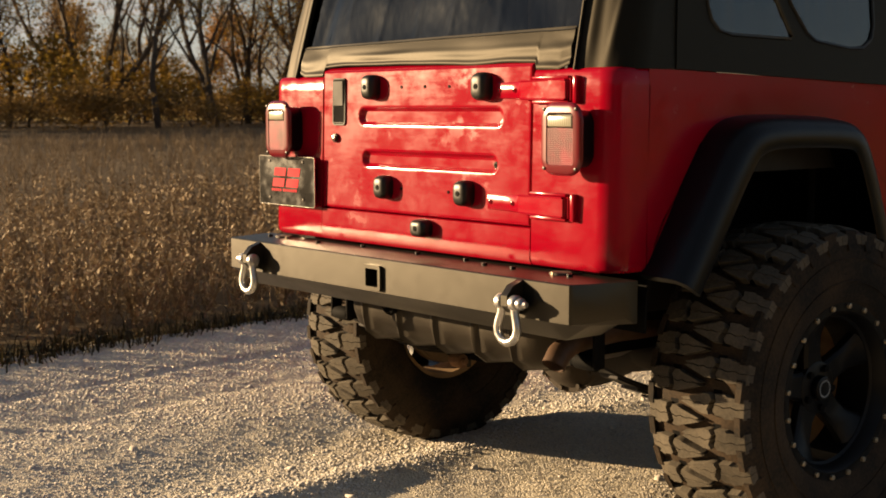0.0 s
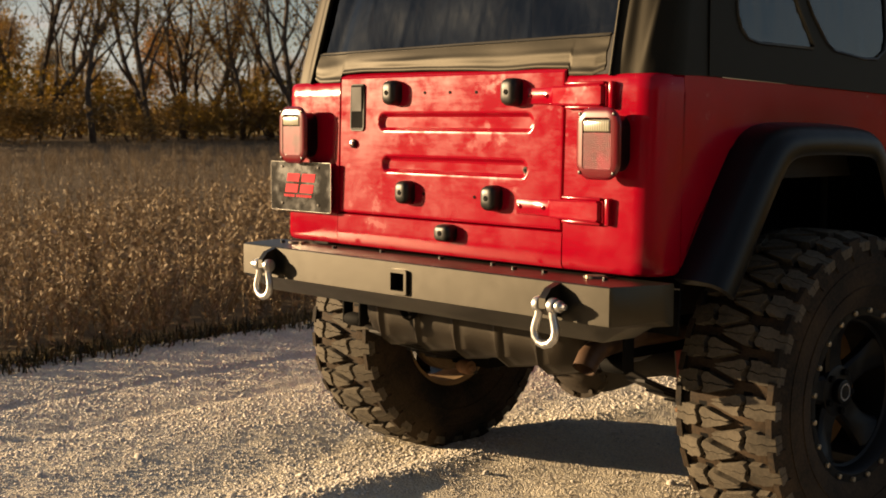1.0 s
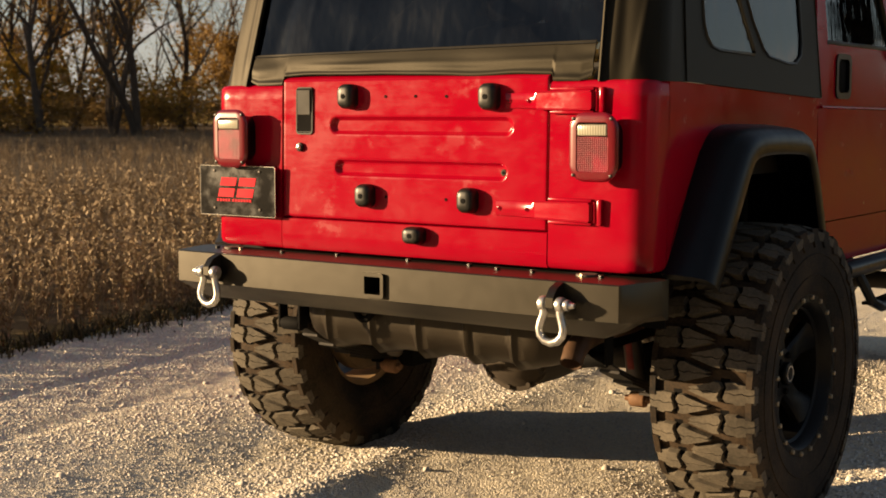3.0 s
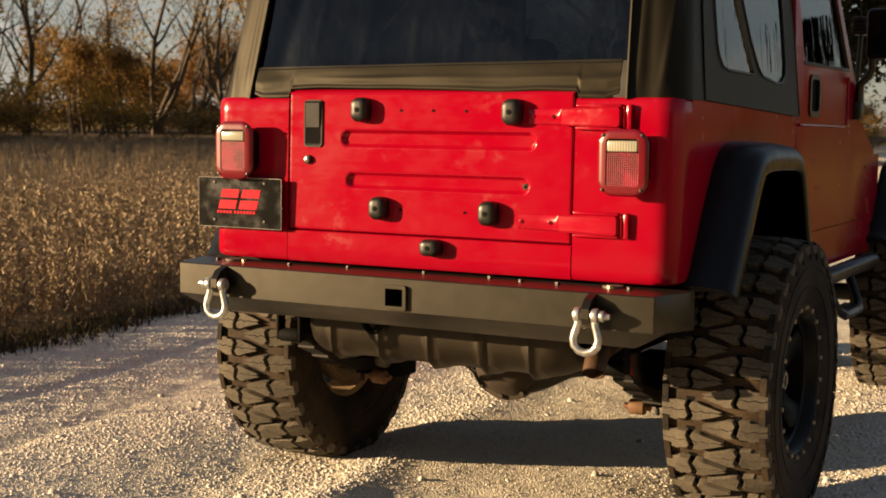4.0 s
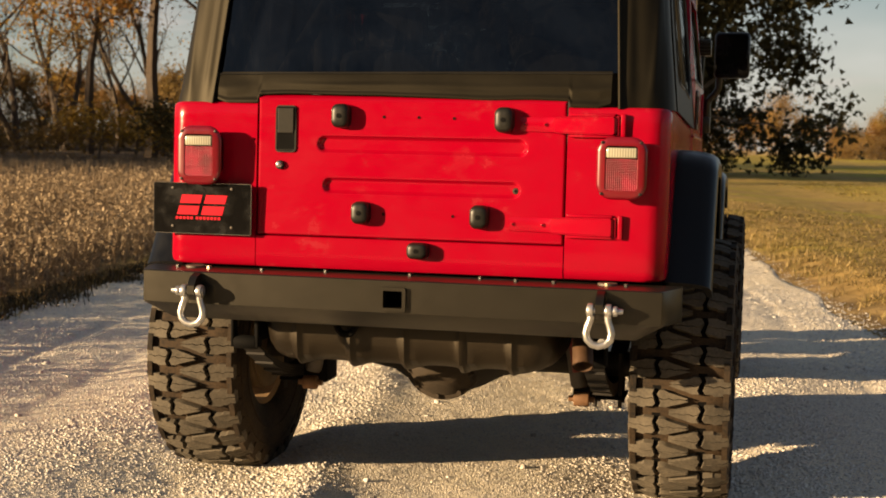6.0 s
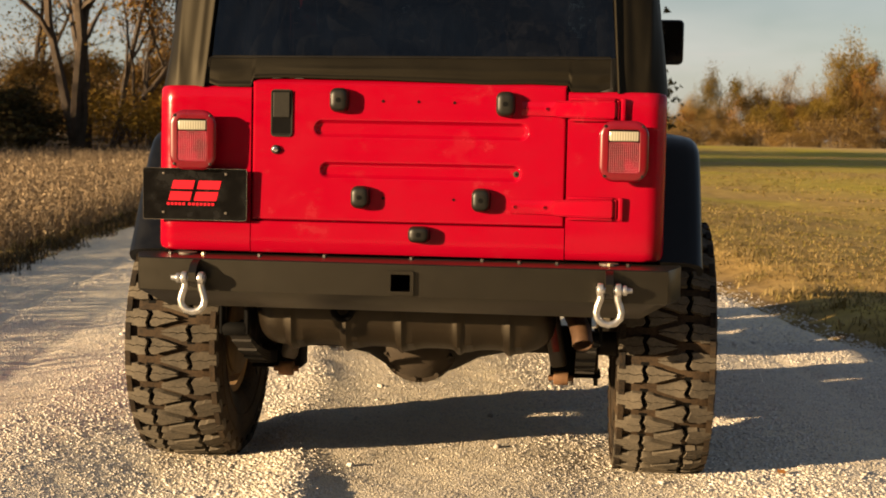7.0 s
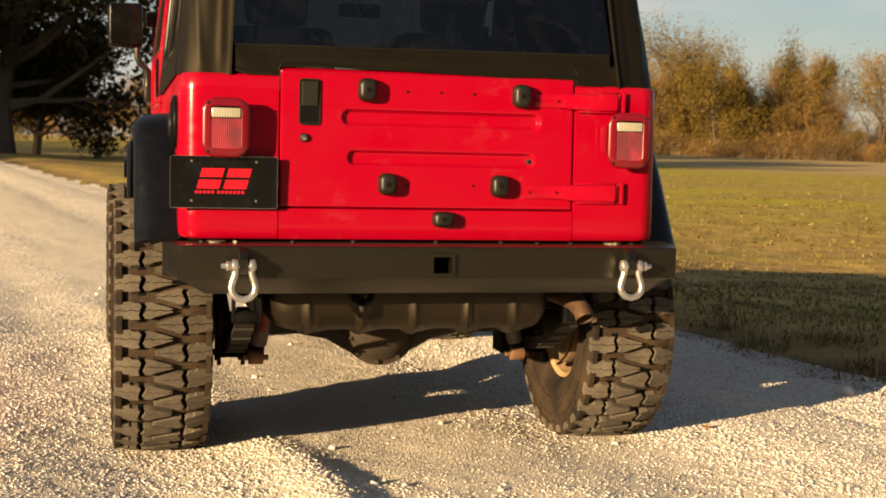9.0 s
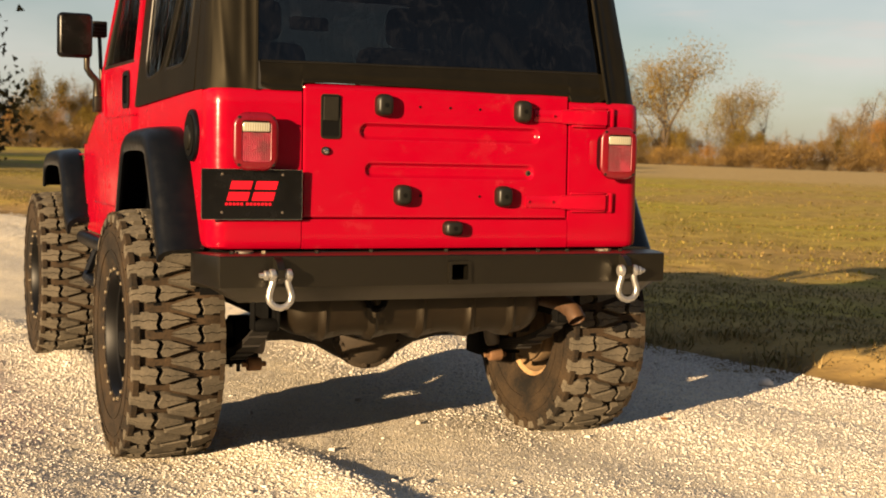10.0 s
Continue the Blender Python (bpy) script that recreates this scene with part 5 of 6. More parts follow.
def make_plate():
    x0, x1, z0, z1, y = -0.790, -0.476, 0.845, 0.997, -0.020
    bm = plate(bmesh.new(), rounded(x0, x1, z0, z1, 0.006, 3), [], lambda u, v: (u, y, v), 0.0025, (0, -1, 0))
    p = part("number_plate", bm, PLATE, car, "glossy black show plate with a red slanted emblem")
    bm = plate(bmesh.new(), rounded(x0 - 0.0012, x1 + 0.0012, z0 - 0.0012, z1 + 0.0012, 0.006, 3), [rounded(x0 + 0.0002, x1 - 0.0002, z0 + 0.0002, z1 - 0.0002, 0.005, 3)], lambda u, v: (u, y + 0.001, v), 0.004, (0, -1, 0))
    part("plate_edge", bm, CHROME, p, "thin bright plate edge")
    part("plate_bracket", boxed(-0.72, -0.50, -0.018, 0.004, 0.90, 0.96), DARK, p)
    for x in (-0.728, -0.538):
        for z in (0.866, 0.982):
            part("screw", disc(bmesh.new(), (x, y - 0.004, z), (0, 1, 0), 0.0042, 0.003, 10, 0.001), SHOCKGREY, p)
    # emblem: two slanted blocks with slits over a thin broken bar
    s = 0.30

    def slab(a, b, lo, hi):
        return [(a + s * lo, lo), (b + s * lo, lo), (b + s * hi, hi), (a + s * hi, hi)]

    def put(u, v):
        return (-0.714 + u, y - 0.0027, 0.9015 + v * 1.12)
    for o in (slab(0.0, 0.066, 0.0, 0.024), slab(0.0, 0.066, 0.031, 0.054), slab(0.078, 0.146, 0.0, 0.024), slab(0.078, 0.146, 0.031, 0.054)):
        part("emblem_block", plate(bmesh.new(), o, [], put, 0.0009, (0, -1, 0)), SIGNRED, p)
    for i in range(12):
        a = -0.004 + i * 0.0118 + (0.006 if i > 4 else 0)
        part("emblem_bar", plate(bmesh.new(), [(a, -0.0125), (a + 0.0085, -0.0125), (a + 0.0085, -0.0052), (a, -0.0052)], [], put, 0.0009, (0, -1, 0)), SIGNRED, p)


def make_bumper():
    # cross-section along x: full height in the middle, ends cut back and up
    bm = bmesh.new()
    rings = []
    for x, yf, zlow, zlip in ((-0.809, -0.012, 0.655, 0.640), (-0.768, -0.140, 0.647, 0.640), (-0.762, -0.150, 0.646, 0.638), (-0.690, -0.152, 0.645, 0.597), (0.690, -0.152, 0.645, 0.597), (0.762, -0.150, 0.646, 0.638), (0.768, -0.140, 0.647, 0.640), (0.809, -0.012, 0.655, 0.640)):
        b = 0.003 if abs(x) < 0.8 else 0.001
        yl = min(yf + 0.06, 0.02)
        rings.append([bm.verts.new(p) for p in ((x, 0.030, 0.742), (x, yf + b, 0.742), (x, yf, 0.742 - b), (x, yf, zlow + b), (x, yf + b, zlow), (x, yl, zlip), (x, yl + 0.012, zlip - 0.001), (x, 0.030, zlip))])
    for a, b in zip(rings, rings[1:]):
        for i in range(8):
            if i == 3 - 1 and abs(a[0].co.x) < 0.70 and abs(b[0].co.x) < 0.70:
                continue
            bm.faces.new((a[i], a[(i + 1) % 8], b[(i + 1) % 8], b[i]))
    bm.faces.new(rings[0])
    bm.faces.new(rings[-1][::-1])
    # front face with the receiver's opening
    rx0, rx1, rz0, rz1 = -0.030, 0.042, 0.655, 0.720
    def strip(xa, xb, za, zb):
        vs = [bm.verts.new((x, -0.152, z)) for x, z in ((xa, za), (xb, za), (xb, zb), (xa, zb))]
        bm.faces.new(vs)
    strip(-0.690, rx0, 0.648, 0.739)
    strip(rx1, 0.690, 0.648, 0.739)
    strip(rx0, rx1, 0.648, rz0)
    strip(rx0, rx1, rz1, 0.739)
    bmesh.ops.remove_doubles(bm, verts=bm.verts[:], dist=0.0006)
    bumper = part("rear_bumper", bm, STEEL, car, "black powder-coated steel bumper with a satin sheen", 25)
    bm = plate(bmesh.new(), rounded(rx0 - 0.002, rx1 + 0.002, rz0 - 0.002, rz1 + 0.002, 0.007), [rounded(rx0 + 0.008, rx1 - 0.008, rz0 + 0.008, rz1 - 0.008, 0.003)], lambda u, v: (u, 0.0, v), 0.162, (0, -1, 0))
    part("hitch_receiver", bm, STEEL, bumper, "square steel hitch receiver tube")
    part("receiver_back", boxed(rx0, rx1, -0.01, 0.0, rz0, rz1), DARK, bumper)
    for s in (-0.590, 0.598):
        # tab that stands out of the face
        out = [(-0.120, 0.657), (-0.152, 0.657), (-0.185, 0.662), (-0.205, 0.680), (-0.205, 0.705), (-0.185, 0.728), (-0.154, 0.739), (-0.120, 0.739)]
        bm = prism(bmesh.new(), out, lambda u, v: (s - 0.011, u, v), (0.022, 0, 0))
        part("shackle_tab", bm, STEEL, bumper)
    # bolts and washers between bumper and tub
    for x in (-0.70, -0.60, -0.43, -0.24, 0.02, 0.23, 0.34, 0.45, 0.60, 0.655):
        y = -0.03 if abs(x) > 0.3 else 0.0
        part("bolt", disc(bmesh.new(), (x, y - 0.012, 0.7455), (0, 0, 1), 0.0075, 0.008, 6), BRASS if x in (-0.60, 0.60) else RUBBER, bumper)
    for x in (-0.655, 0.60):
        part("washer", disc(bmesh.new(), (x, -0.02, 0.7445), (0, 0, 1), 0.028, 0.006, 18), SHOCKGREY, bumper)


def make_shackle(s, flip):
    t = thing("bow_shackle", "galvanised bow shackle hanging from the bumper tab", "shackle", "shackles on the bumper")
    y, z = -0.190, 0.686
    bow = [(-0.0230, z + 0.012), (-0.0230, z - 0.008), (-0.0240, z - 0.024), (-0.0310, z - 0.044), (-0.0350, z - 0.060), (-0.0315, z - 0.077), (-0.0185, z - 0.090), (0.0, z - 0.095)]
    pts = bow + [(-a, b) for a, b in bow[-2::-1]]
    bm = tubed([(s + a, y - 0.006 * max(0, (z - b) / 0.11), b) for a, b in pts], [0.0125, 0.0115, 0.0100] + [0.0105] * (len(pts) - 6) + [0.0100, 0.0115, 0.0125], 10)
    for k in (-1, 1):
        disc(bm, (s + k * 0.0245, y, z + 0.002), (1, 0, 0), 0.0195, 0.017, 18, 0.003)
    part("bow", bm, GALV, t)
    bm = tubed([(s - 0.036 * flip, y, z + 0.002), (s + 0.040 * flip, y, z + 0.002)], 0.0105, 10)
    disc(bm, (s + 0.043 * flip, y, z + 0.002), (1, 0, 0), 0.0145, 0.012, 16, 0.002)
    tube(bm, [(s + 0.048 * flip, y, z + 0.002), (s + 0.064 * flip, y, z + 0.002)], [0.0095, 0.007], 8)
    part("pin", bm, GALV, t)


def make_flare(y0, front):
    """A wide wheel-arch flare: a profile swept along the arch."""
    if front:
        path = [(2.40, 0.715), (2.44, 0.722), (2.49, 0.76), (2.58, 0.90), (2.67, 0.995), (2.76, 1.025), (2.95, 1.03), (3.25, 1.022), (3.34, 0.99), (3.39, 0.92), (3.40, 0.84)]
        dirs_c = (2.95, 0.60)
    else:
        path = [(0.105, 0.742), (0.145, 0.80), (0.245, 0.96), (0.315, 1.06), (0.355, 1.098), (0.42, 1.120), (0.55, 1.124), (0.76, 1.118), (0.825, 1.102), (0.870, 1.06), (0.915, 0.97), (0.975, 0.82), (1.005, 0.72)]
        dirs_c = (0.56, 0.62)
    # smooth the path
    P = [Vector((0, *p)) for p in path]
    for _ in range(2):
        Q = [P[0]]
        for a, b in zip(P, P[1:]):
            Q += [a.lerp(b, 0.25), a.lerp(b, 0.75)]
        P = Q + [P[-1]]
    prof = [(0.752, -0.006), (0.80, -0.005), (0.838, 0.0), (0.862, 0.006), (0.878, 0.018), (0.886, 0.036), (0.887, 0.070), (0.882, 0.078), (0.872, 0.074), (0.866, 0.040), (0.845, 0.022), (0.752, 0.020)]
    bm, rings = bmesh.new(), []
    for i, p in enumerate(P):
        d = (P[min(i + 1, len(P) - 1)] - P[max(i - 1, 0)]).normalized()
        nrm = Vector((0, d.z, -d.y))
        if nrm.dot(Vector((0, *dirs_c)) - p) < 0:
            nrm = -nrm
        rings.append([bm.verts.new(Vector((x - (0.028 if front and x > 0.76 else 0.0), p.y, p.z)) + nrm * q) for x, q in prof])
    n = len(prof)
    for a, b in zip(rings, rings[1:]):
        for i in range(n):
            bm.faces.new((a[i], a[(i + 1) % n], b[(i + 1) % n], b[i]))
    bm.faces.new(rings[0])
    bm.faces.new(rings[-1][::-1])
    mirror_part(part("wheel_flare", bm, PLASTIC, car, "wide black plastic wheel flare"))


def make_wheel():
    R, W, N = 0.434, 0.155, 30
    r = random.Random(5)

    def P(w, a, rad):
        return (w * 0.965, rad * math.cos(a), rad * math.sin(a))
    # rim: barrel, deep face with five broad spokes
    bm = bmesh.new()
    prof = [(-0.12, 0.212), (-0.11, 0.196), (0.0, 0.188), (0.10, 0.192), (0.112, 0.205)]
    k = 48
    rings = [[bm.verts.new(P(w, 2 * math.pi * j / k, q)) for j in range(k)] for w, q in prof]
    for i, (a, b) in enumerate(zip(rings, rings[1:])):
        for j in range(k):
            bm.faces.new((a[j], a[(j + 1) % k], b[(j + 1) % k], b[j])).material_index = i < 2
    disc(bm, (0.045, 0, 0), (1, 0, 0), 0.072, 0.05, 30, 0.008)
    wheel = part("wheel", bm, WHEEL, car, "satin black five-spoke wheel with mud-terrain tyre")
    wheel.data.materials.append(DUSTY)
    for s in range(5):
        a0 = 2 * math.pi * s / 5 + 0.3
        rows, bm = [], bmesh.new()
        for q, wd, fr, th in ((0.045, 0.042, 0.068, 0.030), (0.09, 0.034, 0.066, 0.030), (0.14, 0.034, 0.074, 0.030), (0.178, 0.047, 0.088, 0.032), (0.197, 0.060, 0.098, 0.034)):
            ca, sa = math.cos(a0), math.sin(a0)
            pts = [(-wd, fr - 0.008), (-wd * 0.75, fr), (wd * 0.75, fr), (wd, fr - 0.008), (wd, fr - th), (-wd, fr - th)]
            rows.append([bm.verts.new((x, q * ca - t * sa, q * sa + t * ca)) for t, x in pts])
        for a, b in zip(rows, rows[1:]):
            for i in range(6):
                bm.faces.new((a[i], a[(i + 1) % 6], b[(i + 1) % 6], b[i]))
        bm.faces.new(rows[0])
        bm.faces.new(rows[-1][::-1])
        part("spoke", bm, WHEEL, wheel)
    # outer clamp ring with bolts
    bm = bmesh.new()
    prof = [(0.100, 0.240), (0.132, 0.243), (0.141, 0.237), (0.141, 0.214), (0.132, 0.206), (0.100, 0.197)]
    rings = [[bm.verts.new(P(w, 2 * math.pi * j / 60, q)) for j in range(60)] for w, q in prof]
    for i in range(6):
        a, b = rings[i], rings[(i + 1) % 6]
        for j in range(60):
            bm.faces.new((a[j], a[(j + 1) % 60], b[(j + 1) % 60], b[j]))
    for j in range(20):
        a = 2 * math.pi * (j + 0.5) / 20
        pts = [bm.verts.new(P(0.1425, a + da, q)) for da, q in ((-0.055, 0.218), (0.055, 0.218), (0.055, 0.234), (-0.055, 0.234))]
        bm.faces.new(pts)
    part("clamp_ring", bm, WHEEL, wheel)
    first = None
    for j in range(20):
        a = 2 * math.pi * j / 20
        m = Matrix.Translation(P(0.1445, a, 0.226))
        if first is None:
            first = part("bolt", disc(bmesh.new(), (0, 0, 0), (1, 0, 0), 0.0072, 0.010, 10, 0.002), BRASS, wheel)
            first.matrix_local = m
        else:
            shared("bolt", first, wheel, m)
    bm = disc(bmesh.new(), (0.078, 0, 0), (1, 0, 0), 0.034, 0.024, 24, 0.006)
    cap = part("hub_cap", bm, WHEEL, wheel)
    part("cap_ring", plate(bmesh.new(), arc((0, 0), 0.024, 0, 345, 23), [arc((0, 0), 0.019, 0, 345, 23)], lambda u, v: (0.0902, u, v), 0.001, (1, 0, 0)), CHROME, wheel)
    for j in range(5):
        a = 2 * math.pi * j / 5 + 0.93
        part("lug_nut", disc(bmesh.new(), P(0.072, a, 0.055), (1, 0, 0), 0.010, 0.02, 6), DARK, wheel)
    # tyre body
    prof = [(-0.118, 0.212), (-0.135, 0.222), (-0.148, 0.250), (-0.158, 0.300), (-0.160, 0.345), (-0.157, 0.378), (-0.150, 0.400), (-0.135, 0.409), (-0.084, 0.4115), (-0.057, 0.412)]
    prof = prof + [(0.0, 0.413)] + [(-w, q) for w, q in prof[::-1]]
    bm = bmesh.new()
    k = 120
    rings = [[bm.verts.new(P(w, 2 * math.pi * j / k, q)) for j in range(k)] for w, q in prof]
    for i, (a, b) in enumerate(zip(rings, rings[1:])):
        for j in range(k):
            f = bm.faces.new((a[j], a[(j + 1) % k], b[(j + 1) % k], b[j]))
            # shade between shoulder block and wedge painted in as black groove-floor faces
            slot_shade = (i == 8 and j % 4 != 3) or (i == 11 and (j + 2) % 4 != 3)
            f.material_index = 2 if slot_shade else 1 if 6 <= i <= 13 else 0
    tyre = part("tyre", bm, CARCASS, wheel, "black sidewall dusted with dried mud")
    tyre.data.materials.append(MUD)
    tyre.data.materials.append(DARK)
    # raised band and shoulder lugs on the sidewall
    bm = bmesh.new()
    for s in (-1, 1):
        for q in (0.292, 0.352):
            tube(bm, [P(s * (0.1575 if q < 0.3 else 0.160), 2 * math.pi * j / 72, q) for j in range(73)], 0.0025, 4, False)
        for j in range(N):
            a = 2 * math.pi * (j + (0.93 if s < 0 else 0.43)) / N
            h = 0.066 if j % 2 else 0.056
            cs = []
            for da, q, w in ((-h, 0.424, 0.153), (h, 0.424, 0.153), (h * 0.8, 0.372, 0.1635), (-h * 0.8, 0.380, 0.1635), (-h, 0.424, 0.135), (h, 0.424, 0.135), (h * 0.8, 0.372, 0.150), (-h * 0.8, 0.380, 0.150)):
                cs.append(bm.verts.new(P(s * w, a + da, q)))
            for f in ((0, 1, 2, 3), (4, 5, 6, 7), (0, 1, 5, 4), (1, 2, 6, 5), (2, 3, 7, 6), (3, 0, 4, 7)):
                bm.faces.new([cs[i] for i in f])
    part("sidewall_lug", bm, CARCASS, wheel)
    # tread: a shoulder block and a long wedge a pitch, each split by a wavy sipe, the sides half a pitch apart
    N = 30
    ga = 0.014
    sipe_o = [(-1.02, 0.43), (-0.90, 0.46), (-0.80, 0.40), (-0.68, 0.46), (-0.56, 0.40), (-0.50, 0.42)]
    sipe_i = [(-0.40, 0.40), (-0.30, 0.45), (-0.20, 0.39), (-0.10, 0.44), (0.02, 0.40), (0.13, 0.42)]
    lower = [(-1.02, 0.13), (-0.74, 0.10), (-0.70, 0.05), (-0.50, 0.07), (-0.53, 0.24)] + [(u, v - ga) for u, v in sipe_o[::-1]]
    upper = [(u, v + ga) for u, v in sipe_o] + [(-0.47, 0.60), (-0.52, 0.72), (-0.66, 0.74), (-0.70, 0.80), (-1.02, 0.77)]
    wedge_a = [(-0.39, 0.10), (-0.30, 0.08), (-0.20, 0.16), (-0.02, 0.25), (0.20, 0.36)] + [(u, v - ga) for u, v in sipe_i[::-1]] + [(-0.44, 0.26)]
    wedge_b = [(u, v + ga) for u, v in sipe_i] + [(0.20, 0.47), (0.02, 0.58), (-0.14, 0.66), (-0.26, 0.74), (-0.40, 0.73), (-0.36, 0.58)]
    blocks = [[(u, 0.42 + (v - 0.42) * 0.90) for u, v in bl] for bl in (lower, upper, wedge_a, wedge_b)]
    bm = bmesh.new()

    def crown(w):
        t = abs(w) / W
        return R - 0.020 * t ** 4
    for j in range(N):
        for s in (1, -1):
            for bl in blocks:
                low, mid, top = [], [], []
                cu, cv = sum(p[0] for p in bl) / len(bl), sum(p[1] for p in bl) / len(bl)
                for u, v in bl:
                    for row, f, d in ((low, 1.0, -0.024), (mid, 1.0, -0.0015), (top, 0.97, 0.0)):
                        uu, vv = cu + (u - cu) * f, cv + (v - cv) * f
                        w = uu * s * W
                        a = 2 * math.pi * (j + vv + (0.5 if s < 0 else 0)) / N
                        row.append(bm.verts.new(P(w, a, crown(w) + d)))
                n = len(bl)
                for a, b in ((low, mid), (mid, top)):
                    for i in range(n):
                        bm.faces.new((a[i], a[(i + 1) % n], b[(i + 1) % n], b[i]))
                bm.faces.new(top)
    part("tread", bm, TREAD, wheel, "chunky worn tread blocks with wavy sipes", 30)
    wheel.matrix_basis = pose(TRACK + 0.008, AXLE_Y, AXLE_Z, rx=11)
    copy_thing(wheel, pose(-TRACK, AXLE_Y, AXLE_Z, rx=38, rz=180))
    # the front tyres stand a little lower
    squat = Matrix.Diagonal((1.0, 0.970, 0.970, 1.0))
    copy_thing(wheel, pose(TRACK + 0.008, AXLE_Y + BASE, AXLE_Z - 0.014, rx=77) @ squat)
    copy_thing(wheel, pose(-TRACK, AXLE_Y + BASE, AXLE_Z - 0.014, rx=103, rz=180) @ squat)


def make_underbody():
    # fuel tank skid plate with cross ribs
    ribs = (-0.36, -0.19, -0.02, 0.155, 0.31)

    def skin(u, v):
        x = -0.488 + 0.94 * u
        e = min(1.0, min(u, 1 - u) / 0.10)
        rr = 0.5 + 0.5 * math.sqrt(max(0.0, 1 - (1 - e) ** 2))
        rib = max(math.exp(-((x - c) / 0.011) ** 4) for c in ribs) * 0.012
        rib += max(math.exp(-((x - c - 0.02) / 0.034) ** 2) for c in ribs) * 0.011 * (0.42 < v < 0.7)
        prof = [(0.10, 0.645), (0.085, 0.62), (0.078, 0.57), (0.082, 0.52), (0.098, 0.482), (0.135, 0.456), (0.22, 0.448), (0.42, 0.45), (0.50, 0.47), (0.52, 0.60)]
        y, z = prof[round(v * (len(prof) - 1))]
        cy, cz = 0.30, 0.62
        f = rr
        return (x, cy + (y - cy) * f * (1 + rib * 4), cz + (z - cz) * f * (1 + rib * 5))
    bm = sheet(bmesh.new(), skin, 94, 9)
    bm2 = part("tank_skid", bm, TANK, car, "dusty black ribbed fuel tank skid plate")
    part("tank_ends", boxed(-0.47, 0.435, 0.14, 0.5, 0.50, 0.66, 0.03), TANK, car)
    part("tow_loop", tubed([(-0.195 + 0.030 * math.cos(a), 0.052, 0.585 + 0.036 * math.sin(a)) for a in (math.pi * (1 + i / 10) for i in range(11))], 0.011, 8), DARK, car)
    # frame rails and cross member
    for s in (-1, 1):
        part("frame_rail", boxed(s * 0.50 - 0.03, s * 0.50 + 0.03, 0.02, 3.5, 0.60, 0.70, 0.006), UNDER, car)
    part("cross_member", boxed(-0.48, 0.48, 0.02, 0.07, 0.62, 0.70, 0.006), UNDER, car)
    # axle with differential
    bm = tubed([(-0.66, AXLE_Y, AXLE_Z), (0.66, AXLE_Y, AXLE_Z)], 0.042, 14)
    axle = part("rear_axle", bm, UNDER, car, "dusty rear axle with round differential cover")
    bm = bmesh.new()
    rings = []
    for y, q in ((AXLE_Y + 0.12, 0.05), (AXLE_Y + 0.08, 0.11), (AXLE_Y - 0.04, 0.128), (AXLE_Y - 0.055, 0.132), (AXLE_Y - 0.065, 0.120), (AXLE_Y - 0.10, 0.095), (AXLE_Y - 0.122, 0.055), (AXLE_Y - 0.128, 0.0)):
        rings.append([bm.verts.new((-0.02 + 1.04 * q * math.cos(a), y, AXLE_Z - 0.010 + q * math.sin(a))) for a in (2 * math.pi * i / 28 for i in range(28))])
    for a, b in zip(rings, rings[1:]):
        for i in range(28):
            bm.faces.new((a[i], a[(i + 1) % 28], b[(i + 1) % 28], b[i]))
    part("differential_cover", bm, CAST, axle, "dusty cast differential cover")
    # cast housing that tapers out to the axle tubes, its flange and a strap of the cover
    bm = tubed([(x, AXLE_Y + 0.01, AXLE_Z - 0.012 + dz) for x, dz in ((-0.29, 0.012), (-0.20, 0.008), (-0.13, 0.0), (-0.08, 0.0), (0.04, 0.0), (0.10, 0.0), (0.18, 0.008), (0.27, 0.012))], [0.045, 0.058, 0.090, 0.118, 0.118, 0.094, 0.060, 0.045], 20)
    part("differential_housing", bm, UNDER, axle)
    bm = disc(bmesh.new(), (-0.02, AXLE_Y - 0.056, AXLE_Z - 0.010), (0, 1, 0), 0.139, 0.012, 32, 0.003)
    part("cover_flange", bm, CAST, axle)
    part("cover_band", tubed([(-0.02 + 0.112 * math.cos(a), AXLE_Y - 0.088 - 0.012 * math.sin(a), AXLE_Z - 0.045 + 0.02 * math.sin(a)) for a in (math.pi * (1 + i / 12) for i in range(13))], 0.007, 6), CAST, axle)
    part("fill_plug", disc(bmesh.new(), (0.035, AXLE_Y - 0.118, AXLE_Z + 0.005), (0, 1, 0), 0.014, 0.02, 6), UNDER, axle)
    for i in range(10):
        a = 2 * math.pi * i / 10 + 0.2
        part("cover_bolt", disc(bmesh.new(), (-0.02 + 0.128 * math.cos(a), AXLE_Y - 0.066, AXLE_Z - 0.010 + 0.125 * math.sin(a)), (0, 1, 0), 0.009, 0.018, 6), CAST, axle)
    for s in (-1, 1):
        bm = disc(bmesh.new(), (s * 0.705, AXLE_Y, AXLE_Z), (1, 0, 0), 0.158, 0.06, 36, 0.014)
        part("brake_drum", bm, DUSTY_SHADED, axle, "brake drum caked with tan dust")
        bm = disc(bmesh.new(), (s * 0.666, AXLE_Y, AXLE_Z), (1, 0, 0), 0.150, 0.010, 32, 0.003)
        part("backing_plate", bm, DUSTY_SHADED, axle)
        bm = bmesh.new()
        box(bm, s * 0.475 - 0.045, s * 0.475 + 0.045, AXLE_Y - 0.06, AXLE_Y + 0.06, AXLE_Z - 0.115, AXLE_Z + 0.05, 0.008)
        part("axle_bracket", bm, DARK, axle)
    part("track_bar", tubed([(-0.44, AXLE_Y + 0.10, 0.43), (0.44, AXLE_Y + 0.10, 0.50)], 0.018, 10), DARK, axle)
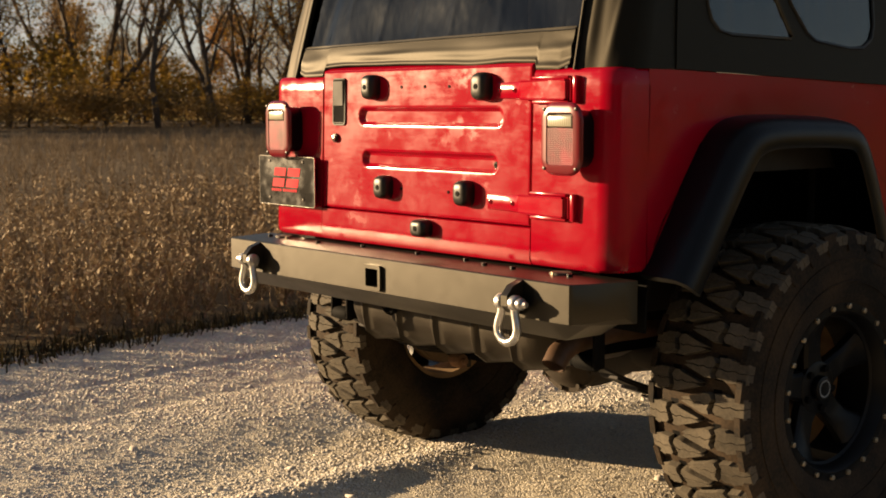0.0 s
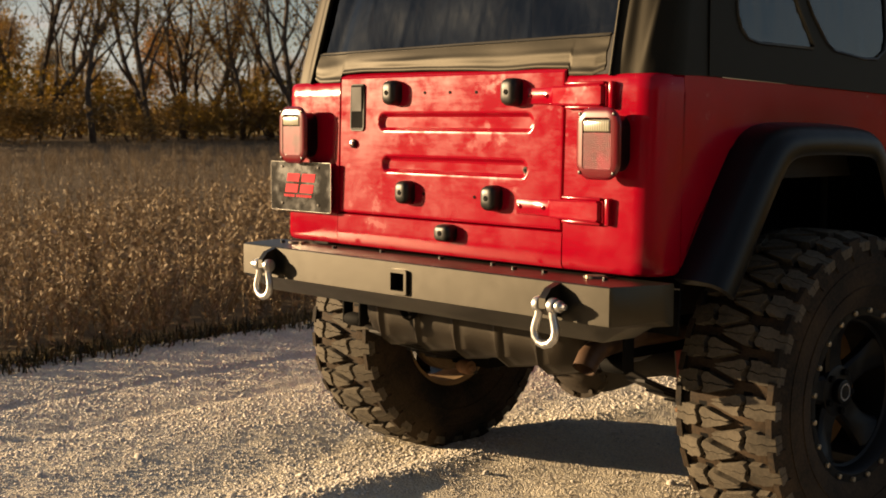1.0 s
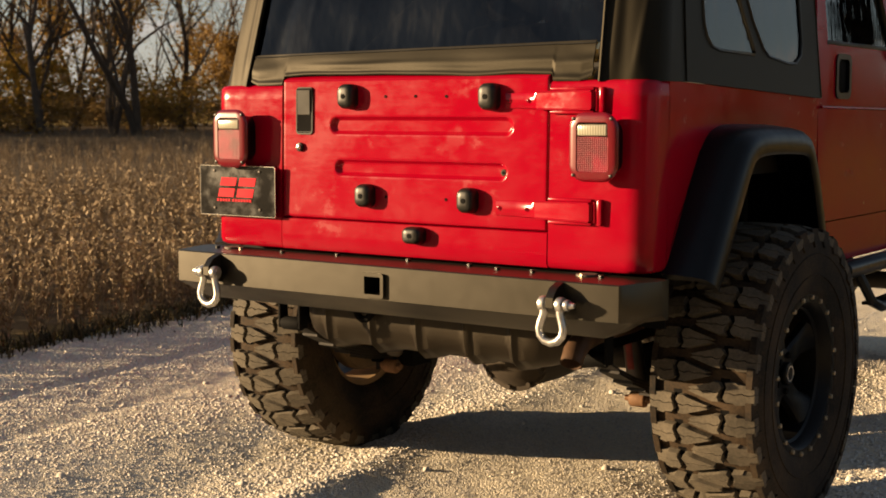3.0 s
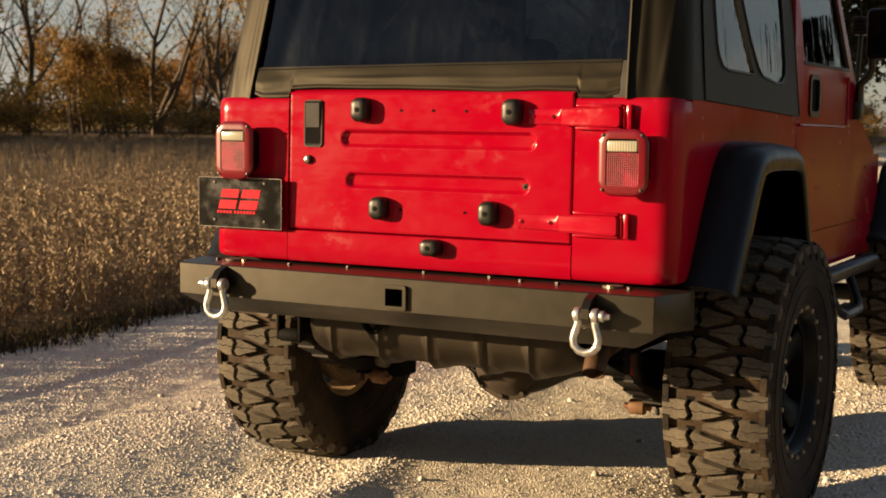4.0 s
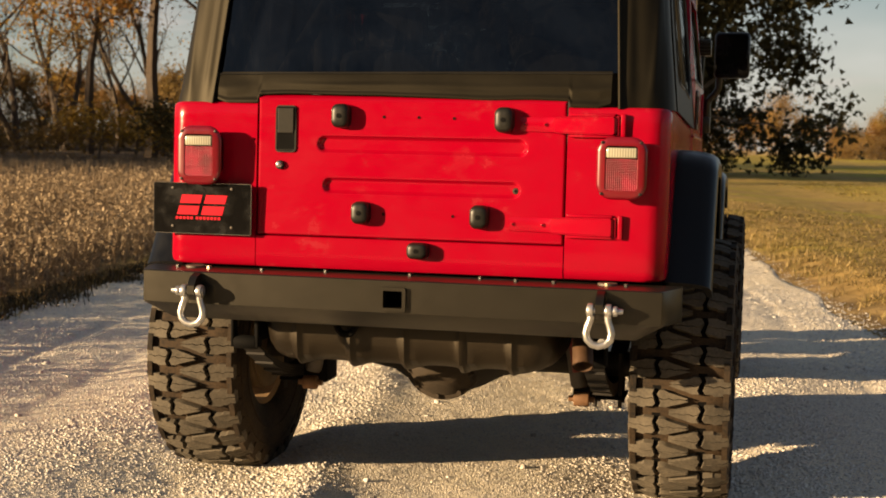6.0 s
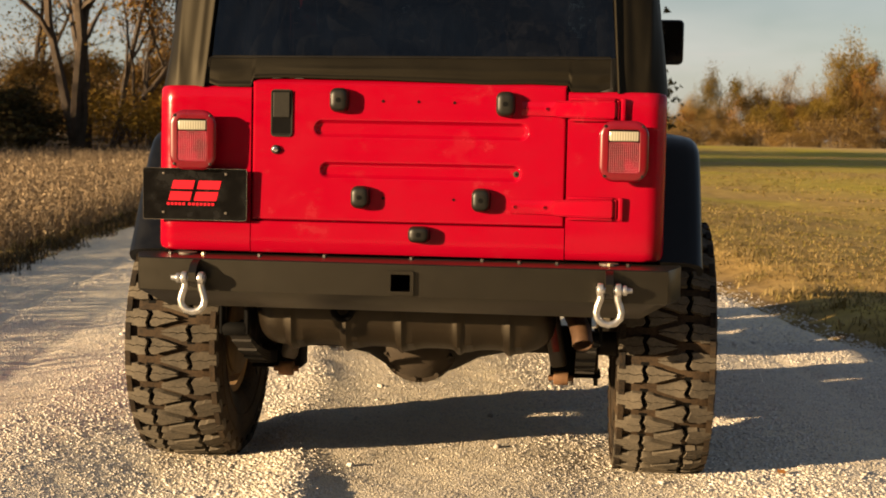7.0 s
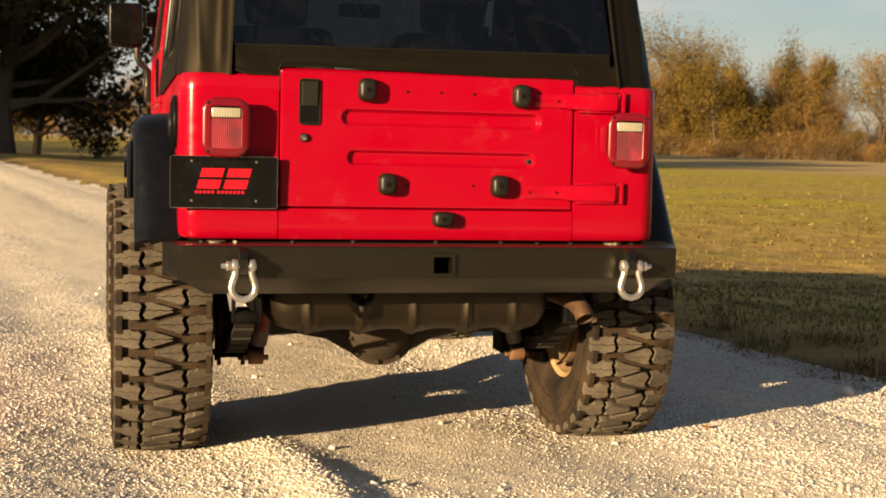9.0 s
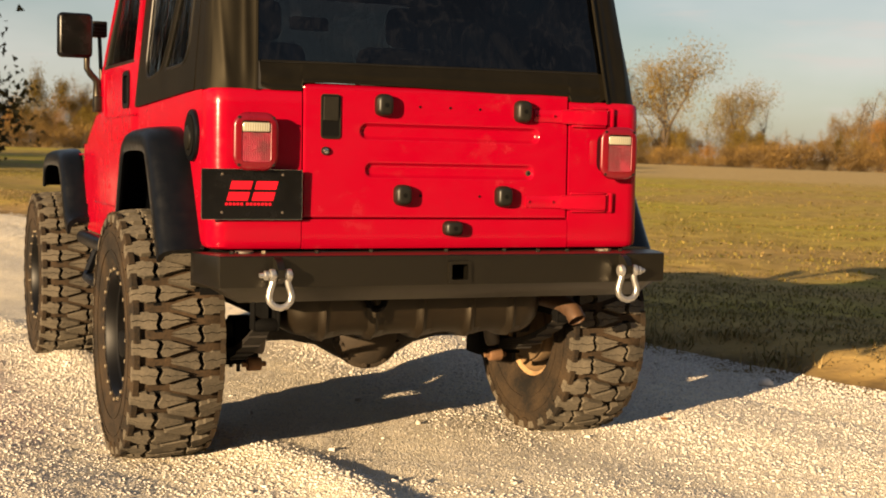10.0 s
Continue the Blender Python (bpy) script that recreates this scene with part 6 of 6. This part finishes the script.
    # shock absorbers with a red mark, leaf springs
    for s in (-1, 1):
        lo, hi = Vector((s * 0.468, AXLE_Y - 0.13, 0.305)), Vector((s * 0.40, AXLE_Y - 0.10, 0.68))
        sh = part("shock_absorber", tubed([lo.lerp(hi, 0.10), lo.lerp(hi, 0.13), lo.lerp(hi, 0.62), lo.lerp(hi, 0.64)], [0.022, 0.029, 0.029, 0.024], 14), SHOCKGREY, car, "silver shock absorber with worn red marking")
        part("shock_rod", tubed([lo.lerp(hi, 0.6), hi], 0.011, 8), CHROME, sh)
        part("shock_eye", disc(bmesh.new(), lo, (1, 0, 0), 0.024, 0.05, 14, 0.004), RUST, sh)
        a, b = lo.lerp(hi, 0.24), lo.lerp(hi, 0.55)
        part("marking", tubed([a + Vector((0, -0.0135, 0)), b + Vector((0, -0.0135, 0))], 0.0175, 10), SHOCKRED, sh)
        part("mount_bolt", disc(bmesh.new(), lo, (1, 0, 0), 0.010, 0.085, 8), RUST, sh)
        # leaf spring slung under the axle, with its plate, bolts and shackle
        spring = None
        for i in range(5):
            bm, rings, half = bmesh.new(), [], 0.54 - 0.08 * i
            for j in range(13):
                y = half * (j / 6 - 1)
                z = 0.352 + 0.145 * (y / 0.54) ** 2 - 0.0085 * i
                rings.append([bm.verts.new((s * 0.545 + dx, AXLE_Y + y, z + dz)) for dx, dz in ((-0.031, -0.0038), (0.031, -0.0038), (0.031, 0.0038), (-0.031, 0.0038))])
            for p, q in zip(rings, rings[1:]):
                for k in range(4):
                    bm.faces.new((p[k], p[(k + 1) % 4], q[(k + 1) % 4], q[k]))
            bm.faces.new(rings[0])
            bm.faces.new(rings[-1][::-1])
            bmesh.ops.recalc_face_normals(bm, faces=bm.faces)
            leaf = part("leaf_spring" if spring is None else "spring_leaf", bm, UNDER, spring or car)
            spring = spring or leaf
        part("spring_plate", boxed(s * 0.545 - 0.058, s * 0.545 + 0.058, AXLE_Y - 0.07, AXLE_Y + 0.07, 0.296, 0.308, 0.003), DARK, spring)
        for dx in (-0.041, 0.041):
            for dy in (-0.052, 0.052):
                part("u_bolt", tubed([(s * 0.545 + dx, AXLE_Y + dy, 0.268), (s * 0.545 + dx, AXLE_Y + dy, 0.452)], 0.0075, 8), UNDER, spring)
            part("shackle_plate", boxed(s * 0.545 + dx - 0.005, s * 0.545 + dx + 0.005, 0.110, 0.150, 0.482, 0.630, 0.004), DARK, spring)
        part("spring_bushing", disc(bmesh.new(), (s * 0.545, 0.130, 0.497), (1, 0, 0), 0.022, 0.075, 16, 0.004), DARK, spring)
        part("bump_stop", boxed(s * 0.50 - 0.035, s * 0.50 + 0.035, AXLE_Y - 0.05, AXLE_Y + 0.05, 0.52, 0.602, 0.012), DARK, spring)
    # exhaust with a turned-down tip
    ex = [(0.36, 1.4, 0.53), (0.41, 1.0, 0.545), (0.47, 0.62, 0.545), (0.495, 0.42, 0.550), (0.502, 0.28, 0.556), (0.512, 0.17, 0.553), (0.520, 0.095, 0.545), (0.528, 0.045, 0.525), (0.532, 0.022, 0.497)]
    bm = tubed(ex, 0.031, 14, caps=False)
    tube(bm, [Vector(ex[-1]), Vector(ex[-2])], 0.027, 14, caps=False)
    part("exhaust_pipe", bm, EXHAUST, car, "rusty turned-down exhaust tip")
    part("muffler", tubed([(0.15, 1.1, 0.56), (-0.15, 1.1, 0.56)], 0.09, 18), UNDER, car)
    # front axle, transfer case
    part("front_axle", tubed([(-0.66, AXLE_Y + BASE, AXLE_Z), (0.66, AXLE_Y + BASE, AXLE_Z)], 0.04, 12), UNDER, car)
    part("front_differential", disc(bmesh.new(), (0.16, AXLE_Y + BASE, AXLE_Z), (0, 1, 0), 0.12, 0.2, 20, 0.03), UNDER, car)
    part("transfer_case", boxed(-0.2, 0.2, 1.5, 2.0, 0.46, 0.66, 0.04), UNDER, car)
    part("drive_shaft", tubed([(0.0, AXLE_Y + 0.1, 0.43), (0.0, 1.6, 0.56)], 0.03, 12), UNDER, car)
    # side steps
    for s in (-1, 1):
        x = s * 0.80
        st = part("side_step", tubed([(s * 0.72, 1.30, 0.60), (x, 1.36, 0.635), (x, 2.30, 0.635), (s * 0.72, 2.36, 0.60)], 0.032, 12), PLASTIC, car, "black tubular side step")
        part("step_hoop", tubed([(x, 1.50, 0.62), (s * 0.845, 1.53, 0.515), (s * 0.86, 1.58, 0.495), (s * 0.86, 1.80, 0.495), (s * 0.845, 1.85, 0.515), (x, 1.88, 0.62)], 0.018, 8), PLASTIC, st)
        part("step_tread", boxed(min(s * 0.80, s * 0.87), max(s * 0.80, s * 0.87), 1.55, 1.83, 0.500, 0.512, 0.003), PLASTIC, st)


def make_front():
    # hood, fenders, grille, windshield
    def hood(u, v):
        y = 2.16 + 1.42 * u
        w = 0.60 - 0.16 * u
        t = (v - 0.5) * 2
        z = 1.215 - 0.05 * u - 0.045 * abs(t) ** 4 - 0.03 * t * t
        return (w * t, y, z)
    part("hood", sheet(bmesh.new(), hood, 16, 16, 0.004), PAINT, car)
    for s in (-1, 1):
        bm = sheet(bmesh.new(), lambda u, v: (s * (0.60 - 0.16 * u + (0.012 if v == 0 else 0.0)), 2.16 + 1.42 * u, 1.14 - 0.05 * u - 0.16 * v), 6, 3, 0.004)
        part("hood_side", bm, PAINT, car)
        bm = sheet(bmesh.new(), lambda u, v: (s * (0.44 + 0.325 * v), 2.30 + 1.30 * u, 1.015 + 0.03 * (1 - v) - 0.03 * u * u), 6, 4, 0.005)
        part("front_fender", bm, PAINT, car)
        bm = sheet(bmesh.new(), lambda u, v: (s * 0.757, 2.30 + 0.28 * u, 0.78 + (0.28 + 0.0 * u) * v), 3, 3, 0.006)
        part("fender_side", bm, PAINT, car)
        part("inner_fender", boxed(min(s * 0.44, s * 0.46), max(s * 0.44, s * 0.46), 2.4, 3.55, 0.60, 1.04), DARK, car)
    part("grille", boxed(-0.44, 0.44, 3.56, 3.60, 0.72, 1.15, 0.015), PAINT, car)
    part("cowl", boxed(-0.74, 0.74, 2.0, 2.20, 1.10, 1.20, 0.03), PAINT, car)
    part("firewall", boxed(-0.72, 0.72, 2.12, 2.16, 0.66, 1.16), DARK, car)
    part("engine_block", boxed(-0.40, 0.40, 2.3, 3.4, 0.62, 1.02, 0.05), UNDER, car)
    part("front_bumper", boxed(-0.75, 0.75, 3.64, 3.76, 0.64, 0.74, 0.01), STEEL, car)
    # windshield leans back
    def put(u, v):
        return (u, 2.06 - 0.42 * (v - 1.2), v)
    bm = plate(bmesh.new(), rounded(-0.70, 0.70, 1.20, 1.80, 0.05), [rounded(-0.63, 0.63, 1.26, 1.73, 0.05)], put, 0.035, (0, 1, 0.2))
    ws = part("windshield_frame", bm, PAINT, car)
    g = part("windshield_glass", plate(bmesh.new(), rounded(-0.63, 0.63, 1.26, 1.73, 0.05), [], lambda u, v: (u, 2.075 - 0.42 * (v - 1.2), v), 0.005, (0, 1, 0)), GLASS, ws)
    g.visible_shadow = False
    part("rear_view_mirror", boxed(0.02, 0.20, 1.80, 1.83, 1.59, 1.65, 0.012), DARK, ws)


def make_mirrors():
    for s in (-1, 1):
        x0, x1 = s * 0.808, s * 0.955
        a, b = min(x0, x1), max(x0, x1)
        bm = boxed(a, b, 1.99, 2.055, 1.432, 1.624, 0.02, 3)
        m = part("door_mirror", bm, PLASTIC, car, "black door mirror on a bent arm")
        bm = plate(bmesh.new(), rounded(a + 0.010, b - 0.010, 1.444, 1.612, 0.018), [], lambda u, v: (u, 1.9895 - 0.07 * (v - 1.444) - (0.22 * (b - 0.010 - u) if s < 0 else 0.22 * (u - a - 0.010)), v), 0.003, (0, -1, 0))
        # the mirror's dark reflection is put into the colour: black gloss, not silvered glass
        part("mirror_glass", bm, PLATE, m)
        part("mirror_arm", tubed([(s * 0.83, 2.02, 1.44), (s * 0.83, 2.02, 1.39), (s * 0.815, 2.02, 1.365), (s * 0.785, 2.03, 1.335), (s * 0.782, 2.03, 1.25)], [0.014, 0.014, 0.015, 0.016, 0.021], 10), STEEL, m)
        part("arm_base", boxed(min(s * 0.755, s * 0.80), max(s * 0.755, s * 0.80), 2.00, 2.06, 1.20, 1.27, 0.008), STEEL, m)
        # lamp pod at the windshield's foot
        pod = part("lamp_pod", boxed(min(s * 0.725, s * 0.79), max(s * 0.725, s * 0.79), 2.13, 2.20, 1.535, 1.605, 0.006), STEEL, car, "small black square lamp pod")
        for k in range(4):
            part("cooling_fin", boxed(min(s * 0.73, s * 0.785), max(s * 0.73, s * 0.785), 2.115, 2.131, 1.545 + 0.015 * k, 1.550 + 0.015 * k), STEEL, pod)
        part("pod_bracket", tubed([(s * 0.755, 2.16, 1.535), (s * 0.745, 2.15, 1.30), (s * 0.73, 2.12, 1.20)], 0.009, 8), STEEL, pod)
    part("antenna", tubed([(0.70, 2.36, 1.08), (0.71, 2.38, 1.30), (0.715, 2.30, 2.05)], [0.007, 0.003, 0.0022], 6), STEEL, car, "thin black whip antenna")
    # fuel filler on the driver's side
    bm = disc(bmesh.new(), (-HALF - 0.003, 0.226, 1.098), (1, 0, 0), 0.083, 0.022, 36, 0.006)
    f = part("fuel_filler", bm, PLASTIC, car, "round black fuel filler housing")
    part("filler_recess", disc(bmesh.new(), (-HALF - 0.0155, 0.226, 1.098), (1, 0, 0), 0.066, 0.004, 32), DARK, f)
    part("filler_cap", disc(bmesh.new(), (-HALF - 0.015, 0.226, 1.090), (1, 0, 0), 0.040, 0.02, 24, 0.005), RUBBER, f)


def make_soft_top():
    TOP = 1.80

    def rear_y(z):
        return 0.030 + 0.25 * (z - 1.25)

    def half(z):
        return 0.764 - 0.10 * (z - 1.25)

    def fold(x, y, z, amp):
        return amp * (noise.noise(Vector((x * 5, y * 5, z * 2.2))) + 0.5 * noise.noise(Vector((x * 13, y * 13, z * 5))))
    top = part("roof_cloth", bmesh.new(), CLOTH, car, "black soft-top cloth roof")
    bm = bmesh.new()

    def roof(u, v):
        t = (u - 0.5) * 2
        w = half(TOP)
        y = rear_y(TOP) + (1.86 - rear_y(TOP)) * v
        return (w * t, y, TOP + 0.045 * (1 - t ** 4) * (0.4 + 0.6 * math.sin(math.pi * min(1, v * 1.1)) ** 0.5) + 0.02 * v)
    sheet(bm, roof, 24, 24, 0.006)
    bm.to_mesh(top.data)
    bm.free()
    # corner sections from the window's seam round to the side seam
    for s in (-1, 1):
        def corner(u, v):
            z = BELT - 0.004 + (TOP - BELT + 0.004) * v
            w, y0, r = half(z), rear_y(z), 0.085
            a = 0.615 - 0.06 * (z - 1.25)
            straight, bend = (w - r) - a, r * math.pi / 2
            side = 0.205 - 0.085
            q = u * (straight + bend + side)
            if q < straight:
                x, y = a + q, y0
            elif q < straight + bend:
                t = (q - straight) / r
                x, y = w - r + r * math.sin(t), y0 + r - r * math.cos(t)
            else:
                x, y = w, y0 + r + (q - straight - bend)
            e = min(1, u * 8) * min(1, v * 6 + 0.15)
            d = fold(x * s, y, z, 0.0035) * e
            # folds that run up from the lower inner corner, and a proud inner edge
            for c0, c1, h in ((0.08, 0.05, 0.0060), (0.27, 0.24, 0.0050)):
                d += h * e * math.exp(-((u - c0 - c1 * v) / 0.042) ** 2) * (1 - 0.45 * v)
            d += 0.016 * max(0.0, 1 - u / 0.22) ** 2
            return (s * (x + d * (u > 0.45)), y - d * (u <= 0.75), z)
        part("corner_cloth", sheet(bmesh.new(), corner, 80, 36, 0.004), CLOTH, car, "black soft-top corner cloth with soft creases")
        part("seam_piping", tubed([Vector(corner(0, v / 16)) + Vector((0, -0.003, 0)) for v in range(17)], 0.0045, 6), CLOTH, car)
        # side curtain with two panes
        def put(u, v):
            return (s * (half(v) - 0.002), u, v)
        out = [(0.204, BELT - 0.003), (1.186, BELT - 0.040), (1.186, TOP - 0.09), (1.10, TOP), (0.24 + 0.10, TOP), (0.235, 1.5)]
        w1 = [(0.337, 1.69), (0.335, 1.40), (0.347, 1.365), (0.375, 1.34), (0.42, 1.331), (0.66, 1.326), (0.672, 1.335), (0.62, 1.42), (0.47, 1.69)]
        w2 = [(0.53, 1.69), (0.672, 1.42), (0.735, 1.345), (0.77, 1.325), (0.92, 1.308), (0.985, 1.31), (1.03, 1.335), (1.045, 1.375), (1.048, 1.66), (1.02, 1.69)]
        nrm = (s, 0, 0)
        part("side_curtain", plate(bmesh.new(), out, [w1, w2], put, 0.005, nrm), CLOTH, car, "black soft-top side curtain")
        for w in (w1, w2):
            p = part("side_window", plate(bmesh.new(), w, [], put, 0.002, nrm), SIDEVINYL, car, "creased tinted vinyl side window")
            p.visible_shadow = False
            part("window_welt", tubed([Vector(put(*q)) + Vector((s * 0.005, 0, 0)) for q in w + w[:1]], 0.005, 6), RUBBER, p)
        part("curtain_edge", tubed([put(1.186, BELT - 0.036), put(1.187, TOP - 0.1)], 0.008, 6), CLOTH, car)
        # cloth over the doors
        part("door_surround", boxed(min(s * 0.69, s * 0.715), max(s * 0.69, s * 0.715), 1.18, 1.90, 1.725, TOP + 0.01, 0.008), CLOTH, car)
    # rear curtain: window and the strap of cloth under it
    def pane(u, v):
        z = 1.332 + 0.012 * u + (TOP - 0.03 - 1.332) * v
        a = 0.617 - 0.06 * (z - 1.25)
        x = -a + 2 * a * u
        d = 0.010 * noise.noise(Vector((x * 4, 0, z * 6))) + 0.014 * math.exp(-((u - 0.06 - 0.05 * v) / 0.03) ** 2)
        # creases that hang from above
        for c, h in ((0.17, 0.002), (0.31, 0.003), (0.44, 0.0015), (0.58, 0.002), (0.73, 0.0015), (0.93, 0.004)):
            c += 0.012 * noise.noise(Vector((z * 7, c * 30, 1)))
            d -= h * math.exp(-((u - c) / 0.011) ** 2) * max(0.0, noise.noise(Vector((z * 5, c * 17, 4))) + 0.35)
        return (x, rear_y(z) - 0.004 + d * min(1, 6 * min(u, 1 - u)), z)
    w = part("rear_window", sheet(bmesh.new(), pane, 160, 40), VINYL, car, "smoked vinyl rear window, slightly rippled")
    w.visible_shadow = False

    def strap(u, v):
        x = -0.600 + 1.190 * u
        middle = -0.470 < x < 0.472
        low = 1.266 + 0.005 * math.sin(6 * u) + 0.004 * noise.noise(Vector((x * 7, 2, 5))) if middle else 1.243 + 0.012 * max(0.0, (x - 0.555) / 0.035) + 0.010 * max(0.0, (-0.572 - x) / 0.028)
        hi = 1.336 + 0.012 * u
        z = low + (hi - low) * v
        out = 0.004 + 0.004 * math.sin(math.pi * v) + 0.003 * noise.noise(Vector((x * 5, v * 1.2, 3)))
        # sagging folds above a rolled hem
        for k, amp, w in ((0, 0.0040, 0.11), (1, 0.0026, 0.09)):
            c = (0.46, 0.27)[k] + 0.12 * noise.noise(Vector((x * (2.2, 3.4)[k], 9 + k, 0)))
            out += amp * max(0.0, 0.45 + noise.noise(Vector((x * 3.1, 4 + 3 * k, 2)))) * math.exp(-((v - c) / w) ** 2)
        out += 0.0045 * math.exp(-((v - 0.07) / 0.085) ** 2)
        # bunched ends, tucked in behind the corner cloth
        end = max(0.0, min(1.0, (-0.45 - x) / 0.06)) + max(0.0, min(1.0, (x - 0.50) / 0.06))
        out += end * (0.0022 * math.sin(11 * (v + 1.5 * abs(x))) * (1 - v) + 0.0035 * noise.noise(Vector((x * 8, v * 2, 7))))
        return (x, rear_y(z) - 0.010 - out, z)
    part("window_strap", sheet(bmesh.new(), strap, 240, 30, 0.005), CLOTH, car, "black cloth strip along the window's foot")
    # thin bar for the line of the window vinyl's lower edge, no sewn seam
    part("stitching", tubed([Vector(strap(i / 60, 0.93)) + Vector((0, -0.001, 0.0)) for i in range(61)], 0.0025, 5), RUBBER, car)
    part("window_header", boxed(-0.66, 0.66, rear_y(TOP) - 0.02, rear_y(TOP) + 0.05, TOP - 0.05, TOP + 0.02, 0.01), CLOTH, car)


def make_interior():
    # roll bar
    bm = tubed([(-0.60, 1.02, 0.75), (-0.60, 1.02, 1.60), (-0.54, 1.02, 1.68), (0.54, 1.02, 1.68), (0.60, 1.02, 1.60), (0.60, 1.02, 0.75)], 0.032, 10)
    for s in (-1, 1):
        tube(bm, [(s * 0.58, 1.02, 1.64), (s * 0.60, 0.35, 1.20), (s * 0.60, 0.25, 0.78)], 0.030, 10)
        tube(bm, [(s * 0.57, 1.02, 1.66), (s * 0.62, 1.85, 1.70)], 0.030, 10)
    part("roll_bar", bm, INTERIOR, car)
    for s in (-1, 1):
        seat = part("front_seat", boxed(s * 0.34 - 0.24, s * 0.34 + 0.24, 1.20, 1.68, 0.86, 1.02, 0.05), SEATCLOTH, car)
        bm = bmesh.new()
        box(bm, s * 0.34 - 0.23, s * 0.34 + 0.23, 1.10, 1.22, 0.95, 1.48, 0.05)
        part("backrest", bm, SEATCLOTH, seat)
        part("headrest", boxed(s * 0.34 - 0.12, s * 0.34 + 0.12, 1.08, 1.17, 1.48, 1.64, 0.04), SEATCLOTH, seat)
    part("dashboard", boxed(-0.70, 0.70, 1.84, 2.05, 1.02, 1.22, 0.04), INTERIOR, car)
    part("steering_wheel", tubed([(-0.34 + 0.18 * math.cos(a), 1.70 + 0.06 * math.sin(a), 1.18 + 0.17 * math.sin(a)) for a in (2 * math.pi * i / 24 for i in range(25))], 0.014, 8), INTERIOR, car)
    part("rear_floor", boxed(-0.50, 0.50, 0.06, 1.2, 0.745, 0.76), INTERIOR, car)
    for s in (-1, 1):
        part("side_trim", boxed(min(s * 0.735, s * 0.745), max(s * 0.735, s * 0.745), 0.12, 1.18, 0.98, 1.23), INTERIOR, car)


make_tub()
make_doors()
make_gate()
make_hinge(1.1925, 0.335)
make_hinge(0.905, 0.308)
make_tail_lamp(-0.632, 1.083)
make_tail_lamp(0.632, 1.074)
make_plate()
make_bumper()
make_shackle(-0.590, -1)
make_shackle(0.598, 1)
make_flare(0, False)
make_flare(0, True)
make_wheel()
make_underbody()
make_front()
make_mirrors()
make_soft_top()
make_interior()
